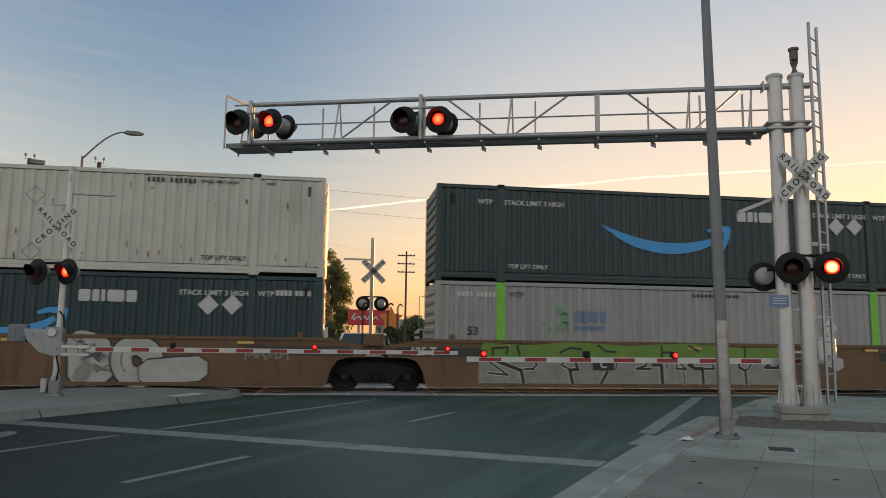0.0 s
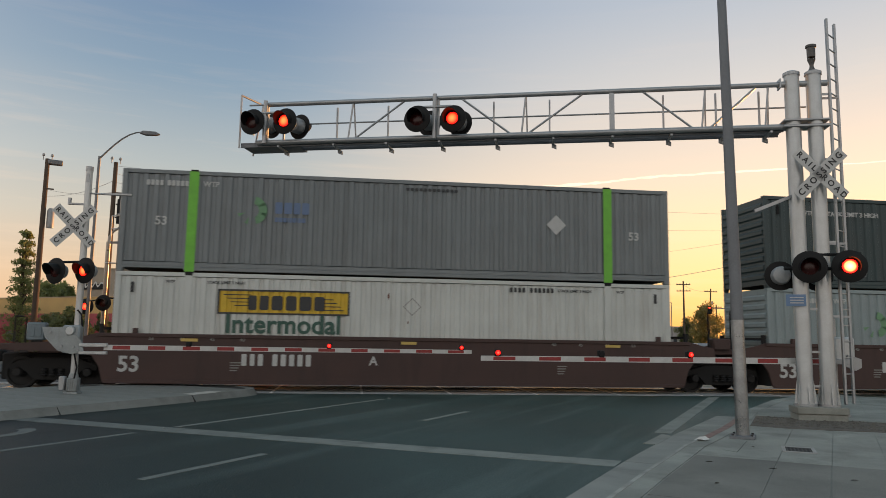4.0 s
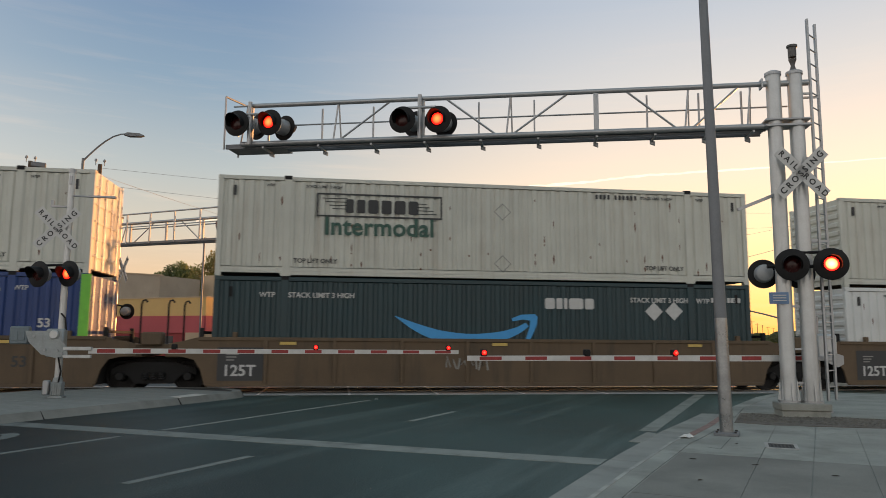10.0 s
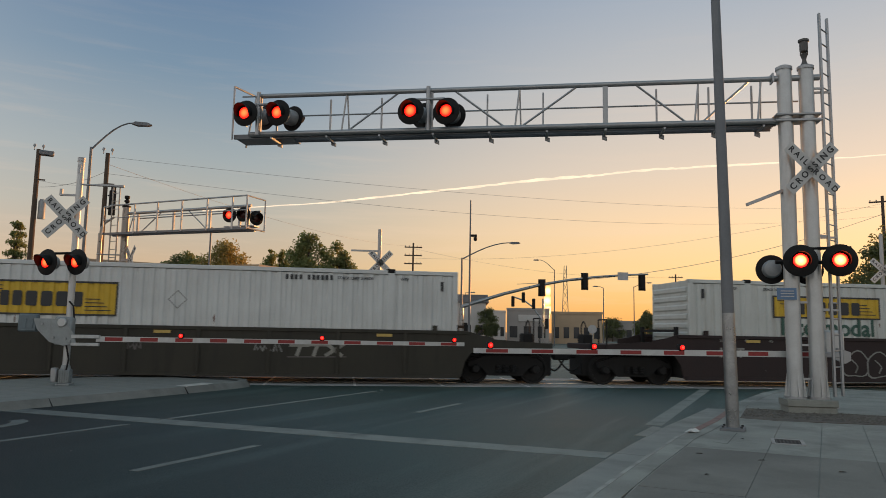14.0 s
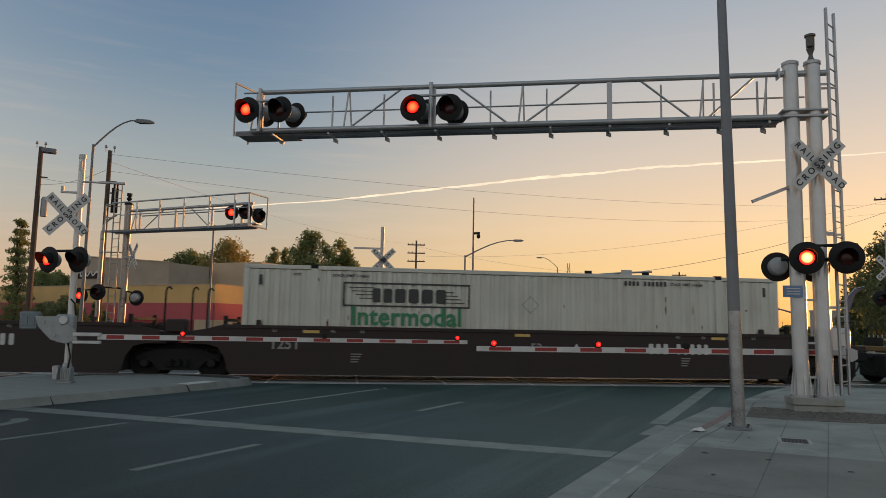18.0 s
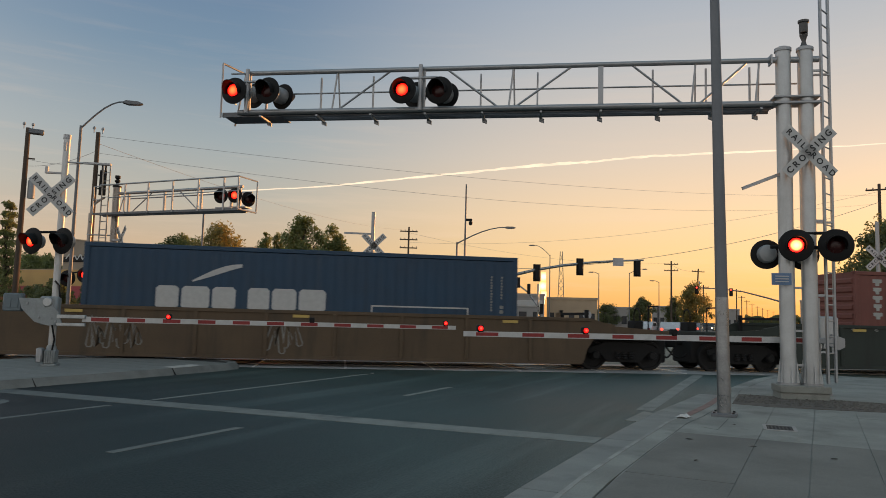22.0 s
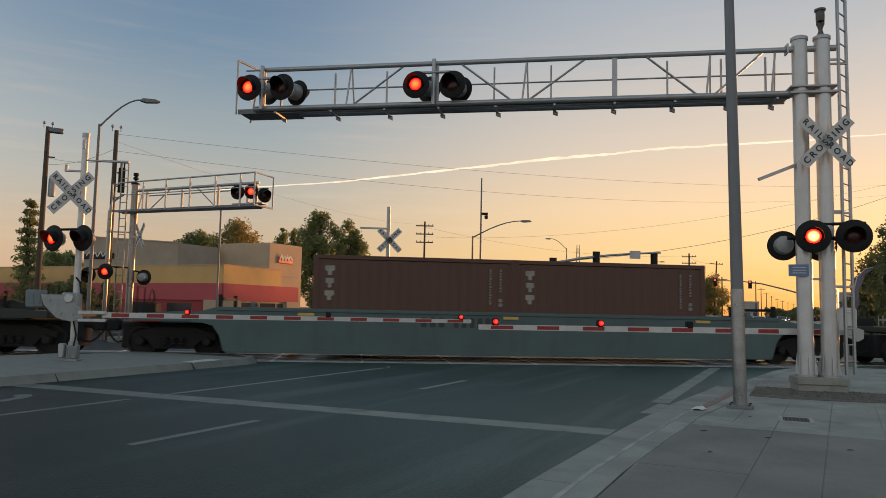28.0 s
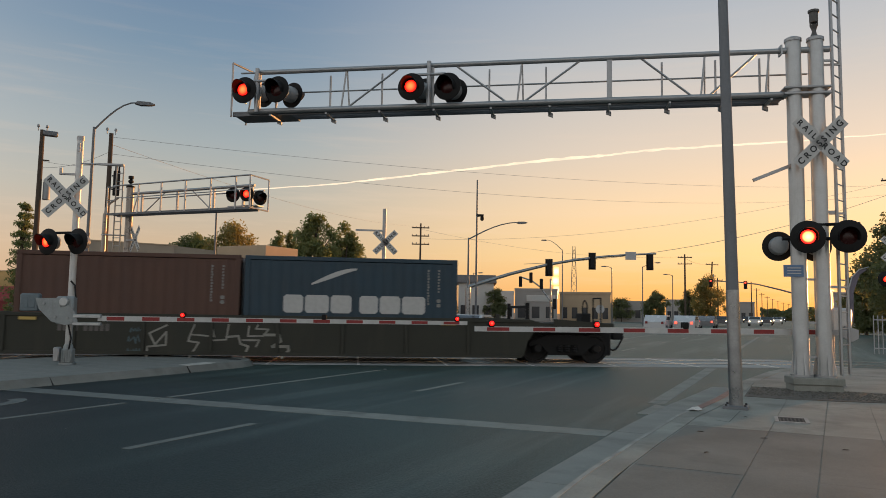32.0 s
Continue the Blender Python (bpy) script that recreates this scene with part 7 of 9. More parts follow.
# street lamp pole on the pavement
pole = thing("street_lamp", "tall tapered galvanised street lamp pole on the pavement", "street lamp", pose(-0.752, 11.37, 0.150, 0, -0.75, 0))
part("base_plate", Geo().box(-0.17, 0.17, -0.17, 0.17, 0.0, 0.05, 0.008), M_POLE, pole)
for k in range(4):
    a = radians(45 + 90 * k)
    part("bolt", Geo().tube((0.18 * math.cos(a), 0.18 * math.sin(a), 0.03), (0.18 * math.cos(a), 0.18 * math.sin(a), 0.07), 0.018, 8), M_IRON, pole)
part("sleeve", Geo().tube((0, 0, 0.03), (0, 0, 1.72), 0.096, 22, 0.093), M_POLELOW, pole, "bright galvanised lower sleeve")
part("shaft", Geo().tube((0, 0, 1.72), (0, 0, 9.6), 0.089, 22, 0.056), M_POLE, pole, "dull grey steel shaft")
part("arm", Geo().path([(0, 0, 9.4), (-0.4, -0.1, 9.9), (-1.2, -0.2, 10.15), (-2.4, -0.3, 10.2)], 0.045, 8), M_POLE, pole)
part("lamp_head", Geo().box(-3.05, -2.3, -0.45, -0.15, 10.12, 10.26, 0.04), M_POLE, pole)


# ---- beyond the track ----
M_WOODPOLE = mat("pole_wood", (0.085, 0.062, 0.045), 0.9, 0.0, 0.3, 3, 0.4, 30)
M_BARK = mat("bark", (0.09, 0.068, 0.05), 0.95, 0.0, 0.35, 4, 0.6, 25)
M_LEAF = leaf("leaves", (0.18, 0.205, 0.095))
M_LEAFDRY = leaf("leaves_turning", (0.24, 0.205, 0.085))
M_LEAFDARK = leaf("leaves_dark", (0.14, 0.158, 0.085))
M_STUCCOTAN = mat("stucco_tan", (0.44, 0.33, 0.22), 0.9, 0.0, 0.12, 0.7, 0.3, 30)
# Darker copy of the tan stucco: the side tower's shade is in the colour.
M_STUCCOSHADE = mat("stucco_tan_shaded", (0.33, 0.275, 0.21), 0.9, 0.0, 0.14, 0.6, 0.3, 30, stain=(0.24, 0.20, 0.16), stain_amount=0.5)
M_STUCCOYEL = mat("stucco_yellow", (0.56, 0.365, 0.145), 0.9, 0.0, 0.1, 0.7, 0.3, 30)
M_STUCCORED = mat("stucco_red", (0.43, 0.088, 0.095), 0.9, 0.0, 0.12, 0.7, 0.3, 30)
# Grey raised to stand in for haze on the far buildings.
M_STUCCOGREY = mat("stucco_grey", (0.34, 0.32, 0.30), 0.9, 0.0, 0.12, 0.5, 0.3, 30)
M_STUCCOPALE = mat("stucco_pale", (0.55, 0.53, 0.50), 0.9, 0.0, 0.12, 0.5, 0.3, 30)
M_ROOF = mat("roof_tiles", (0.13, 0.10, 0.085), 0.9, 0.0, 0.25, 2, 0.3, 20)
M_GLASS = mat("window_glass", (0.03, 0.035, 0.04), 0.08, 0.0, 0.1, 2)
M_SIGNRED = mat("sign_red", (0.50, 0.030, 0.035), 0.45, 0.0, 0.08, 3)
M_STAR = mat("sign_orange", (0.62, 0.20, 0.03), 0.5, 0.0, 0.08, 3)
M_CARWHITE = mat("car_white", (0.55, 0.55, 0.55), 0.25, 0.0, 0.06, 2)
M_CARDARK = mat("car_dark", (0.04, 0.042, 0.05), 0.25, 0.0, 0.1, 2)
M_CARGREY = mat("car_grey", (0.17, 0.17, 0.175), 0.25, 0.0, 0.1, 2)
M_TYRE = mat("tyre", (0.02, 0.02, 0.02), 0.85, 0.0, 0.2, 6)
M_HEADLIT = glow("headlight_glow", (1.0, 0.82, 0.55), (1.0, 0.72, 0.42), 6.0, 0.12)
M_TAILLIT = glow("tail_light_glow", (1.0, 0.10, 0.05), (1.0, 0.05, 0.03), 3.0, 0.12)
M_SIGNALRED = glow("signal_red_glow", (1.0, 0.10, 0.05), (1.0, 0.04, 0.02), 4.0, 0.15)
M_GLINT = glow("sun_glint_glow", (1.0, 0.80, 0.46), (1.0, 0.36, 0.08), 2.1, 0.85)
M_CABLE = mat("cable", (0.26, 0.26, 0.265), 0.8, 0.0, 0.1, 2)


def bearing(turn, dist, z=0.0):
    """A place by its bearing from the road's direction (degrees, right positive) and its distance from where the camera stands."""
    a = radians(turn)
    return Vector((math.sin(a) * dist, math.cos(a) * dist, z))


def bearing_pose(turn, dist, z=0.0, extra=0.0):
    p = bearing(turn, dist, z)
    return pose(p.x, p.y, p.z, 0, 0, -turn + extra)


def tree(turn, dist, height, width, leafm, seed, label, conifer=False, base=0.25, density=1.0, dome=1.0):
    """A tapered trunk with limbs and a crown of small leaves in uneven clumps."""
    rnd = random.Random(seed)
    ob = thing("tree", label, "tree", bearing_pose(turn, dist, -0.05), "trees beyond the track")
    trunk = Geo()
    trunk.path([(0, 0, 0), (rnd.uniform(-0.1, 0.1), rnd.uniform(-0.1, 0.1), height * 0.35), (rnd.uniform(-0.2, 0.2), rnd.uniform(-0.2, 0.2), height * 0.8)], height * 0.022, 9, height * 0.008)
    clumps = []
    n = int(85 * density) if not conifer else 120
    # a few leaders give the crown its uneven outline
    leads = [(rnd.uniform(0, 6.28), rnd.uniform(0.82, 1.06)) for _ in range(5)]
    for k in range(n):
        if conifer:
            # whorls of drooping boughs, shorter towards the tip
            tier = k // 10
            h = base + (1 - base) * (tier + 0.5) / (n // 10)
            reach = width / 2 * (1.06 - (h - base) / (1 - base)) ** 0.7
            bough = k % 5
            a = tier * 1.1 + bough * 1.257 + rnd.uniform(-0.25, 0.25)
            r = reach * (0.35 if k % 10 < 5 else rnd.uniform(0.6, 1.05))
            clumps.append((Vector((math.cos(a) * r, math.sin(a) * r, h * height + 0.10 * r + rnd.uniform(-0.12, 0.12))), 0.15 + 0.24 * reach / width))
        else:
            u = rnd.random() ** 0.9
            prof = math.sin(math.pi * min(1.0, 0.20 + 0.76 * u)) ** 0.75
            la_, lh = leads[k % 5]
            a = la_ + rnd.gauss(0, 0.75)
            r = width / 2 * prof * math.sqrt(rnd.uniform(0.02, 1.0)) * 0.92
            h = base + (1 - base) * (0.04 + 0.90 * u) * lh
            clumps.append((Vector((math.cos(a) * r, math.sin(a) * r, h * height)), width * rnd.uniform(0.06, 0.125)))
    for p, _ in clumps[::5]:
        trunk.path([(0, 0, max(height * 0.15, p.z * 0.72)), (p.x * 0.5, p.y * 0.5, p.z * 0.86), tuple(p)], height * 0.007, 5, height * 0.002)
    part("trunk", trunk, M_BARK, ob, "brown tapered trunk and limbs")
    crown = Geo()
    size = max(0.10, min(0.17, width * 0.036))
    for p, r in clumps:
        for _ in range(62 if conifer else 125):
            d = Vector((rnd.gauss(0, 0.62), rnd.gauss(0, 0.62), rnd.gauss(0, 0.55)))
            d = d * (r * min(1.0, 1.25 / max(0.01, d.length)))
            q = p + d
            a, b = Vector((rnd.gauss(0, 1), rnd.gauss(0, 1), rnd.gauss(0, 1))).normalized(), Vector((rnd.gauss(0, 1), rnd.gauss(0, 1), rnd.gauss(0, 1))).normalized()
            s = size * rnd.uniform(0.55, 1.25)
            crown.add([q - a * s, q - b * s * 0.55, q + a * s, q + b * s * 0.55], [(0, 1, 2, 3)])
    me = crown.mesh("crown", leafm, False)
    part("crown", me, None, ob, "uneven leafy crown")
    return ob


# trees, by bearing, distance, height, width
tree(-45.9, 84, 9.4, 6.2, M_LEAFDARK, 1, "dark green tree behind the restaurant")
tree(-44.5, 84, 10.2, 6.6, M_LEAF, 2, "green tree behind the restaurant")
tree(-42.5, 80, 11.2, 7.4, M_LEAFDRY, 3, "broad tree turning yellow behind the restaurant")
tree(-39.0, 86, 11.0, 3.2, M_LEAF, 4, "slender green tree behind the restaurant")
tree(-38.0, 88, 11.2, 2.6, M_LEAF, 5, "slender green tree behind the restaurant")
tree(-36.0, 74, 11.6, 5.6, M_LEAF, 6, "tall full green tree beside the restaurant", base=0.12, density=1.5)
tree(-33.6, 76, 10.8, 5.0, M_LEAF, 7, "tall full green tree beside the red sign", base=0.08, density=1.5)
tree(-34.9, 70, 4.6, 4.4, M_LEAFDARK, 8, "low dark bush at the foot of the trees", base=0.05)
tree(-56.30, 54, 8.25, 2.3, M_LEAF, 9, "tall green conifer with separate boughs by the lot", conifer=True, base=0.10)
tree(-55.0, 78, 6.6, 5.6, M_LEAF, 10, "green round tree behind the restaurant", base=0.1)
tree(-53.7, 80, 6.4, 4.6, M_LEAF, 11, "green round tree behind the restaurant", base=0.1)
tree(-53.3, 46, 3.0, 3.2, M_LEAFDARK, 12, "dark low tree before the yellow band", base=0.05)
tree(-54.6, 47, 2.7, 2.4, M_LEAFDARK, 25, "dark shrub before the yellow band", base=0.02)
tree(-51.2, 40, 2.5, 1.5, M_LEAFDARK, 26, "narrow dark shrub by the signal", base=0.02, density=0.6)
tree(-27.0, 92, 5.0, 4.6, M_LEAFDARK, 13, "small dark tree along the far street", base=0.1)
tree(-29.0, 94, 4.4, 3.4, M_LEAFDARK, 14, "small dark shrub along the far street", base=0.1)
tree(-25.6, 90, 4.6, 3.0, M_LEAFDARK, 15, "small dark shrub along the far street", base=0.1)
tree(-21.7, 96, 4.9, 3.4, M_LEAFDARK, 16, "small round street tree", base=0.2)
tree(-9.3, 135, 5.8, 5.4, M_LEAFDARK, 17, "dark round tree far along the road", base=0.1)
tree(-5.4, 120, 8.0, 6.2, M_LEAFDRY, 18, "ragged tree lit from behind far along the road", base=0.15)
tree(-6.9, 140, 6.0, 5.0, M_LEAFDARK, 19, "dark tree far along the road", base=0.1)
tree(7.2, 62, 9.2, 7.6, M_LEAFDARK, 20, "large dark drooping tree beyond the crossing", base=0.18, density=1.6)
tree(8.4, 58, 8.6, 7.0, M_LEAFDARK, 21, "large dark tree beyond the crossing", base=0.12, density=1.4)
tree(4.6, 75, 5.6, 5.0, M_LEAFDARK, 22, "dark bushes beyond the crossing", base=0.05)
tree(-11.9, 150, 5.0, 6.0, M_LEAFDARK, 23, "dark tree on the skyline", base=0.1)

# woods along the far end of the road, added to keep low sun off the ground
sun_screen_woods = Geo()
rw = random.Random(77)
for _ in range(17000):
    turn = rw.uniform(-2.0, 32.0)
    # Past 5 degrees, mostly out of view, the trees rise to block the sun.
    top = 4.6 + 0.6 * math.sin(turn * 2.1) + 0.5 * math.sin(turn * 5.3 + 1.0) + (5.5 if turn > 5.0 else 0.0)
    q = bearing(turn, 335 + rw.uniform(-6, 6), top * (1 - rw.random() ** 2 * 0.98))
    s = rw.uniform(0.35, 0.8)
    a, b = Vector((rw.gauss(0, 1), rw.gauss(0, 0.4), rw.gauss(0, 1))).normalized(), Vector((rw.gauss(0, 1), rw.gauss(0, 0.4), rw.gauss(0, 1))).normalized()
    sun_screen_woods.add([q - a * s, q - b * s, q + a * s, q + b * s], [(0, 1, 2, 3)])
tagged(new("sun_screen_woods", sun_screen_woods.mesh("sun_screen_woods", M_LEAFDARK, False)), "line of trees at the far end of the road, blocking the low sun", "trees", kind="stuff")

# ---- restaurant with red and yellow bands ----
CORNER, RIGHT_END, LEFT_END = Vector((-37.65, 40.1, 0)), Vector((-37.65, 48.9, 0)), Vector((-70.0, 40.1, 0))
rest = thing("restaurant", "stucco restaurant with red and yellow bands and tan towers", "restaurant", pose(CORNER.x, CORNER.y, 0))
ra = (RIGHT_END - CORNER).normalized()
la = (LEFT_END - CORNER).normalized()


def wall_run(name, start, way, d0, d1, z0, z1, material, label="", out=0.0, thick=0.35):
    """A straight wall part along a direction, seen from the track."""
    nrm = Vector((way.y, -way.x, 0))
    if nrm.dot(-Vector(start) - CORNER) < 0:
        nrm = -nrm
    a, b = Vector(start) + way * d0 + nrm * out, Vector(start) + way * d1 + nrm * out
    g = Geo().prism([(a.x, a.y, z0), (b.x, b.y, z0), (b.x - nrm.x * thick, b.y - nrm.y * thick, z0), (a.x - nrm.x * thick, a.y - nrm.y * thick, z0)], (0, 0, z1 - z0))
    return part(name, g, material, rest, label)


LR, LL = (RIGHT_END - CORNER).length, (LEFT_END - CORNER).length
Z0 = Vector((0, 0, 0))
M_STUCCODARK = mat("stucco_dark_red", (0.30, 0.050, 0.050), 0.9, 0.0, 0.14, 0.7, 0.3, 30)
for way, length, low in ((ra, LR, M_STUCCOTAN), (la, LL, M_STUCCODARK)):
    wall_run("wall", Z0, way, 0.4, length, 0.0, 1.83, low, "stucco base wall")
    wall_run("wall_band", Z0, way, 0, length, 1.83, 3.09, M_STUCCORED, "dark red stucco band", 0.10, 0.45)
    wall_run("wall_band", Z0, way, 0, length if way is la else length - 2.2, 3.09, 4.42, M_STUCCOYEL, "yellow ochre stucco band", 0.02)
    wall_run("coping", Z0, way, 0, length if way is la else length - 2.2, 4.42, 4.50, M_STUCCOTAN, "", 0.06, 0.45)
part("roof", Geo().prism([(0, 0, 3.9), (0, LR, 3.9), (-LL, LR, 3.9), (-LL, 0, 3.9)], (0, 0, 0.12)), M_STUCCOGREY, rest)
wall_run("wall", Z0, ra, LR - 2.2, LR, 3.09, 4.30, M_STUCCOTAN, "tan stucco wall beside the entrance", -0.04)
for d0, d1 in ((1.9, 3.9), (4.0, 6.0), (6.1, 7.0)):
    win = wall_run("window", Z0, ra, d0, d1, 0.1, 1.70, M_GLASS, "glass shop window below the red band", 0.03)
    for q in (d0, d1 - 0.06):
        wall_run("window_frame", Z0, ra, q, q + 0.06, 0.1, 1.70, M_STUCCOTAN, "", 0.07, 0.05)
for d0, d1 in ((3.0, 5.5), (7.0, 9.5), (16.0, 19.0), (21.0, 24.0)):
    wall_run("window", Z0, la, d0, d1, 0.7, 1.6, M_GLASS, "dark glass window", 0.02)
wall_run("pier", Z0, ra, 0.0, 1.8, 0.0, 1.86, M_STUCCOTAN, "tan stucco corner pier", 0.22, 0.5)
wall_run("pier", Z0, la, 0.0, 1.6, 0.0, 1.86, M_STUCCOTAN, "tan stucco corner pier", 0.22, 0.5)
wall_run("pier", Z0, ra, LR - 1.6, LR, 0.0, 1.86, M_STUCCOTAN, "tan stucco pier", 0.22, 0.5)
# entrance tower and side tower
part("tower", Geo().box(-5.3, -0.12, 5.2, 9.4, 3.0, 6.58, 0.03).box(-5.3, -0.12, 8.9, 9.4, 0.0, 3.0), M_STUCCOTAN, rest, "tan stucco entrance tower")
# The side tower's top is sloped to fit the camera's view.
part("tower", Geo().prism([(-15.4, 0.12, 3.9), (-4.75, 0.12, 3.9), (-4.75, 0.12, 6.17), (-15.4, 0.12, 6.95)], (0, 4.2, 0)), M_STUCCOSHADE, rest, "tan stucco side tower, shade in its colour, top sloped to fit the view")
part("coping", Geo().prism([(-15.45, 0.06, 6.95), (-4.70, 0.06, 6.17), (-4.70, 0.06, 6.25), (-15.45, 0.06, 7.03)], (0, 0.40, 0)), M_STUCCOTAN, rest)
for name, at, w, h in (("wall_sign", pose(-0.06, 7.15, 5.42, 0, 0, 90), 0.95, 0.42), ("wall_sign", pose(-13.5, 0.06, 5.40), 1.75, 0.34)):
    sg = part(name, Geo().box(-w, w, -0.05, 0.05, -h, h * 0.3, 0.04), M_SIGNRED if w < 1 else M_BLACK, rest, "small wall sign with white script-like strokes", at)
    line = smooth_line([(-0.80 * w, -0.05), (-0.55 * w, 0.30), (-0.50 * w, -0.16), (-0.22 * w, 0.16), (-0.05 * w, -0.14), (0.16 * w, 0.24), (0.32 * w, -0.12), (0.55 * w, 0.18), (0.82 * w, -0.08)])
    part("sign_stroke", ribbon(line, 0.15 if w < 1 else 0.12, -0.075), M_SIGN, sg, "white script-like stroke")

# the red sign on its post, with a star
rs = thing("roadside_panel", "red roadside sign board with an orange star", "sign", bearing_pose(-30.5, 56))
for x in (-0.9, 0.9):
    part("post", Geo().tube((x, 0, 0), (x, 0, 2.7), 0.10, 12), M_STUCCOGREY, rs)
part("board", Geo().box(-1.75, 1.35, -0.15, 0.15, 2.55, 3.75, 0.05), M_SIGNRED, rs, "red sign board")
part("board_stroke", ribbon(smooth_line([(-1.45, 3.05), (-1.2, 3.45), (-1.32, 2.98), (-0.9, 3.2), (-0.7, 2.98), (-0.45, 3.25), (-0.25, 2.98), (0.0, 3.42), (0.15, 3.0), (0.4, 3.2), (0.55, 3.0)]), 0.10, -0.17), M_SIGN, rs, "white script-like stroke")
star = []
for k in range(10):
    a = radians(90 + 36 * k)
    r = 1.0 if k % 2 == 0 else 0.52
    star.append((1.55 + r * math.cos(a), -0.22, 3.05 + r * math.sin(a)))
part("star", Geo().prism(star, (0, 0.12, 0)), M_STAR, rs, "orange star")


def building(turn0, turn1, dist, height, wallm, label, roofm=None, windows=4, band=None, pitched=0.0):
    """A low building along the far street."""
    a, b = bearing(turn0, dist), bearing(turn1, dist)
    L = (b - a).length
    ob = thing("building", label, "building", pose(a.x, a.y, 0, 0, 0, math.degrees(math.atan2(b.y - a.y, b.x - a.x))), "buildings along the far street")
    part("wall", Geo().box(0, L, 0, 0.3, 0, height).box(0, L, 9.7, 10, 0, height).box(0, 0.3, 0.3, 9.7, 0, height).box(L - 0.3, L, 0.3, 9.7, 0, height), wallm, ob)
    if pitched:
        part("roof", Geo().prism([(-0.4, -0.4, height), (-0.4, 5, height + pitched), (-0.4, 10.4, height)], (L + 0.8, 0, 0)), roofm or M_ROOF, ob)
    else:
        part("roof", Geo().box(0.3, L - 0.3, 0.3, 9.7, height - 0.4, height - 0.25), roofm or M_STUCCOGREY, ob)
        part("parapet", Geo().box(-0.08, L + 0.08, -0.1, 0.0, height - 0.3, height + 0.05), band or wallm, ob)
    for k in range(windows):
        x0 = L * (k + 0.2) / windows
        win = part("window", Geo().box(x0, x0 + L * 0.55 / windows, -0.03, 0.0, 0.8, min(height - 0.9, 2.4)), M_GLASS, ob, "dark window")
        x1, zt = x0 + L * 0.55 / windows, min(height - 0.9, 2.4)
        part("window_sill", Geo().box(x0 - 0.06, x1 + 0.06, -0.07, -0.03, 0.72, 0.80), wallm, win)
        part("window_frame", Geo().box(x0 - 0.06, x1 + 0.06, -0.06, -0.03, zt, zt + 0.08), wallm, win)
    return ob


building(-24.6, -21.8, 96, 5.4, M_STUCCOPALE, "pale small house with a hipped roof", windows=3, pitched=1.3)
bt = building(-20.1, -16.8, 102, 4.9, M_STUCCOGREY, "taupe flat-roofed eatery with a pale band", windows=3)
part("sign_band", Geo().box(1.6, 5.6, -0.10, -0.03, 3.1, 4.0, 0.02), M_STUCCOPALE, bt, "pale sign band with bars")
bars(bt, 2.4, 3.55, (0.3,) * 8, 0.4, M_SIGN, 0.06, -0.13)
building(-16.6, -12.7, 106, 4.6, M_STUCCOTAN, "long tan flat-roofed shop", windows=5)
building(-21.7, -20.2, 125, 5.2, M_STUCCOPALE, "pale block far along the street", windows=3)
building(-30.0, -25.0, 130, 5.0, M_STUCCOGREY, "long grey block beyond the trees", windows=6)
building(-12.4, -9.6, 150, 4.2, M_STUCCOGREY, "low dark building on the skyline", windows=4)
building(-8.6, -6.6, 170, 5.0, M_STUCCOGREY, "low dark building on the skyline", windows=4)
building(-3.9, -2.4, 190, 5.0, M_STUCCOGREY, "low dark building along the road", windows=3)
building(1.6, 5.5, 130, 5.5, M_STUCCOGREY, "low dark building beyond the far trees", windows=4)
building(-64, -58, 62, 4.2, M_STUCCOTAN, "tan wing of a roadside shop", windows=4)


# ---- far side signals and poles ----
fg = thing("cantilever_signal", "far silver cantilever with red lamps, platform and ladder", "railroad signal", pose(-23.0, 19.5, -0.04, 0, 0, 3.6))
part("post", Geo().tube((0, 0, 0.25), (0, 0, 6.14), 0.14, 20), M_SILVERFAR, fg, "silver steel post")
part("post_cap", Geo().lathe([(0.165, 6.12), (0.165, 6.18), (0.05, 6.22), (0.05, 6.30), (0.10, 6.34), (0.10, 6.40), (0.045, 6.44), (0.10, 6.48), (0.10, 6.58), (0.0, 6.60)], 14), M_BLACK, fg, "black bell on the post")
part("footing", Geo().box(-0.5, 0.5, -0.5, 0.5, 0, 0.25, 0.03), M_CONCRETE, fg)
FB, FL, FY = 5.03, 6.12, -0.62
fa = part("arm", Geo().tube((0.1, 0, 5.88), (5.85, 0, 5.92), 0.055, 12), M_SILVER, fg, "silver truss tube")
part("chord", Geo().tube((0.1, 0, 5.06), (6.05, 0, 5.02), 0.055, 12), M_SILVER, fa)
part("chord", Geo().tube((0.1, 0.5, 5.76), (5.9, 0.5, 5.80), 0.025, 8), M_SILVER, fa)
for x in (0.62, 2.35, 4.05, 5.75):
    part("strut", Geo().box(x - 0.04, x + 0.04, -0.03, 0.03, 5.06, 5.89), M_SILVER, fa)
for xa, za, xb, zb in ((0.75, 5.10, 1.75, 5.86), (3.05, 5.86, 3.95, 5.10), (0.18, 5.1, 0.40, 5.84)):
    part("brace", Geo().tube((xa, 0, za), (xb, 0, zb), 0.022, 8), M_SILVER, fa)
fd = part("walkway", Geo().box(-0.50, FL, FY, FY + 0.05, FB - 0.05, FB + 0.03).box(-0.50, FL, FY + 0.50, FY + 0.55, FB - 0.05, FB + 0.03), M_POLE, fg, "grey steel walkway")
for k in range(5):
    part("deck_bar", Geo().box(-0.45, FL, FY + 0.10 + k * 0.08, FY + 0.13 + k * 0.08, FB - 0.03, FB), M_POLE, fd)
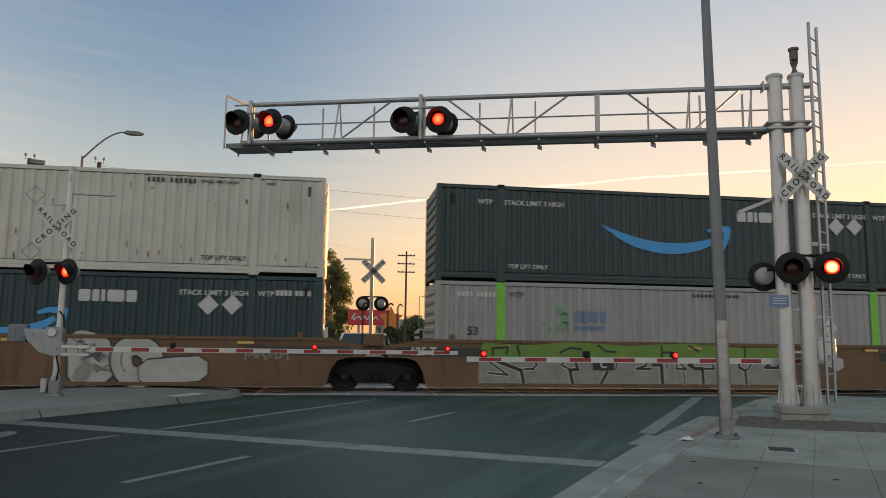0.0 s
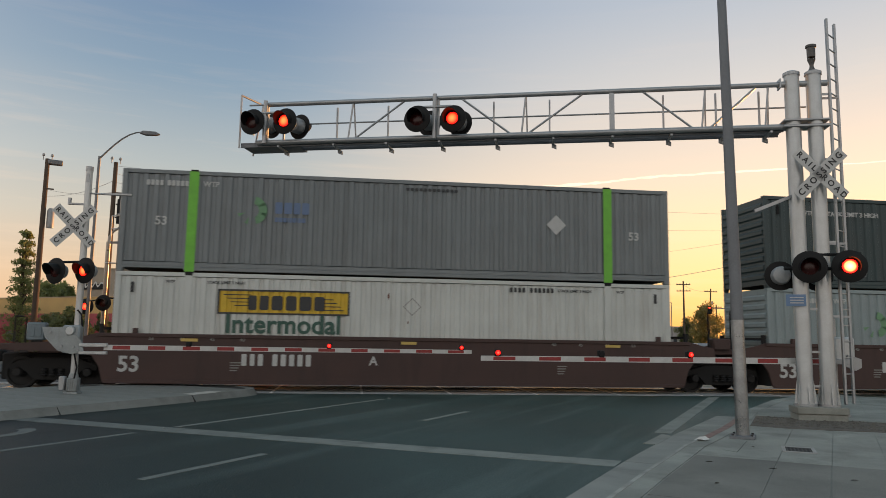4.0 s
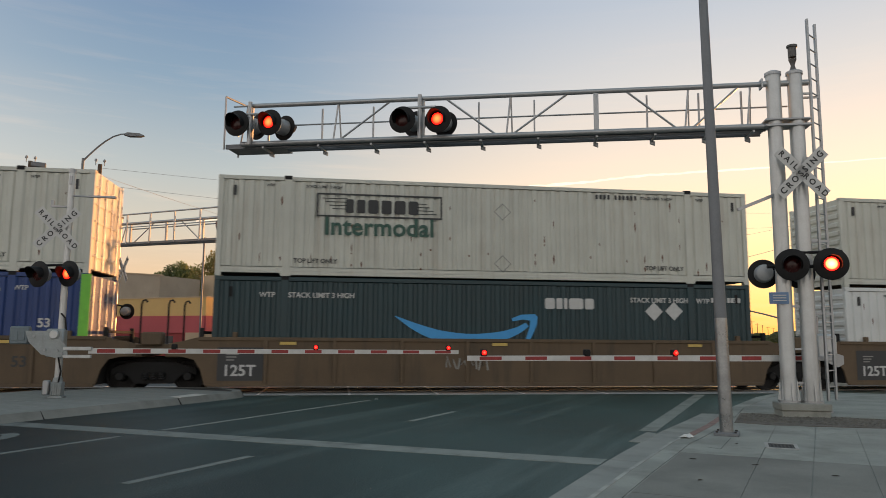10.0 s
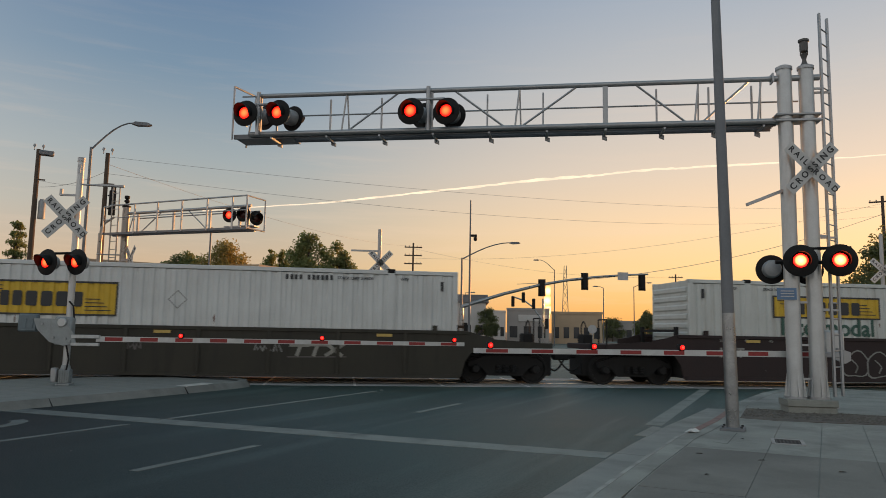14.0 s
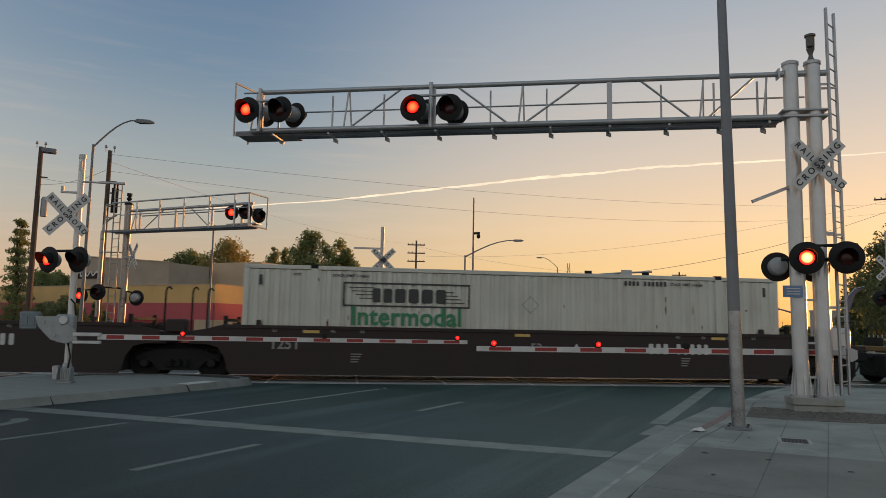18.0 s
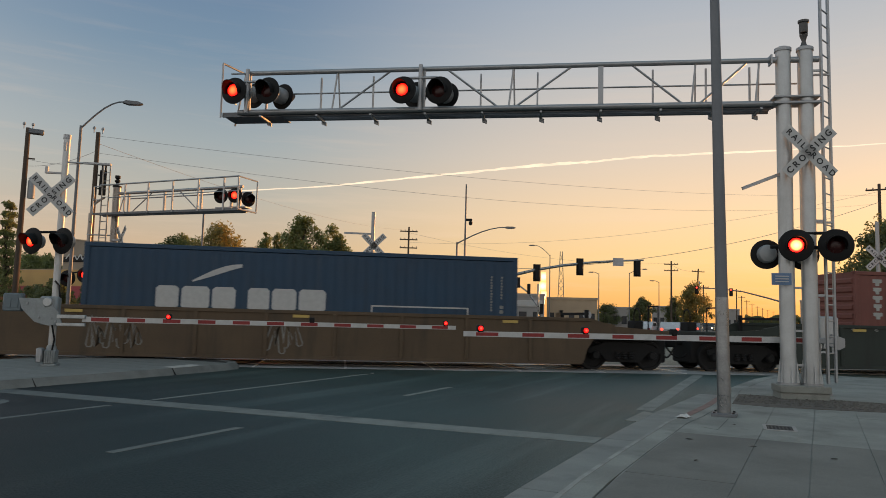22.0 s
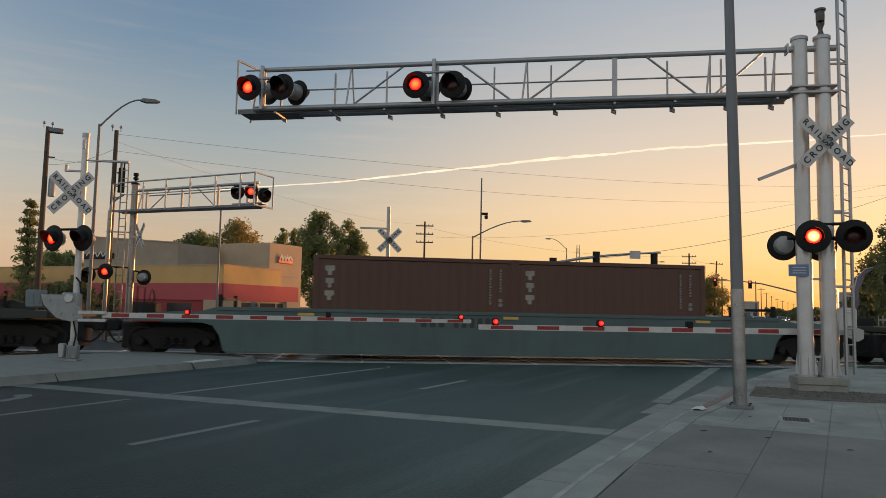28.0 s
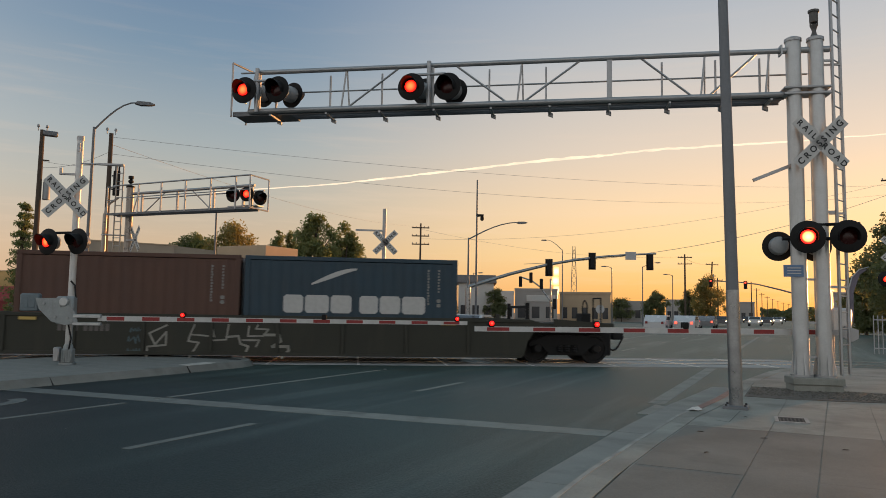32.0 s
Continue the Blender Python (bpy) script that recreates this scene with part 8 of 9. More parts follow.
for x in (1.05, 2.15, 3.28, 4.42, 5.52):
    part("rail_post", Geo().box(x - 0.028, x + 0.028, FY - 0.03, FY + 0.01, FB - 0.03, 6.13), M_SILVER, fd)
part("top_rail", Geo().tube((-0.20, FY, 6.10), (FL, FY, 6.17), 0.03, 10), M_SILVER, fd)
part("mid_rail", Geo().tube((0.25, FY, 5.62), (FL, FY, 5.66), 0.018, 8), M_SILVER, fd)
part("end_frame", Geo().tube((FL, FY, FB), (FL, FY, 6.17), 0.03, 8).tube((FL, 0.45, FB), (FL, 0.45, 6.17), 0.026, 8).tube((FL, FY, 6.17), (FL, 0.45, 6.17), 0.026, 8).tube((FL, FY, FB), (FL, 0.45, FB), 0.03, 8), M_SILVER, fd)
part("end_frame", Geo().tube((-0.50, FY, FB), (-0.50, FY, 6.06), 0.026, 8).tube((-0.50, FY, 6.06), (-0.14, FY, 6.06), 0.026, 8).tube((-0.50, FY, 5.55), (-0.14, FY, 5.55), 0.02, 8), M_SILVER, fd)
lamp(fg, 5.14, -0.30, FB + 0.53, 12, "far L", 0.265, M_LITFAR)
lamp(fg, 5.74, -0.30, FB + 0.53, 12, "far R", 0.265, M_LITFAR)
lamp(fg, 5.80, 0.40, FB + 0.50, 64, "", 0.27)
part("lamp_bracket", Geo().box(4.70, 5.95, -0.03, 0.40, FB + 0.14, FB + 0.18).box(5.46, 5.54, -0.20, -0.12, FB - 0.02, FB + 0.70), M_SILVER, fg)
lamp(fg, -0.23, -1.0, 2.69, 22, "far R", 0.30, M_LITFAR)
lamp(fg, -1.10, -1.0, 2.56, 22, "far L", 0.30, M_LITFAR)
lamp(fg, 0.39, 0.30, 2.53, 196, "", 0.30)
part("lamp_bar", Geo().tube((-1.15, -0.85, 2.75), (-0.15, -0.85, 2.88), 0.03, 8).tube((-0.15, -0.85, 2.88), (0.0, 0.0, 2.88), 0.03, 8).tube((0, 0, 2.8), (0.39, 0.1, 2.72), 0.03, 8), M_BLACK, fg)
crossbuck(fg, 0.60, -0.25, 4.09, -24)
part("sign_bracket", Geo().box(0.10, 0.62, -0.20, -0.16, 4.02, 4.10), M_SILVER, fg)
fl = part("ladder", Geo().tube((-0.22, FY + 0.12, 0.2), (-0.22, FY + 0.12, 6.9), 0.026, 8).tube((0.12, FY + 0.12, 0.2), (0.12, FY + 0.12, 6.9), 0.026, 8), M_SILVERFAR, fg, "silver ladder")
frung = Geo().tube((-0.22, FY + 0.12, 0), (0.12, FY + 0.12, 0), 0.014, 6).mesh("rung", M_SILVER)
for k in range(21):
    part("rung", frung, None, fl, at=pose(0, 0, 0.4 + k * 0.31))
part("ladder_bracket", Geo().tube((-0.92, -0.42, 4.27), (0.0, -0.10, 4.25), 0.025, 8), M_SILVER, fg)

fm = thing("crossing_signal", "far silver mast with railroad crossing sign and lamps facing away", "railroad signal", pose(-14.80, 25.0, -0.04, 0, 0, TRACK_TURN))
part("mast", Geo().tube((0, 0, 0), (0, 0, 5.65), 0.075, 14), M_SILVER, fm)
part("base", Geo().box(-0.35, 0.35, -0.35, 0.35, 0, 0.35, 0.03), M_CONCRETE, fm)
part("cross_arm", Geo().box(-1.15, 0.0, -0.04, 0.04, 4.72, 4.79), M_SILVER, fm)
crossbuck(fm, 0.05, -0.12, 4.28)
lamp(fm, -0.32, 0.22, 2.98, 172, "", 0.30)
lamp(fm, 0.42, 0.22, 2.98, 172, "", 0.30)
part("lamp_bar", Geo().tube((-0.35, 0.05, 3.25), (0.45, 0.05, 3.25), 0.03, 8), M_BLACK, fm)
part("mechanism", Geo().box(-0.25, 0.55, -0.35, 0.15, 0.8, 1.55, 0.04), M_SILVERWHITE, fm, "silver gate mechanism box")

fr = thing("crossing_signal", "far silver mast beyond the crossing with red lamps", "railroad signal", pose(3.65, 32.8, -0.04, 0, 0, 14))
part("mast", Geo().tube((0, 0, 0), (0, 0, 5.7), 0.075, 14), M_SILVER, fr)
part("base", Geo().box(-0.3, 0.3, -0.3, 0.3, 0, 0.35, 0.03), M_CONCRETE, fr)
crossbuck(fr, 0.0, -0.14, 4.25)
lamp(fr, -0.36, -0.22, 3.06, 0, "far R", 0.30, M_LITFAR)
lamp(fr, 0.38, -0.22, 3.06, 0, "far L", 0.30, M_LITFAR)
part("lamp_bar", Geo().tube((-0.45, -0.05, 3.32), (0.4, -0.05, 3.32), 0.03, 8), M_BLACK, fr)
flag = thing("feather_flag", "faded dark feather banner on a bent pole by the far fence", "banner flag", pose(2.35, 31.8, -0.04, 0, 0, 14))
part("pole", Geo().path([(-0.35, 0, 0), (-0.35, 0, 2.6), (-0.22, 0, 3.1), (0.05, 0, 3.4), (0.4, 0, 3.5)], 0.035, 10, 0.015), M_SILVER, flag)
part("banner", Geo().prism([(-0.33, 0, 1.3), (-0.20, 0, 1.4), (-0.18, 0, 2.5), (0.06, 0, 3.20), (0.36, 0, 3.42), (0.05, 0, 3.38), (-0.20, 0, 3.08), (-0.33, 0, 2.6)], (0, 0.01, 0)), mat("banner_cloth", (0.16, 0.14, 0.17), 0.9, 0.0, 0.3, 2), flag, "faded dark cloth banner")
fence = thing("iron_fence", "pale iron picket fence beyond the track", "fence", pose(3.0, 34.0, -0.04, 0, 0, 10))
for k in range(26):
    part("picket", cached(("picket",), lambda: Geo().box(-0.015, 0.015, -0.015, 0.015, 0.1, 1.65), M_SIGNBACK), None, fence, at=pose(k * 0.16, 0, 0))
for z in (0.3, 1.45):
    part("fence_rail", Geo().box(0, 4.1, -0.02, 0.02, z, z + 0.05), M_SIGNBACK, fence)


def street_light(name_label, p, height, reach, rise, turn, r=0.09):
    ob = thing("street_lamp", name_label, "street lamp", pose(p.x, p.y, -0.04, 0, 0, turn), "street lamps beyond the track")
    part("pole", Geo().tube((0, 0, 0), (0, 0, height), r, 12, r * 0.65), M_POLE, ob)
    pts = [(reach * k / 6, 0, height - 0.1 + rise * math.sin(0.5 * math.pi * k / 6)) for k in range(7)]
    part("arm", Geo().path(pts, r * 0.5, 8, r * 0.35), M_POLE, ob)
    sg = 1 if reach > 0 else -1
    zh = height + rise - 0.12
    part("lamp_head", Geo().prism([(reach - sg * 0.12, -0.11, zh - 0.03), (reach + sg * 0.10, -0.11, zh - 0.09), (reach + sg * 0.50, -0.11, zh - 0.06), (reach + sg * 0.62, -0.11, zh - 0.01), (reach + sg * 0.45, -0.11, zh + 0.06), (reach, -0.11, zh + 0.06)], (0, 0.22, 0)), M_POLE, ob, "flat dark lamp head")
    return ob


street_light("galvanised street lamp with a curved arm beyond the track", Vector((-23.85, 18.4, 0)), 8.35, 1.5, 1.2, 42, 0.078)
street_light("galvanised street lamp with a curved arm by the crossroads", Vector((-19.4, 43.9, 0)), 6.5, 3.3, 1.15, 20)
street_light("slim street lamp far down the road", bearing(-16.4, 85), 9.0, -2.0, 1.3, 0, 0.08)
street_light("slim street lamp far down the road", bearing(-10.3, 100), 8.0, 1.8, 0.6, 0, 0.08)
street_light("slim street lamp far down the road", bearing(-12.6, 96), 7.6, -0.8, 0.3, 0, 0.08)
street_light("slim street lamp far down the road", bearing(-8.1, 115), 7.6, -0.8, 0.3, 0, 0.08)
street_light("slim street lamp far down the road", bearing(-26.6, 85), 6.6, 0.8, 0.1, 0, 0.07)
street_light("slim street lamp far down the road", bearing(-23.4, 100), 7.0, 0.8, 0.1, 0, 0.07)
street_light("slim street lamp far down the road", bearing(-5.4, 140), 8.0, -1.0, 0.4, 0, 0.08)
thin = thing("thin_mast", "thin dark mast standing in the lot", "mast", pose(-27.6, 29.0, -0.05))
part("pole", Geo().tube((0, 0, 0), (0, 0, 6.85), 0.055, 10, 0.05).box(-0.16, 0.10, -0.05, 0.05, 6.80, 6.88), M_POLE, thin)
part("base", Geo().box(-0.18, 0.18, -0.18, 0.18, 0, 0.2, 0.02), M_CONCRETE, thin)
mast = thing("camera_mast", "tall thin dark mast with a small camera", "mast", bearing_pose(-23.2, 48))
part("pole", Geo().tube((0, 0, 0), (0, 0, 10.4), 0.09, 12, 0.05), M_POLE, mast)
part("camera_box", Geo().box(0.05, 0.45, -0.1, 0.1, 7.9, 8.05).lathe([(0.0, 7.6), (0.12, 7.66), (0.13, 7.85), (0.0, 7.9)], 12, "z", (0.35, 0, 0)), M_BLACK, mast, "small black camera dome")


def utility_pole(turn, dist, height, arms, label, boxes=0, lamp_arm=False, r=0.14, lean=0.0, riser=0.0):
    ob = thing("utility_pole", label, "utility pole", bearing_pose(turn, dist, -0.05) @ pose(0, 0, 0, 0, lean, 0), "utility poles")
    part("pole", Geo().tube((0, 0, 0), (0, 0, height), r, 12, r * 0.7), M_WOODPOLE, ob, "dark wooden pole")
    for k in range(arms):
        z = height - 0.5 - 0.95 * k
        a = part("crossarm", Geo().box(-1.0, 1.0, -0.07, 0.07, z - 0.06, z + 0.06), M_WOODPOLE, ob)
        for x in (-0.9, -0.45, 0.45, 0.9):
            part("insulator", Geo().lathe([(0.02, z + 0.06), (0.05, z + 0.10), (0.04, z + 0.20), (0.0, z + 0.22)], 8, "z", (x, 0, 0)), M_HOUSING, a)
    if riser:
        part("equipment_box", Geo().box(0.16, 0.42, -0.16, 0.14, height - 2.55, height - 1.55, 0.02).tube((0.10, 0, height - 1.75), (0.20, 0, height - 1.75), 0.03, 8).tube((0.10, 0, height - 2.3), (0.20, 0, height - 2.3), 0.03, 8).tube((0.25, 0, height - 1.56), (0.25, 0, height - 1.30), 0.035, 8).tube((0.37, 0, height - 1.56), (0.37, 0, height - 1.32), 0.035, 8), M_BLACK, ob, "black equipment box with bushings")
        part("riser_pipe", Geo().tube((-0.06, -0.20, 0), (-0.06, -0.20, riser), 0.085, 14).path([(-0.06, -0.20, riser), (-0.05, -0.19, riser + 0.2), (0.10, -0.16, riser + 0.45), (0.40, -0.14, riser + 0.70)], 0.045, 8), M_SILVERFAR, ob, "shiny galvanised riser pipe")
    for k in range(boxes):
        part("transformer", Geo().lathe([(0.0, 0.0), (0.14, 0.02), (0.14, 0.75), (0.08, 0.85), (0.0, 0.86)], 14, "z", (0.28 if k % 2 == 0 else -0.28, 0.0, height - 2.95 - 0.9 * (k // 2))), M_POLE if k % 2 else M_HOUSING, ob, "grey transformer can")
    if lamp_arm:
        part("lamp_head", Geo().box(0.0, 0.58, -0.12, 0.12, height - 0.24, height - 0.02, 0.04), M_POLE, ob, "grey box lamp head")
    if arms == 0:
        for k in range(3):
            part("insulator", Geo().lathe([(0.015, height - 0.05), (0.02, height + 0.10), (0.06, height + 0.12), (0.05, height + 0.20), (0.0, height + 0.24)], 8, "z", (0.16 * k - 0.16, 0, -0.35 * (k % 2))), M_HOUSING, ob)
        part("bracket", Geo().box(-0.05, 0.32, -0.03, 0.03, height - 1.30, height - 1.25), M_WOODPOLE, ob)
    return ob


utility_pole(-55.6, 34, 8.85, 0, "dark wooden pole with a box lamp and transformer", 1, True, 0.13)
utility_pole(-51.2, 32, 8.6, 0, "dark wooden pole with a black equipment box and riser pipe", 0, False, 0.12, riser=5.25)
utility_pole(-27.7, 82, 11.6, 3, "wooden utility pole with three crossarms", 0)
utility_pole(-7.2, 112, 10.6, 2, "wooden utility pole far along the road", 0, r=0.16)
utility_pole(-5.5, 128, 10.6, 1, "leaning wooden utility pole far along the road", 1, r=0.16, lean=3)
utility_pole(-4.9, 150, 9.0, 1, "wooden utility pole far along the road", 0, r=0.16)
utility_pole(6.6, 70, 13.6, 1, "wooden utility pole beyond the crossing", 0, r=0.17)
for k in range(8):
    utility_pole(-2.6 + 0.35 * k, 190 + 45 * k, 10.0, 1, "wooden utility pole receding along the road", 0, r=0.16)

# steel lattice mast far off
lat = thing("lattice_mast", "thin steel lattice mast on the skyline", "mast", bearing_pose(-15.5, 205))
for sx, sy in ((-1, -1), (1, -1), (1, 1), (-1, 1)):
    part("leg", Geo().tube((sx * 1.1, sy * 1.1, 0), (sx * 0.3, sy * 0.3, 20.5), 0.09, 6), M_POLE, lat)
for k in range(9):
    z0, z1 = k * 2.2, (k + 1) * 2.2
    r0, r1 = 1.1 - 0.8 * z0 / 20.5, 1.1 - 0.8 * z1 / 20.5
    part("lacing", Geo().tube((-r0, -r0, z0), (r1, -r1, z1), 0.05, 5).tube((r0, -r0, z0), (-r1, -r1, z1), 0.05, 5), M_POLE, lat)


# ---- traffic signals at the crossroads ----
def signal_head(parent, x, y, z, back=True, lit=False):
    shell = Geo().box(-0.16, 0.16, -0.12, 0.12, -0.50, 0.50, 0.03)
    if back:
        shell.box(-0.25, 0.25, 0.10, 0.12, -0.58, 0.58)
    h = part("signal_head", shell, M_BLACK, parent, "black traffic signal head", pose(x, y, z))
    for k in range(3):
        part("visor", Geo().tube((0, 0.12, 0.34 - 0.34 * k), (0, 0.38, 0.34 - 0.34 * k), 0.13, 12, caps=False), M_BLACK, h)
    if lit:
        part("red_light", Geo().lathe([(0.0, -0.15), (0.12, -0.12)], 14, "y", (0, 0, 0.34)), M_SIGNALRED, h, "glowing red light")
    return h


A0 = Vector((-19.4, 43.9, 0))
sm = thing("traffic_signal", "galvanised mast arm with traffic signals seen from behind", "traffic signal", pose(A0.x, A0.y, 0, 0, 0, 30))
arm_pts = [(0.0, 0.0, 3.15), (1.4, 0, 3.62), (2.9, 0, 4.10), (5.4, 0, 4.76), (7.4, 0, 5.14), (9.2, 0, 5.38), (11.1, 0, 5.56), (12.9, 0, 5.66)]
part("mast_arm", Geo().path(arm_pts, 0.13, 12, 0.06), M_POLELOW, sm, "curved galvanised mast arm")
part("pole", Geo().tube((0.0, 0, 0), (0.0, 0, 3.1), 0.17, 14), M_POLELOW, sm)
for x, z in ((5.48, 4.56), (8.45, 5.06), (12.46, 5.10)):
    signal_head(sm, x, -0.1, z)
part("street_sign", Geo().box(10.72, 11.46, -0.12, -0.09, 5.20, 5.74), M_SIGNBACK, sm, "grey back of a street sign")
sm2 = thing("traffic_signal", "far mast arm with red traffic signals", "traffic signal", bearing_pose(0.9, 112))
part("pole", Geo().tube((0, 0, 0), (0, 0, 5.0), 0.15, 12), M_POLE, sm2)
part("mast_arm", Geo().path([(0, 0, 4.4), (-3, 0, 5.3), (-6, 0, 6.1), (-9, 0, 6.5), (-12.5, 0, 6.6)], 0.12, 10, 0.06), M_POLE, sm2)
for x, z in ((-7.6, 6.0), (-12.3, 6.3)):
    signal_head(sm2, x, -0.15, z, lit=True)
sm3 = thing("traffic_signal", "signal pole with several dark heads at the crossroads", "traffic signal", bearing_pose(-17.3, 70))
part("pole", Geo().tube((0, 0, 0), (0, 0, 4.8), 0.10, 12), M_POLELOW, sm3)
part("mast_arm", Geo().path([(0, 0, 2.6), (-1.0, 0, 4.0), (-1.8, 0, 4.6), (-3.0, 0, 5.0)], 0.07, 8), M_POLELOW, sm3)
for x, z in ((-2.9, 4.5), (-1.9, 4.9), (-0.9, 4.3), (0.35, 2.4)):
    signal_head(sm3, x, -0.1, z, back=False)
# Glowing panels stand in for a tall glint of the low sun.
py = thing("roadside_panel", "tall narrow sun glint drawn as glowing panels on a post", "sign", bearing_pose(-16.9, 118))
part("post", Geo().tube((0, 0, 0), (0, 0, 4.2), 0.12, 10), M_POLE, py)
for px, pz, pw, ph in ((0.05, 8.3, 0.40, 0.78), (-0.05, 6.75, 0.52, 0.74), (0.08, 5.25, 0.46, 0.70), (0.0, 4.15, 0.30, 0.36)):
    part("panel", Geo().box(-pw, pw, -0.1, 0.1, -ph, ph, 0.05), M_GLINT, py, "glowing orange panel in place of a sun glint", pose(px, 0, pz))
for turn, dist, z in ((-26.6, 40, 1.75), (-13.5, 62, 1.9)):
    rd = thing("road_sign", "round back of a small road sign", "road sign", bearing_pose(turn, dist))
    part("post", Geo().tube((0, 0, 0), (0, 0, z), 0.03, 8), M_SIGNBACK, rd)
    part("plate", Geo().lathe([(0.0, -0.01), (0.37, -0.01), (0.37, 0.01), (0.0, 0.01)], 20, "y", (0, 0, z)), M_SIGNBACK, rd, "grey round sign plate")
pd = thing("road_sign", "narrow white sign on a post by the lot", "road sign", bearing_pose(-34.1, 46))
part("post", Geo().tube((0, 0, 0), (0, 0, 2.2), 0.03, 8), M_SIGNBACK, pd)
part("plate", Geo().box(-0.2, 0.2, -0.01, 0.01, 1.2, 2.2), M_SIGN, pd)

# ---- cables ----
cables = ((-55.6, 34, 7.5, -51.2, 32, 7.3, 0.15), (-55.6, 34, 7.2, -51.2, 32, 7.8, 0.2), (-51.2, 32, 8.4, 7.0, 72, 12.9, 0.9), (-51.2, 32, 7.7, 7.0, 72, 12.2, 1.4), (-51.2, 32, 8.1, -27.7, 82, 11.2, 0.8), (-27.7, 82, 10.9, -7.2, 112, 10.2, 1.2), (-27.7, 82, 9.8, 6.6, 70, 12.9, 1.6), (-19.4, 55, 5.2, 6.6, 70, 12.0, 1.2), (-7.2, 112, 10.0, -5.5, 128, 10.2, 0.4))
for k, (t0, d0, z0, t1, d1, z1, sag) in enumerate(cables):
    a, b = bearing(t0, d0, z0), bearing(t1, d1, z1)
    pts = [a.lerp(b, i / 18) - Vector((0, 0, sag * 4 * (i / 18) * (1 - i / 18))) for i in range(19)]
    tagged(new("overhead_cable", Geo().path(pts, 0.008 if k < 5 else 0.012 if k < 7 else 0.022, 4).mesh("overhead_cable", M_CABLE)), "thin dark overhead cable strung between poles", "cable", "overhead cables")


# ---- vehicles waiting beyond ----
def car(p, turn, paintm, label, tall=1.75, length=4.8, lights=False, tails=False):
    ob = thing("car", label, "car", pose(p.x, p.y, -0.02, 0, 0, turn), "vehicles beyond the track")
    w, h = 0.92, tall
    g = Geo()
    prof = [(-length / 2, 0.45), (-length / 2 + 0.05, 0.95), (-length / 2 + 1.1, 1.05), (-length / 2 + 1.75, h), (length / 2 - 0.9, h), (length / 2 - 0.15, 1.0), (length / 2, 0.9), (length / 2, 0.4)]
    g.prism([(-w, x, z) for x, z in prof], (2 * w, 0, 0))
    body = part("body", g, paintm, ob)
    part("windscreen", Geo().prism([(-w + 0.1, -length / 2 + 1.12, 1.10), (w - 0.1, -length / 2 + 1.12, 1.10), (w - 0.2, -length / 2 + 1.66, h - 0.06), (-w + 0.2, -length / 2 + 1.66, h - 0.06)], (0, -0.03, 0.02)), M_GLASS, ob, "dark glass windscreen")
    part("side_window", Geo().prism([(-w - 0.01, -length / 2 + 1.6, 1.1), (-w - 0.01, length / 2 - 0.6, 1.1), (-w - 0.01, length / 2 - 0.95, h - 0.12), (-w - 0.01, -length / 2 + 1.95, h - 0.12)], (0.02, 0, 0)), M_GLASS, ob)
    part("side_window", Geo().prism([(w - 0.01, -length / 2 + 1.6, 1.1), (w - 0.01, length / 2 - 0.6, 1.1), (w - 0.01, length / 2 - 0.95, h - 0.12), (w - 0.01, -length / 2 + 1.95, h - 0.12)], (0.02, 0, 0)), M_GLASS, ob)
    tyre = Geo().lathe([(0.0, -0.11), (0.30, -0.11), (0.33, -0.06), (0.33, 0.06), (0.30, 0.11), (0.0, 0.11)], 18, "x").mesh("wheel", M_TYRE)
    for sx in (-w + 0.08, w - 0.08):
        for sy in (-length / 2 + 0.9, length / 2 - 0.9):
            part("wheel", tyre, None, ob, at=pose(sx, sy, 0.33))
    for sx in (-0.68, 0.68):
        part("headlight", Geo().lathe([(0.0, -0.02), (0.10, 0.0)], 12, "y"), M_HEADLIT if lights else M_SIGNBACK, ob, "glowing headlight" if lights else "", pose(sx, -length / 2 - 0.01, 0.78))
        part("tail_light", Geo().box(-0.10, 0.10, 0.0, 0.03, -0.1, 0.1), M_TAILLIT if tails else M_GATERED, ob, "glowing red tail light" if tails else "", pose(sx, length / 2, 0.85))
    return ob


car(bearing(-31.2, 41), 8, M_CARWHITE, "white off-road car waiting beyond the track", 1.85, 4.9, lights=True)
car(bearing(-23.6, 44), 8, M_CARWHITE, "white low car waiting beyond the track", 1.35, 4.6)
car(bearing(-35.0, 52), 60, M_CARDARK, "dark car at the restaurant with lit tail lights", 1.5, 4.6, tails=True)
for k, (turn, dist, m, li, ta) in enumerate(((-9.15, 68, M_CARWHITE, False, False), (-7.1, 70, M_CARWHITE, False, True), (-5.65, 88, M_CARGREY, False, True), (-4.6, 112, M_CARDARK, True, False), (-2.4, 125, M_CARWHITE, True, False), (-1.6, 140, M_CARDARK, True, False), (-0.9, 165, M_CARWHITE, True, False), (-2.9, 185, M_CARDARK, True, False), (-1.9, 210, M_CARDARK, True, False), (-0.6, 240, M_CARDARK, True, False))):
    car(bearing(turn, dist), 0 if li else 180, m, "distant car with glowing headlights" if li else "distant car with glowing tail lights" if ta else "white car waiting beyond the crossing", 1.5, 4.5, li, not li and ta)

# ---- vapour trail, far up in the evening sky ----
M_TRAIL = bpy.data.materials.new("vapour_trail")
M_TRAIL.use_nodes = True
tn = M_TRAIL.node_tree
tb = tn.nodes["Principled BSDF"]
tb.inputs["Base Color"].default_value = (0, 0, 0, 1)
tb.inputs["Roughness"].default_value = 1.0
# Emission stands in for the low sunlight on the trail.
tb.inputs["Emission Color"].default_value = (1.0, 0.80, 0.58, 1)
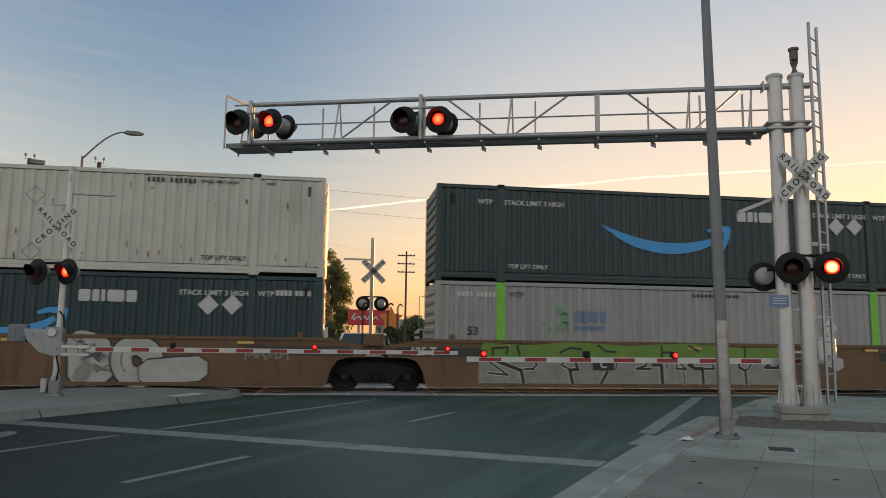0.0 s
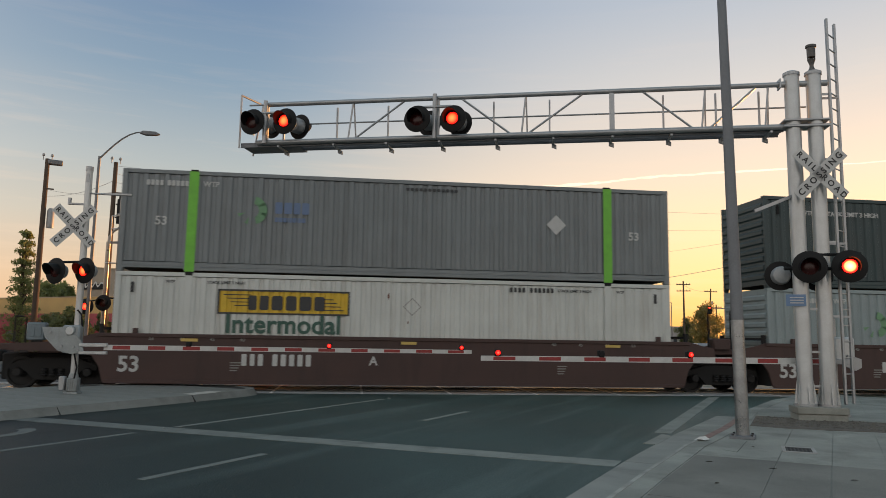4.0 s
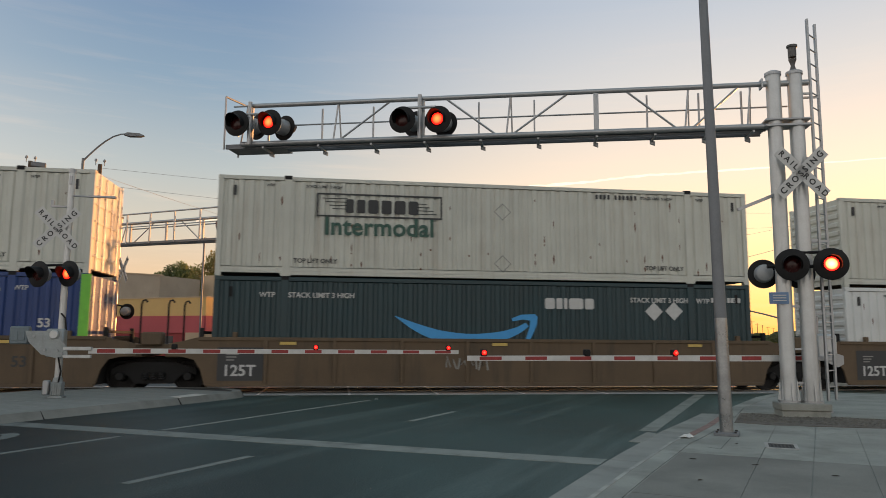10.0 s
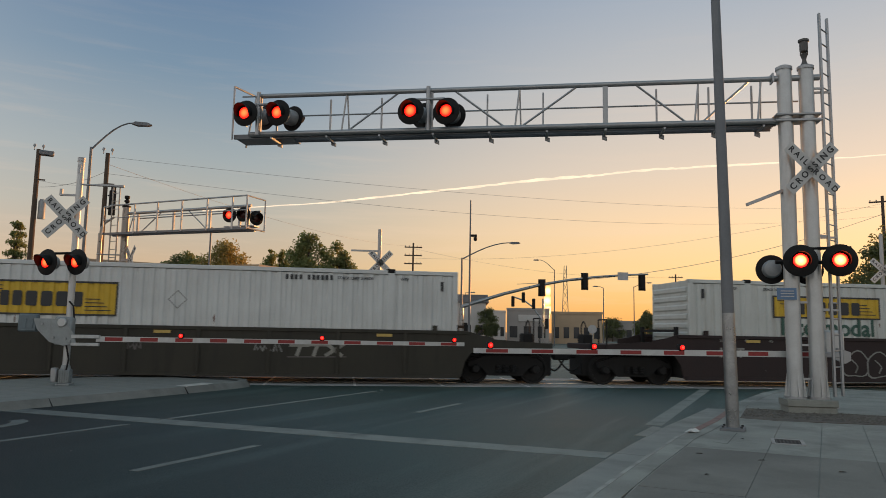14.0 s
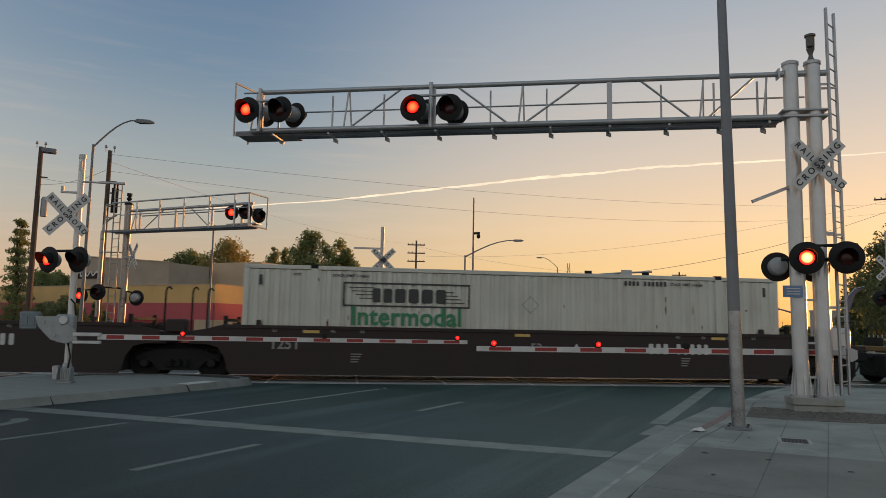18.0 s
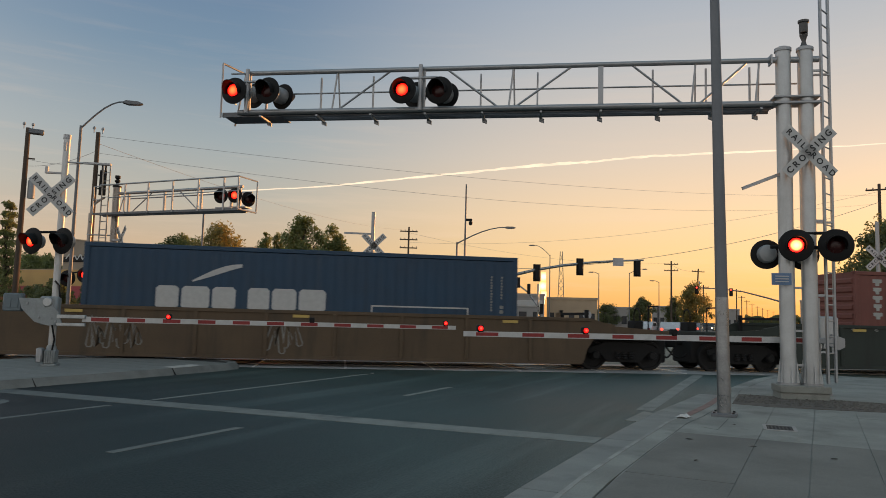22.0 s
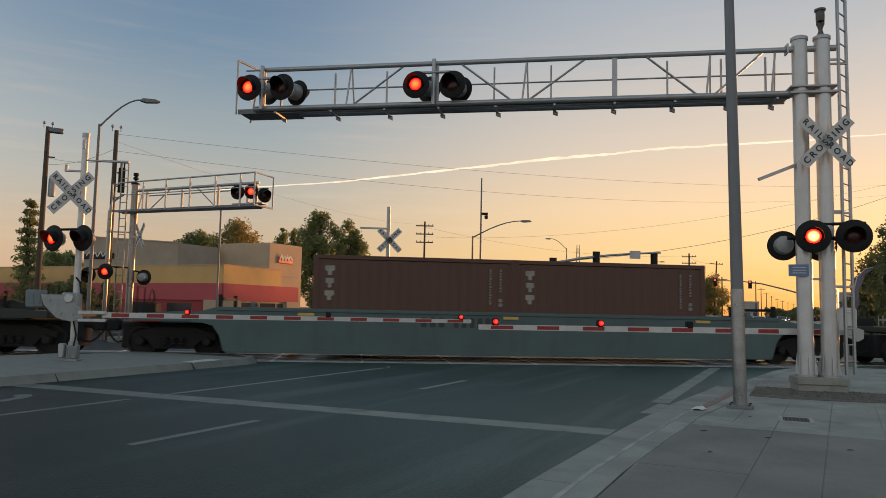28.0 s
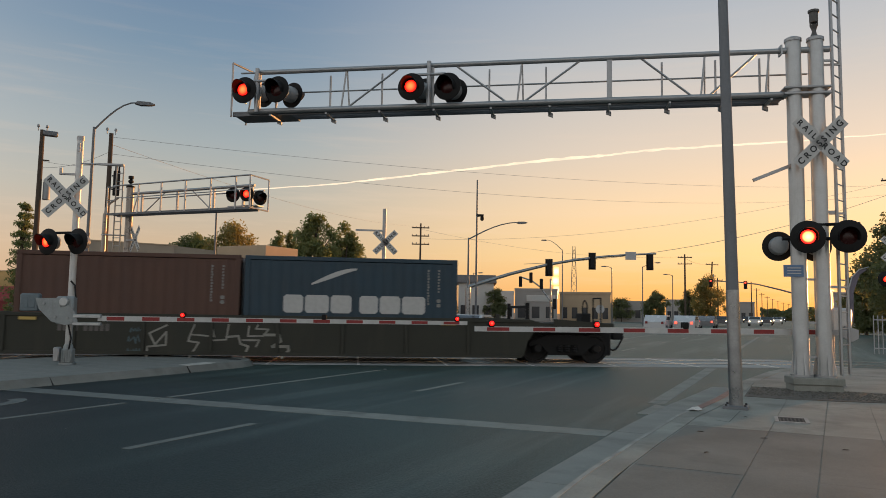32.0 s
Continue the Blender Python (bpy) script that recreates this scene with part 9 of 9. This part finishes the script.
tb.inputs["Emission Strength"].default_value = 1.25
tno = tn.nodes.new("ShaderNodeTexNoise")
tno.inputs["Scale"].default_value = 0.012
tno.inputs["Detail"].default_value = 5
tco = tn.nodes.new("ShaderNodeTexCoord")
tmr = tn.nodes.new("ShaderNodeMapRange")
tmr.inputs["From Min"].default_value = 0.35
tmr.inputs["From Max"].default_value = 0.62
tmr.inputs["To Min"].default_value = 0.6
tmr.inputs["To Max"].default_value = 0.95
tn.links.new(tco.outputs["Object"], tno.inputs["Vector"])
tn.links.new(tno.outputs["Fac"], tmr.inputs["Value"])
tn.links.new(tmr.outputs[0], tb.inputs["Alpha"])
TRAIL = ((-44.0, 8.75), (-39.8, 9.33), (-35.2, 9.83), (-31.7, 10.33), (-27.1, 11.0), (-23.0, 11.47), (-18.9, 11.96), (-15.3, 12.21), (-12.7, 12.35), (-10.1, 12.58), (-8.0, 12.64), (-6.5, 12.62), (-3.9, 12.64), (0.4, 12.55), (4.0, 12.54), (9.5, 12.4))
trail = Geo()
tp = []
rt = random.Random(4)
for (t0, e0), (t1, e1) in zip(TRAIL, TRAIL[1:]):
    for k in range(6):
        f = k / 6
        tp.append((t0 + (t1 - t0) * f, e0 + (e1 - e0) * f + rt.uniform(-0.025, 0.025), 0.04 + 0.055 * max(0, math.sin((t0 + 40) * 0.075)) * rt.uniform(0.4, 1.6)))
vs = []
for turn, el, wd in tp:
    for e in (el - wd, el + wd):
        p = bearing(turn, 3600, 1.5 + 3600 * math.tan(radians(e)))
        vs.append(p)
trail.add(vs, [(2 * i, 2 * i + 2, 2 * i + 3, 2 * i + 1) for i in range(len(tp) - 1)])
tagged(new("backdrop_trail", trail.mesh("backdrop_trail", M_TRAIL)), "long thin vapour trail, glowing in place of sunlight", "vapour trail", "", "structure")


# ---- what moves ----
def motions():
    rows_t = smooth_rows(0.0, 32.0, 1.0)
    for ob, s, n, z in MOVERS:
        walk(ob, [(t, track_pose(s - travel(t), n, z)) for t in rows_t])
    # wheels roll while they are near the crossing
    for ws, s, x in WHEELS:
        t_in, t_out = None, None
        for k in range(0, 321):
            t = k / 10
            if -26 < s - travel(t) < 34:
                t_in = t if t_in is None else t_in
                t_out = t
        if t_in is None:
            continue
        rows, r = [], 0.445
        step = r * radians(80)
        d0 = travel(t_in)
        d, t = d0, t_in
        if t_in > 0:
            rows.append((0.0, pose(x, 0, r)))
        while t < t_out:
            rows.append((t, pose(x, 0, r, 0, -math.degrees((d - d0) / r), 0)))
            d += step
            t = (-12.74 + math.sqrt(12.74 ** 2 + 4 * 0.00875 * d)) / (2 * 0.00875)
        if rows[-1][0] < 31.9:
            rows.append((32.0, rows[-1][1]))
        used, clean = set(), []
        for t, m in rows:
            if frame(t) not in used:
                used.add(frame(t))
                clean.append((t, m))
        walk(ws, clean)
    # lamps flash in turn
    period = 0.9774
    starts = {"L": 0.323, "R": 0.812, "far R": 19.01 - 20 * period, "far L": 19.01 - 19.5 * period}
    for ob, phase, lit, dark in FLASH:
        begin = starts[phase]
        events = []
        k = -2
        while begin + k * period < 33:
            events.append((begin + k * period - 0.004, lit))
            events.append((begin + (k + 0.5) * period + (0.0 if phase.startswith("far") else 0.05), dark))
            k += 1
        rows = []
        before = [p for t, p in events if t <= 0][-1]
        rows.append((0.0, pose(*before)))
        state = before
        for t, p in events:
            if 0.05 < t < 31.95:
                rows.append((t - 0.034, pose(*state)))
                rows.append((t + 0.0, pose(*p)))
                state = p
        rows.append((32.0, pose(*state)))
        used, clean = set(), []
        for t, m in rows:
            if frame(t) not in used:
                used.add(frame(t))
                clean.append((t, m))
        walk(ob, clean)


motions()
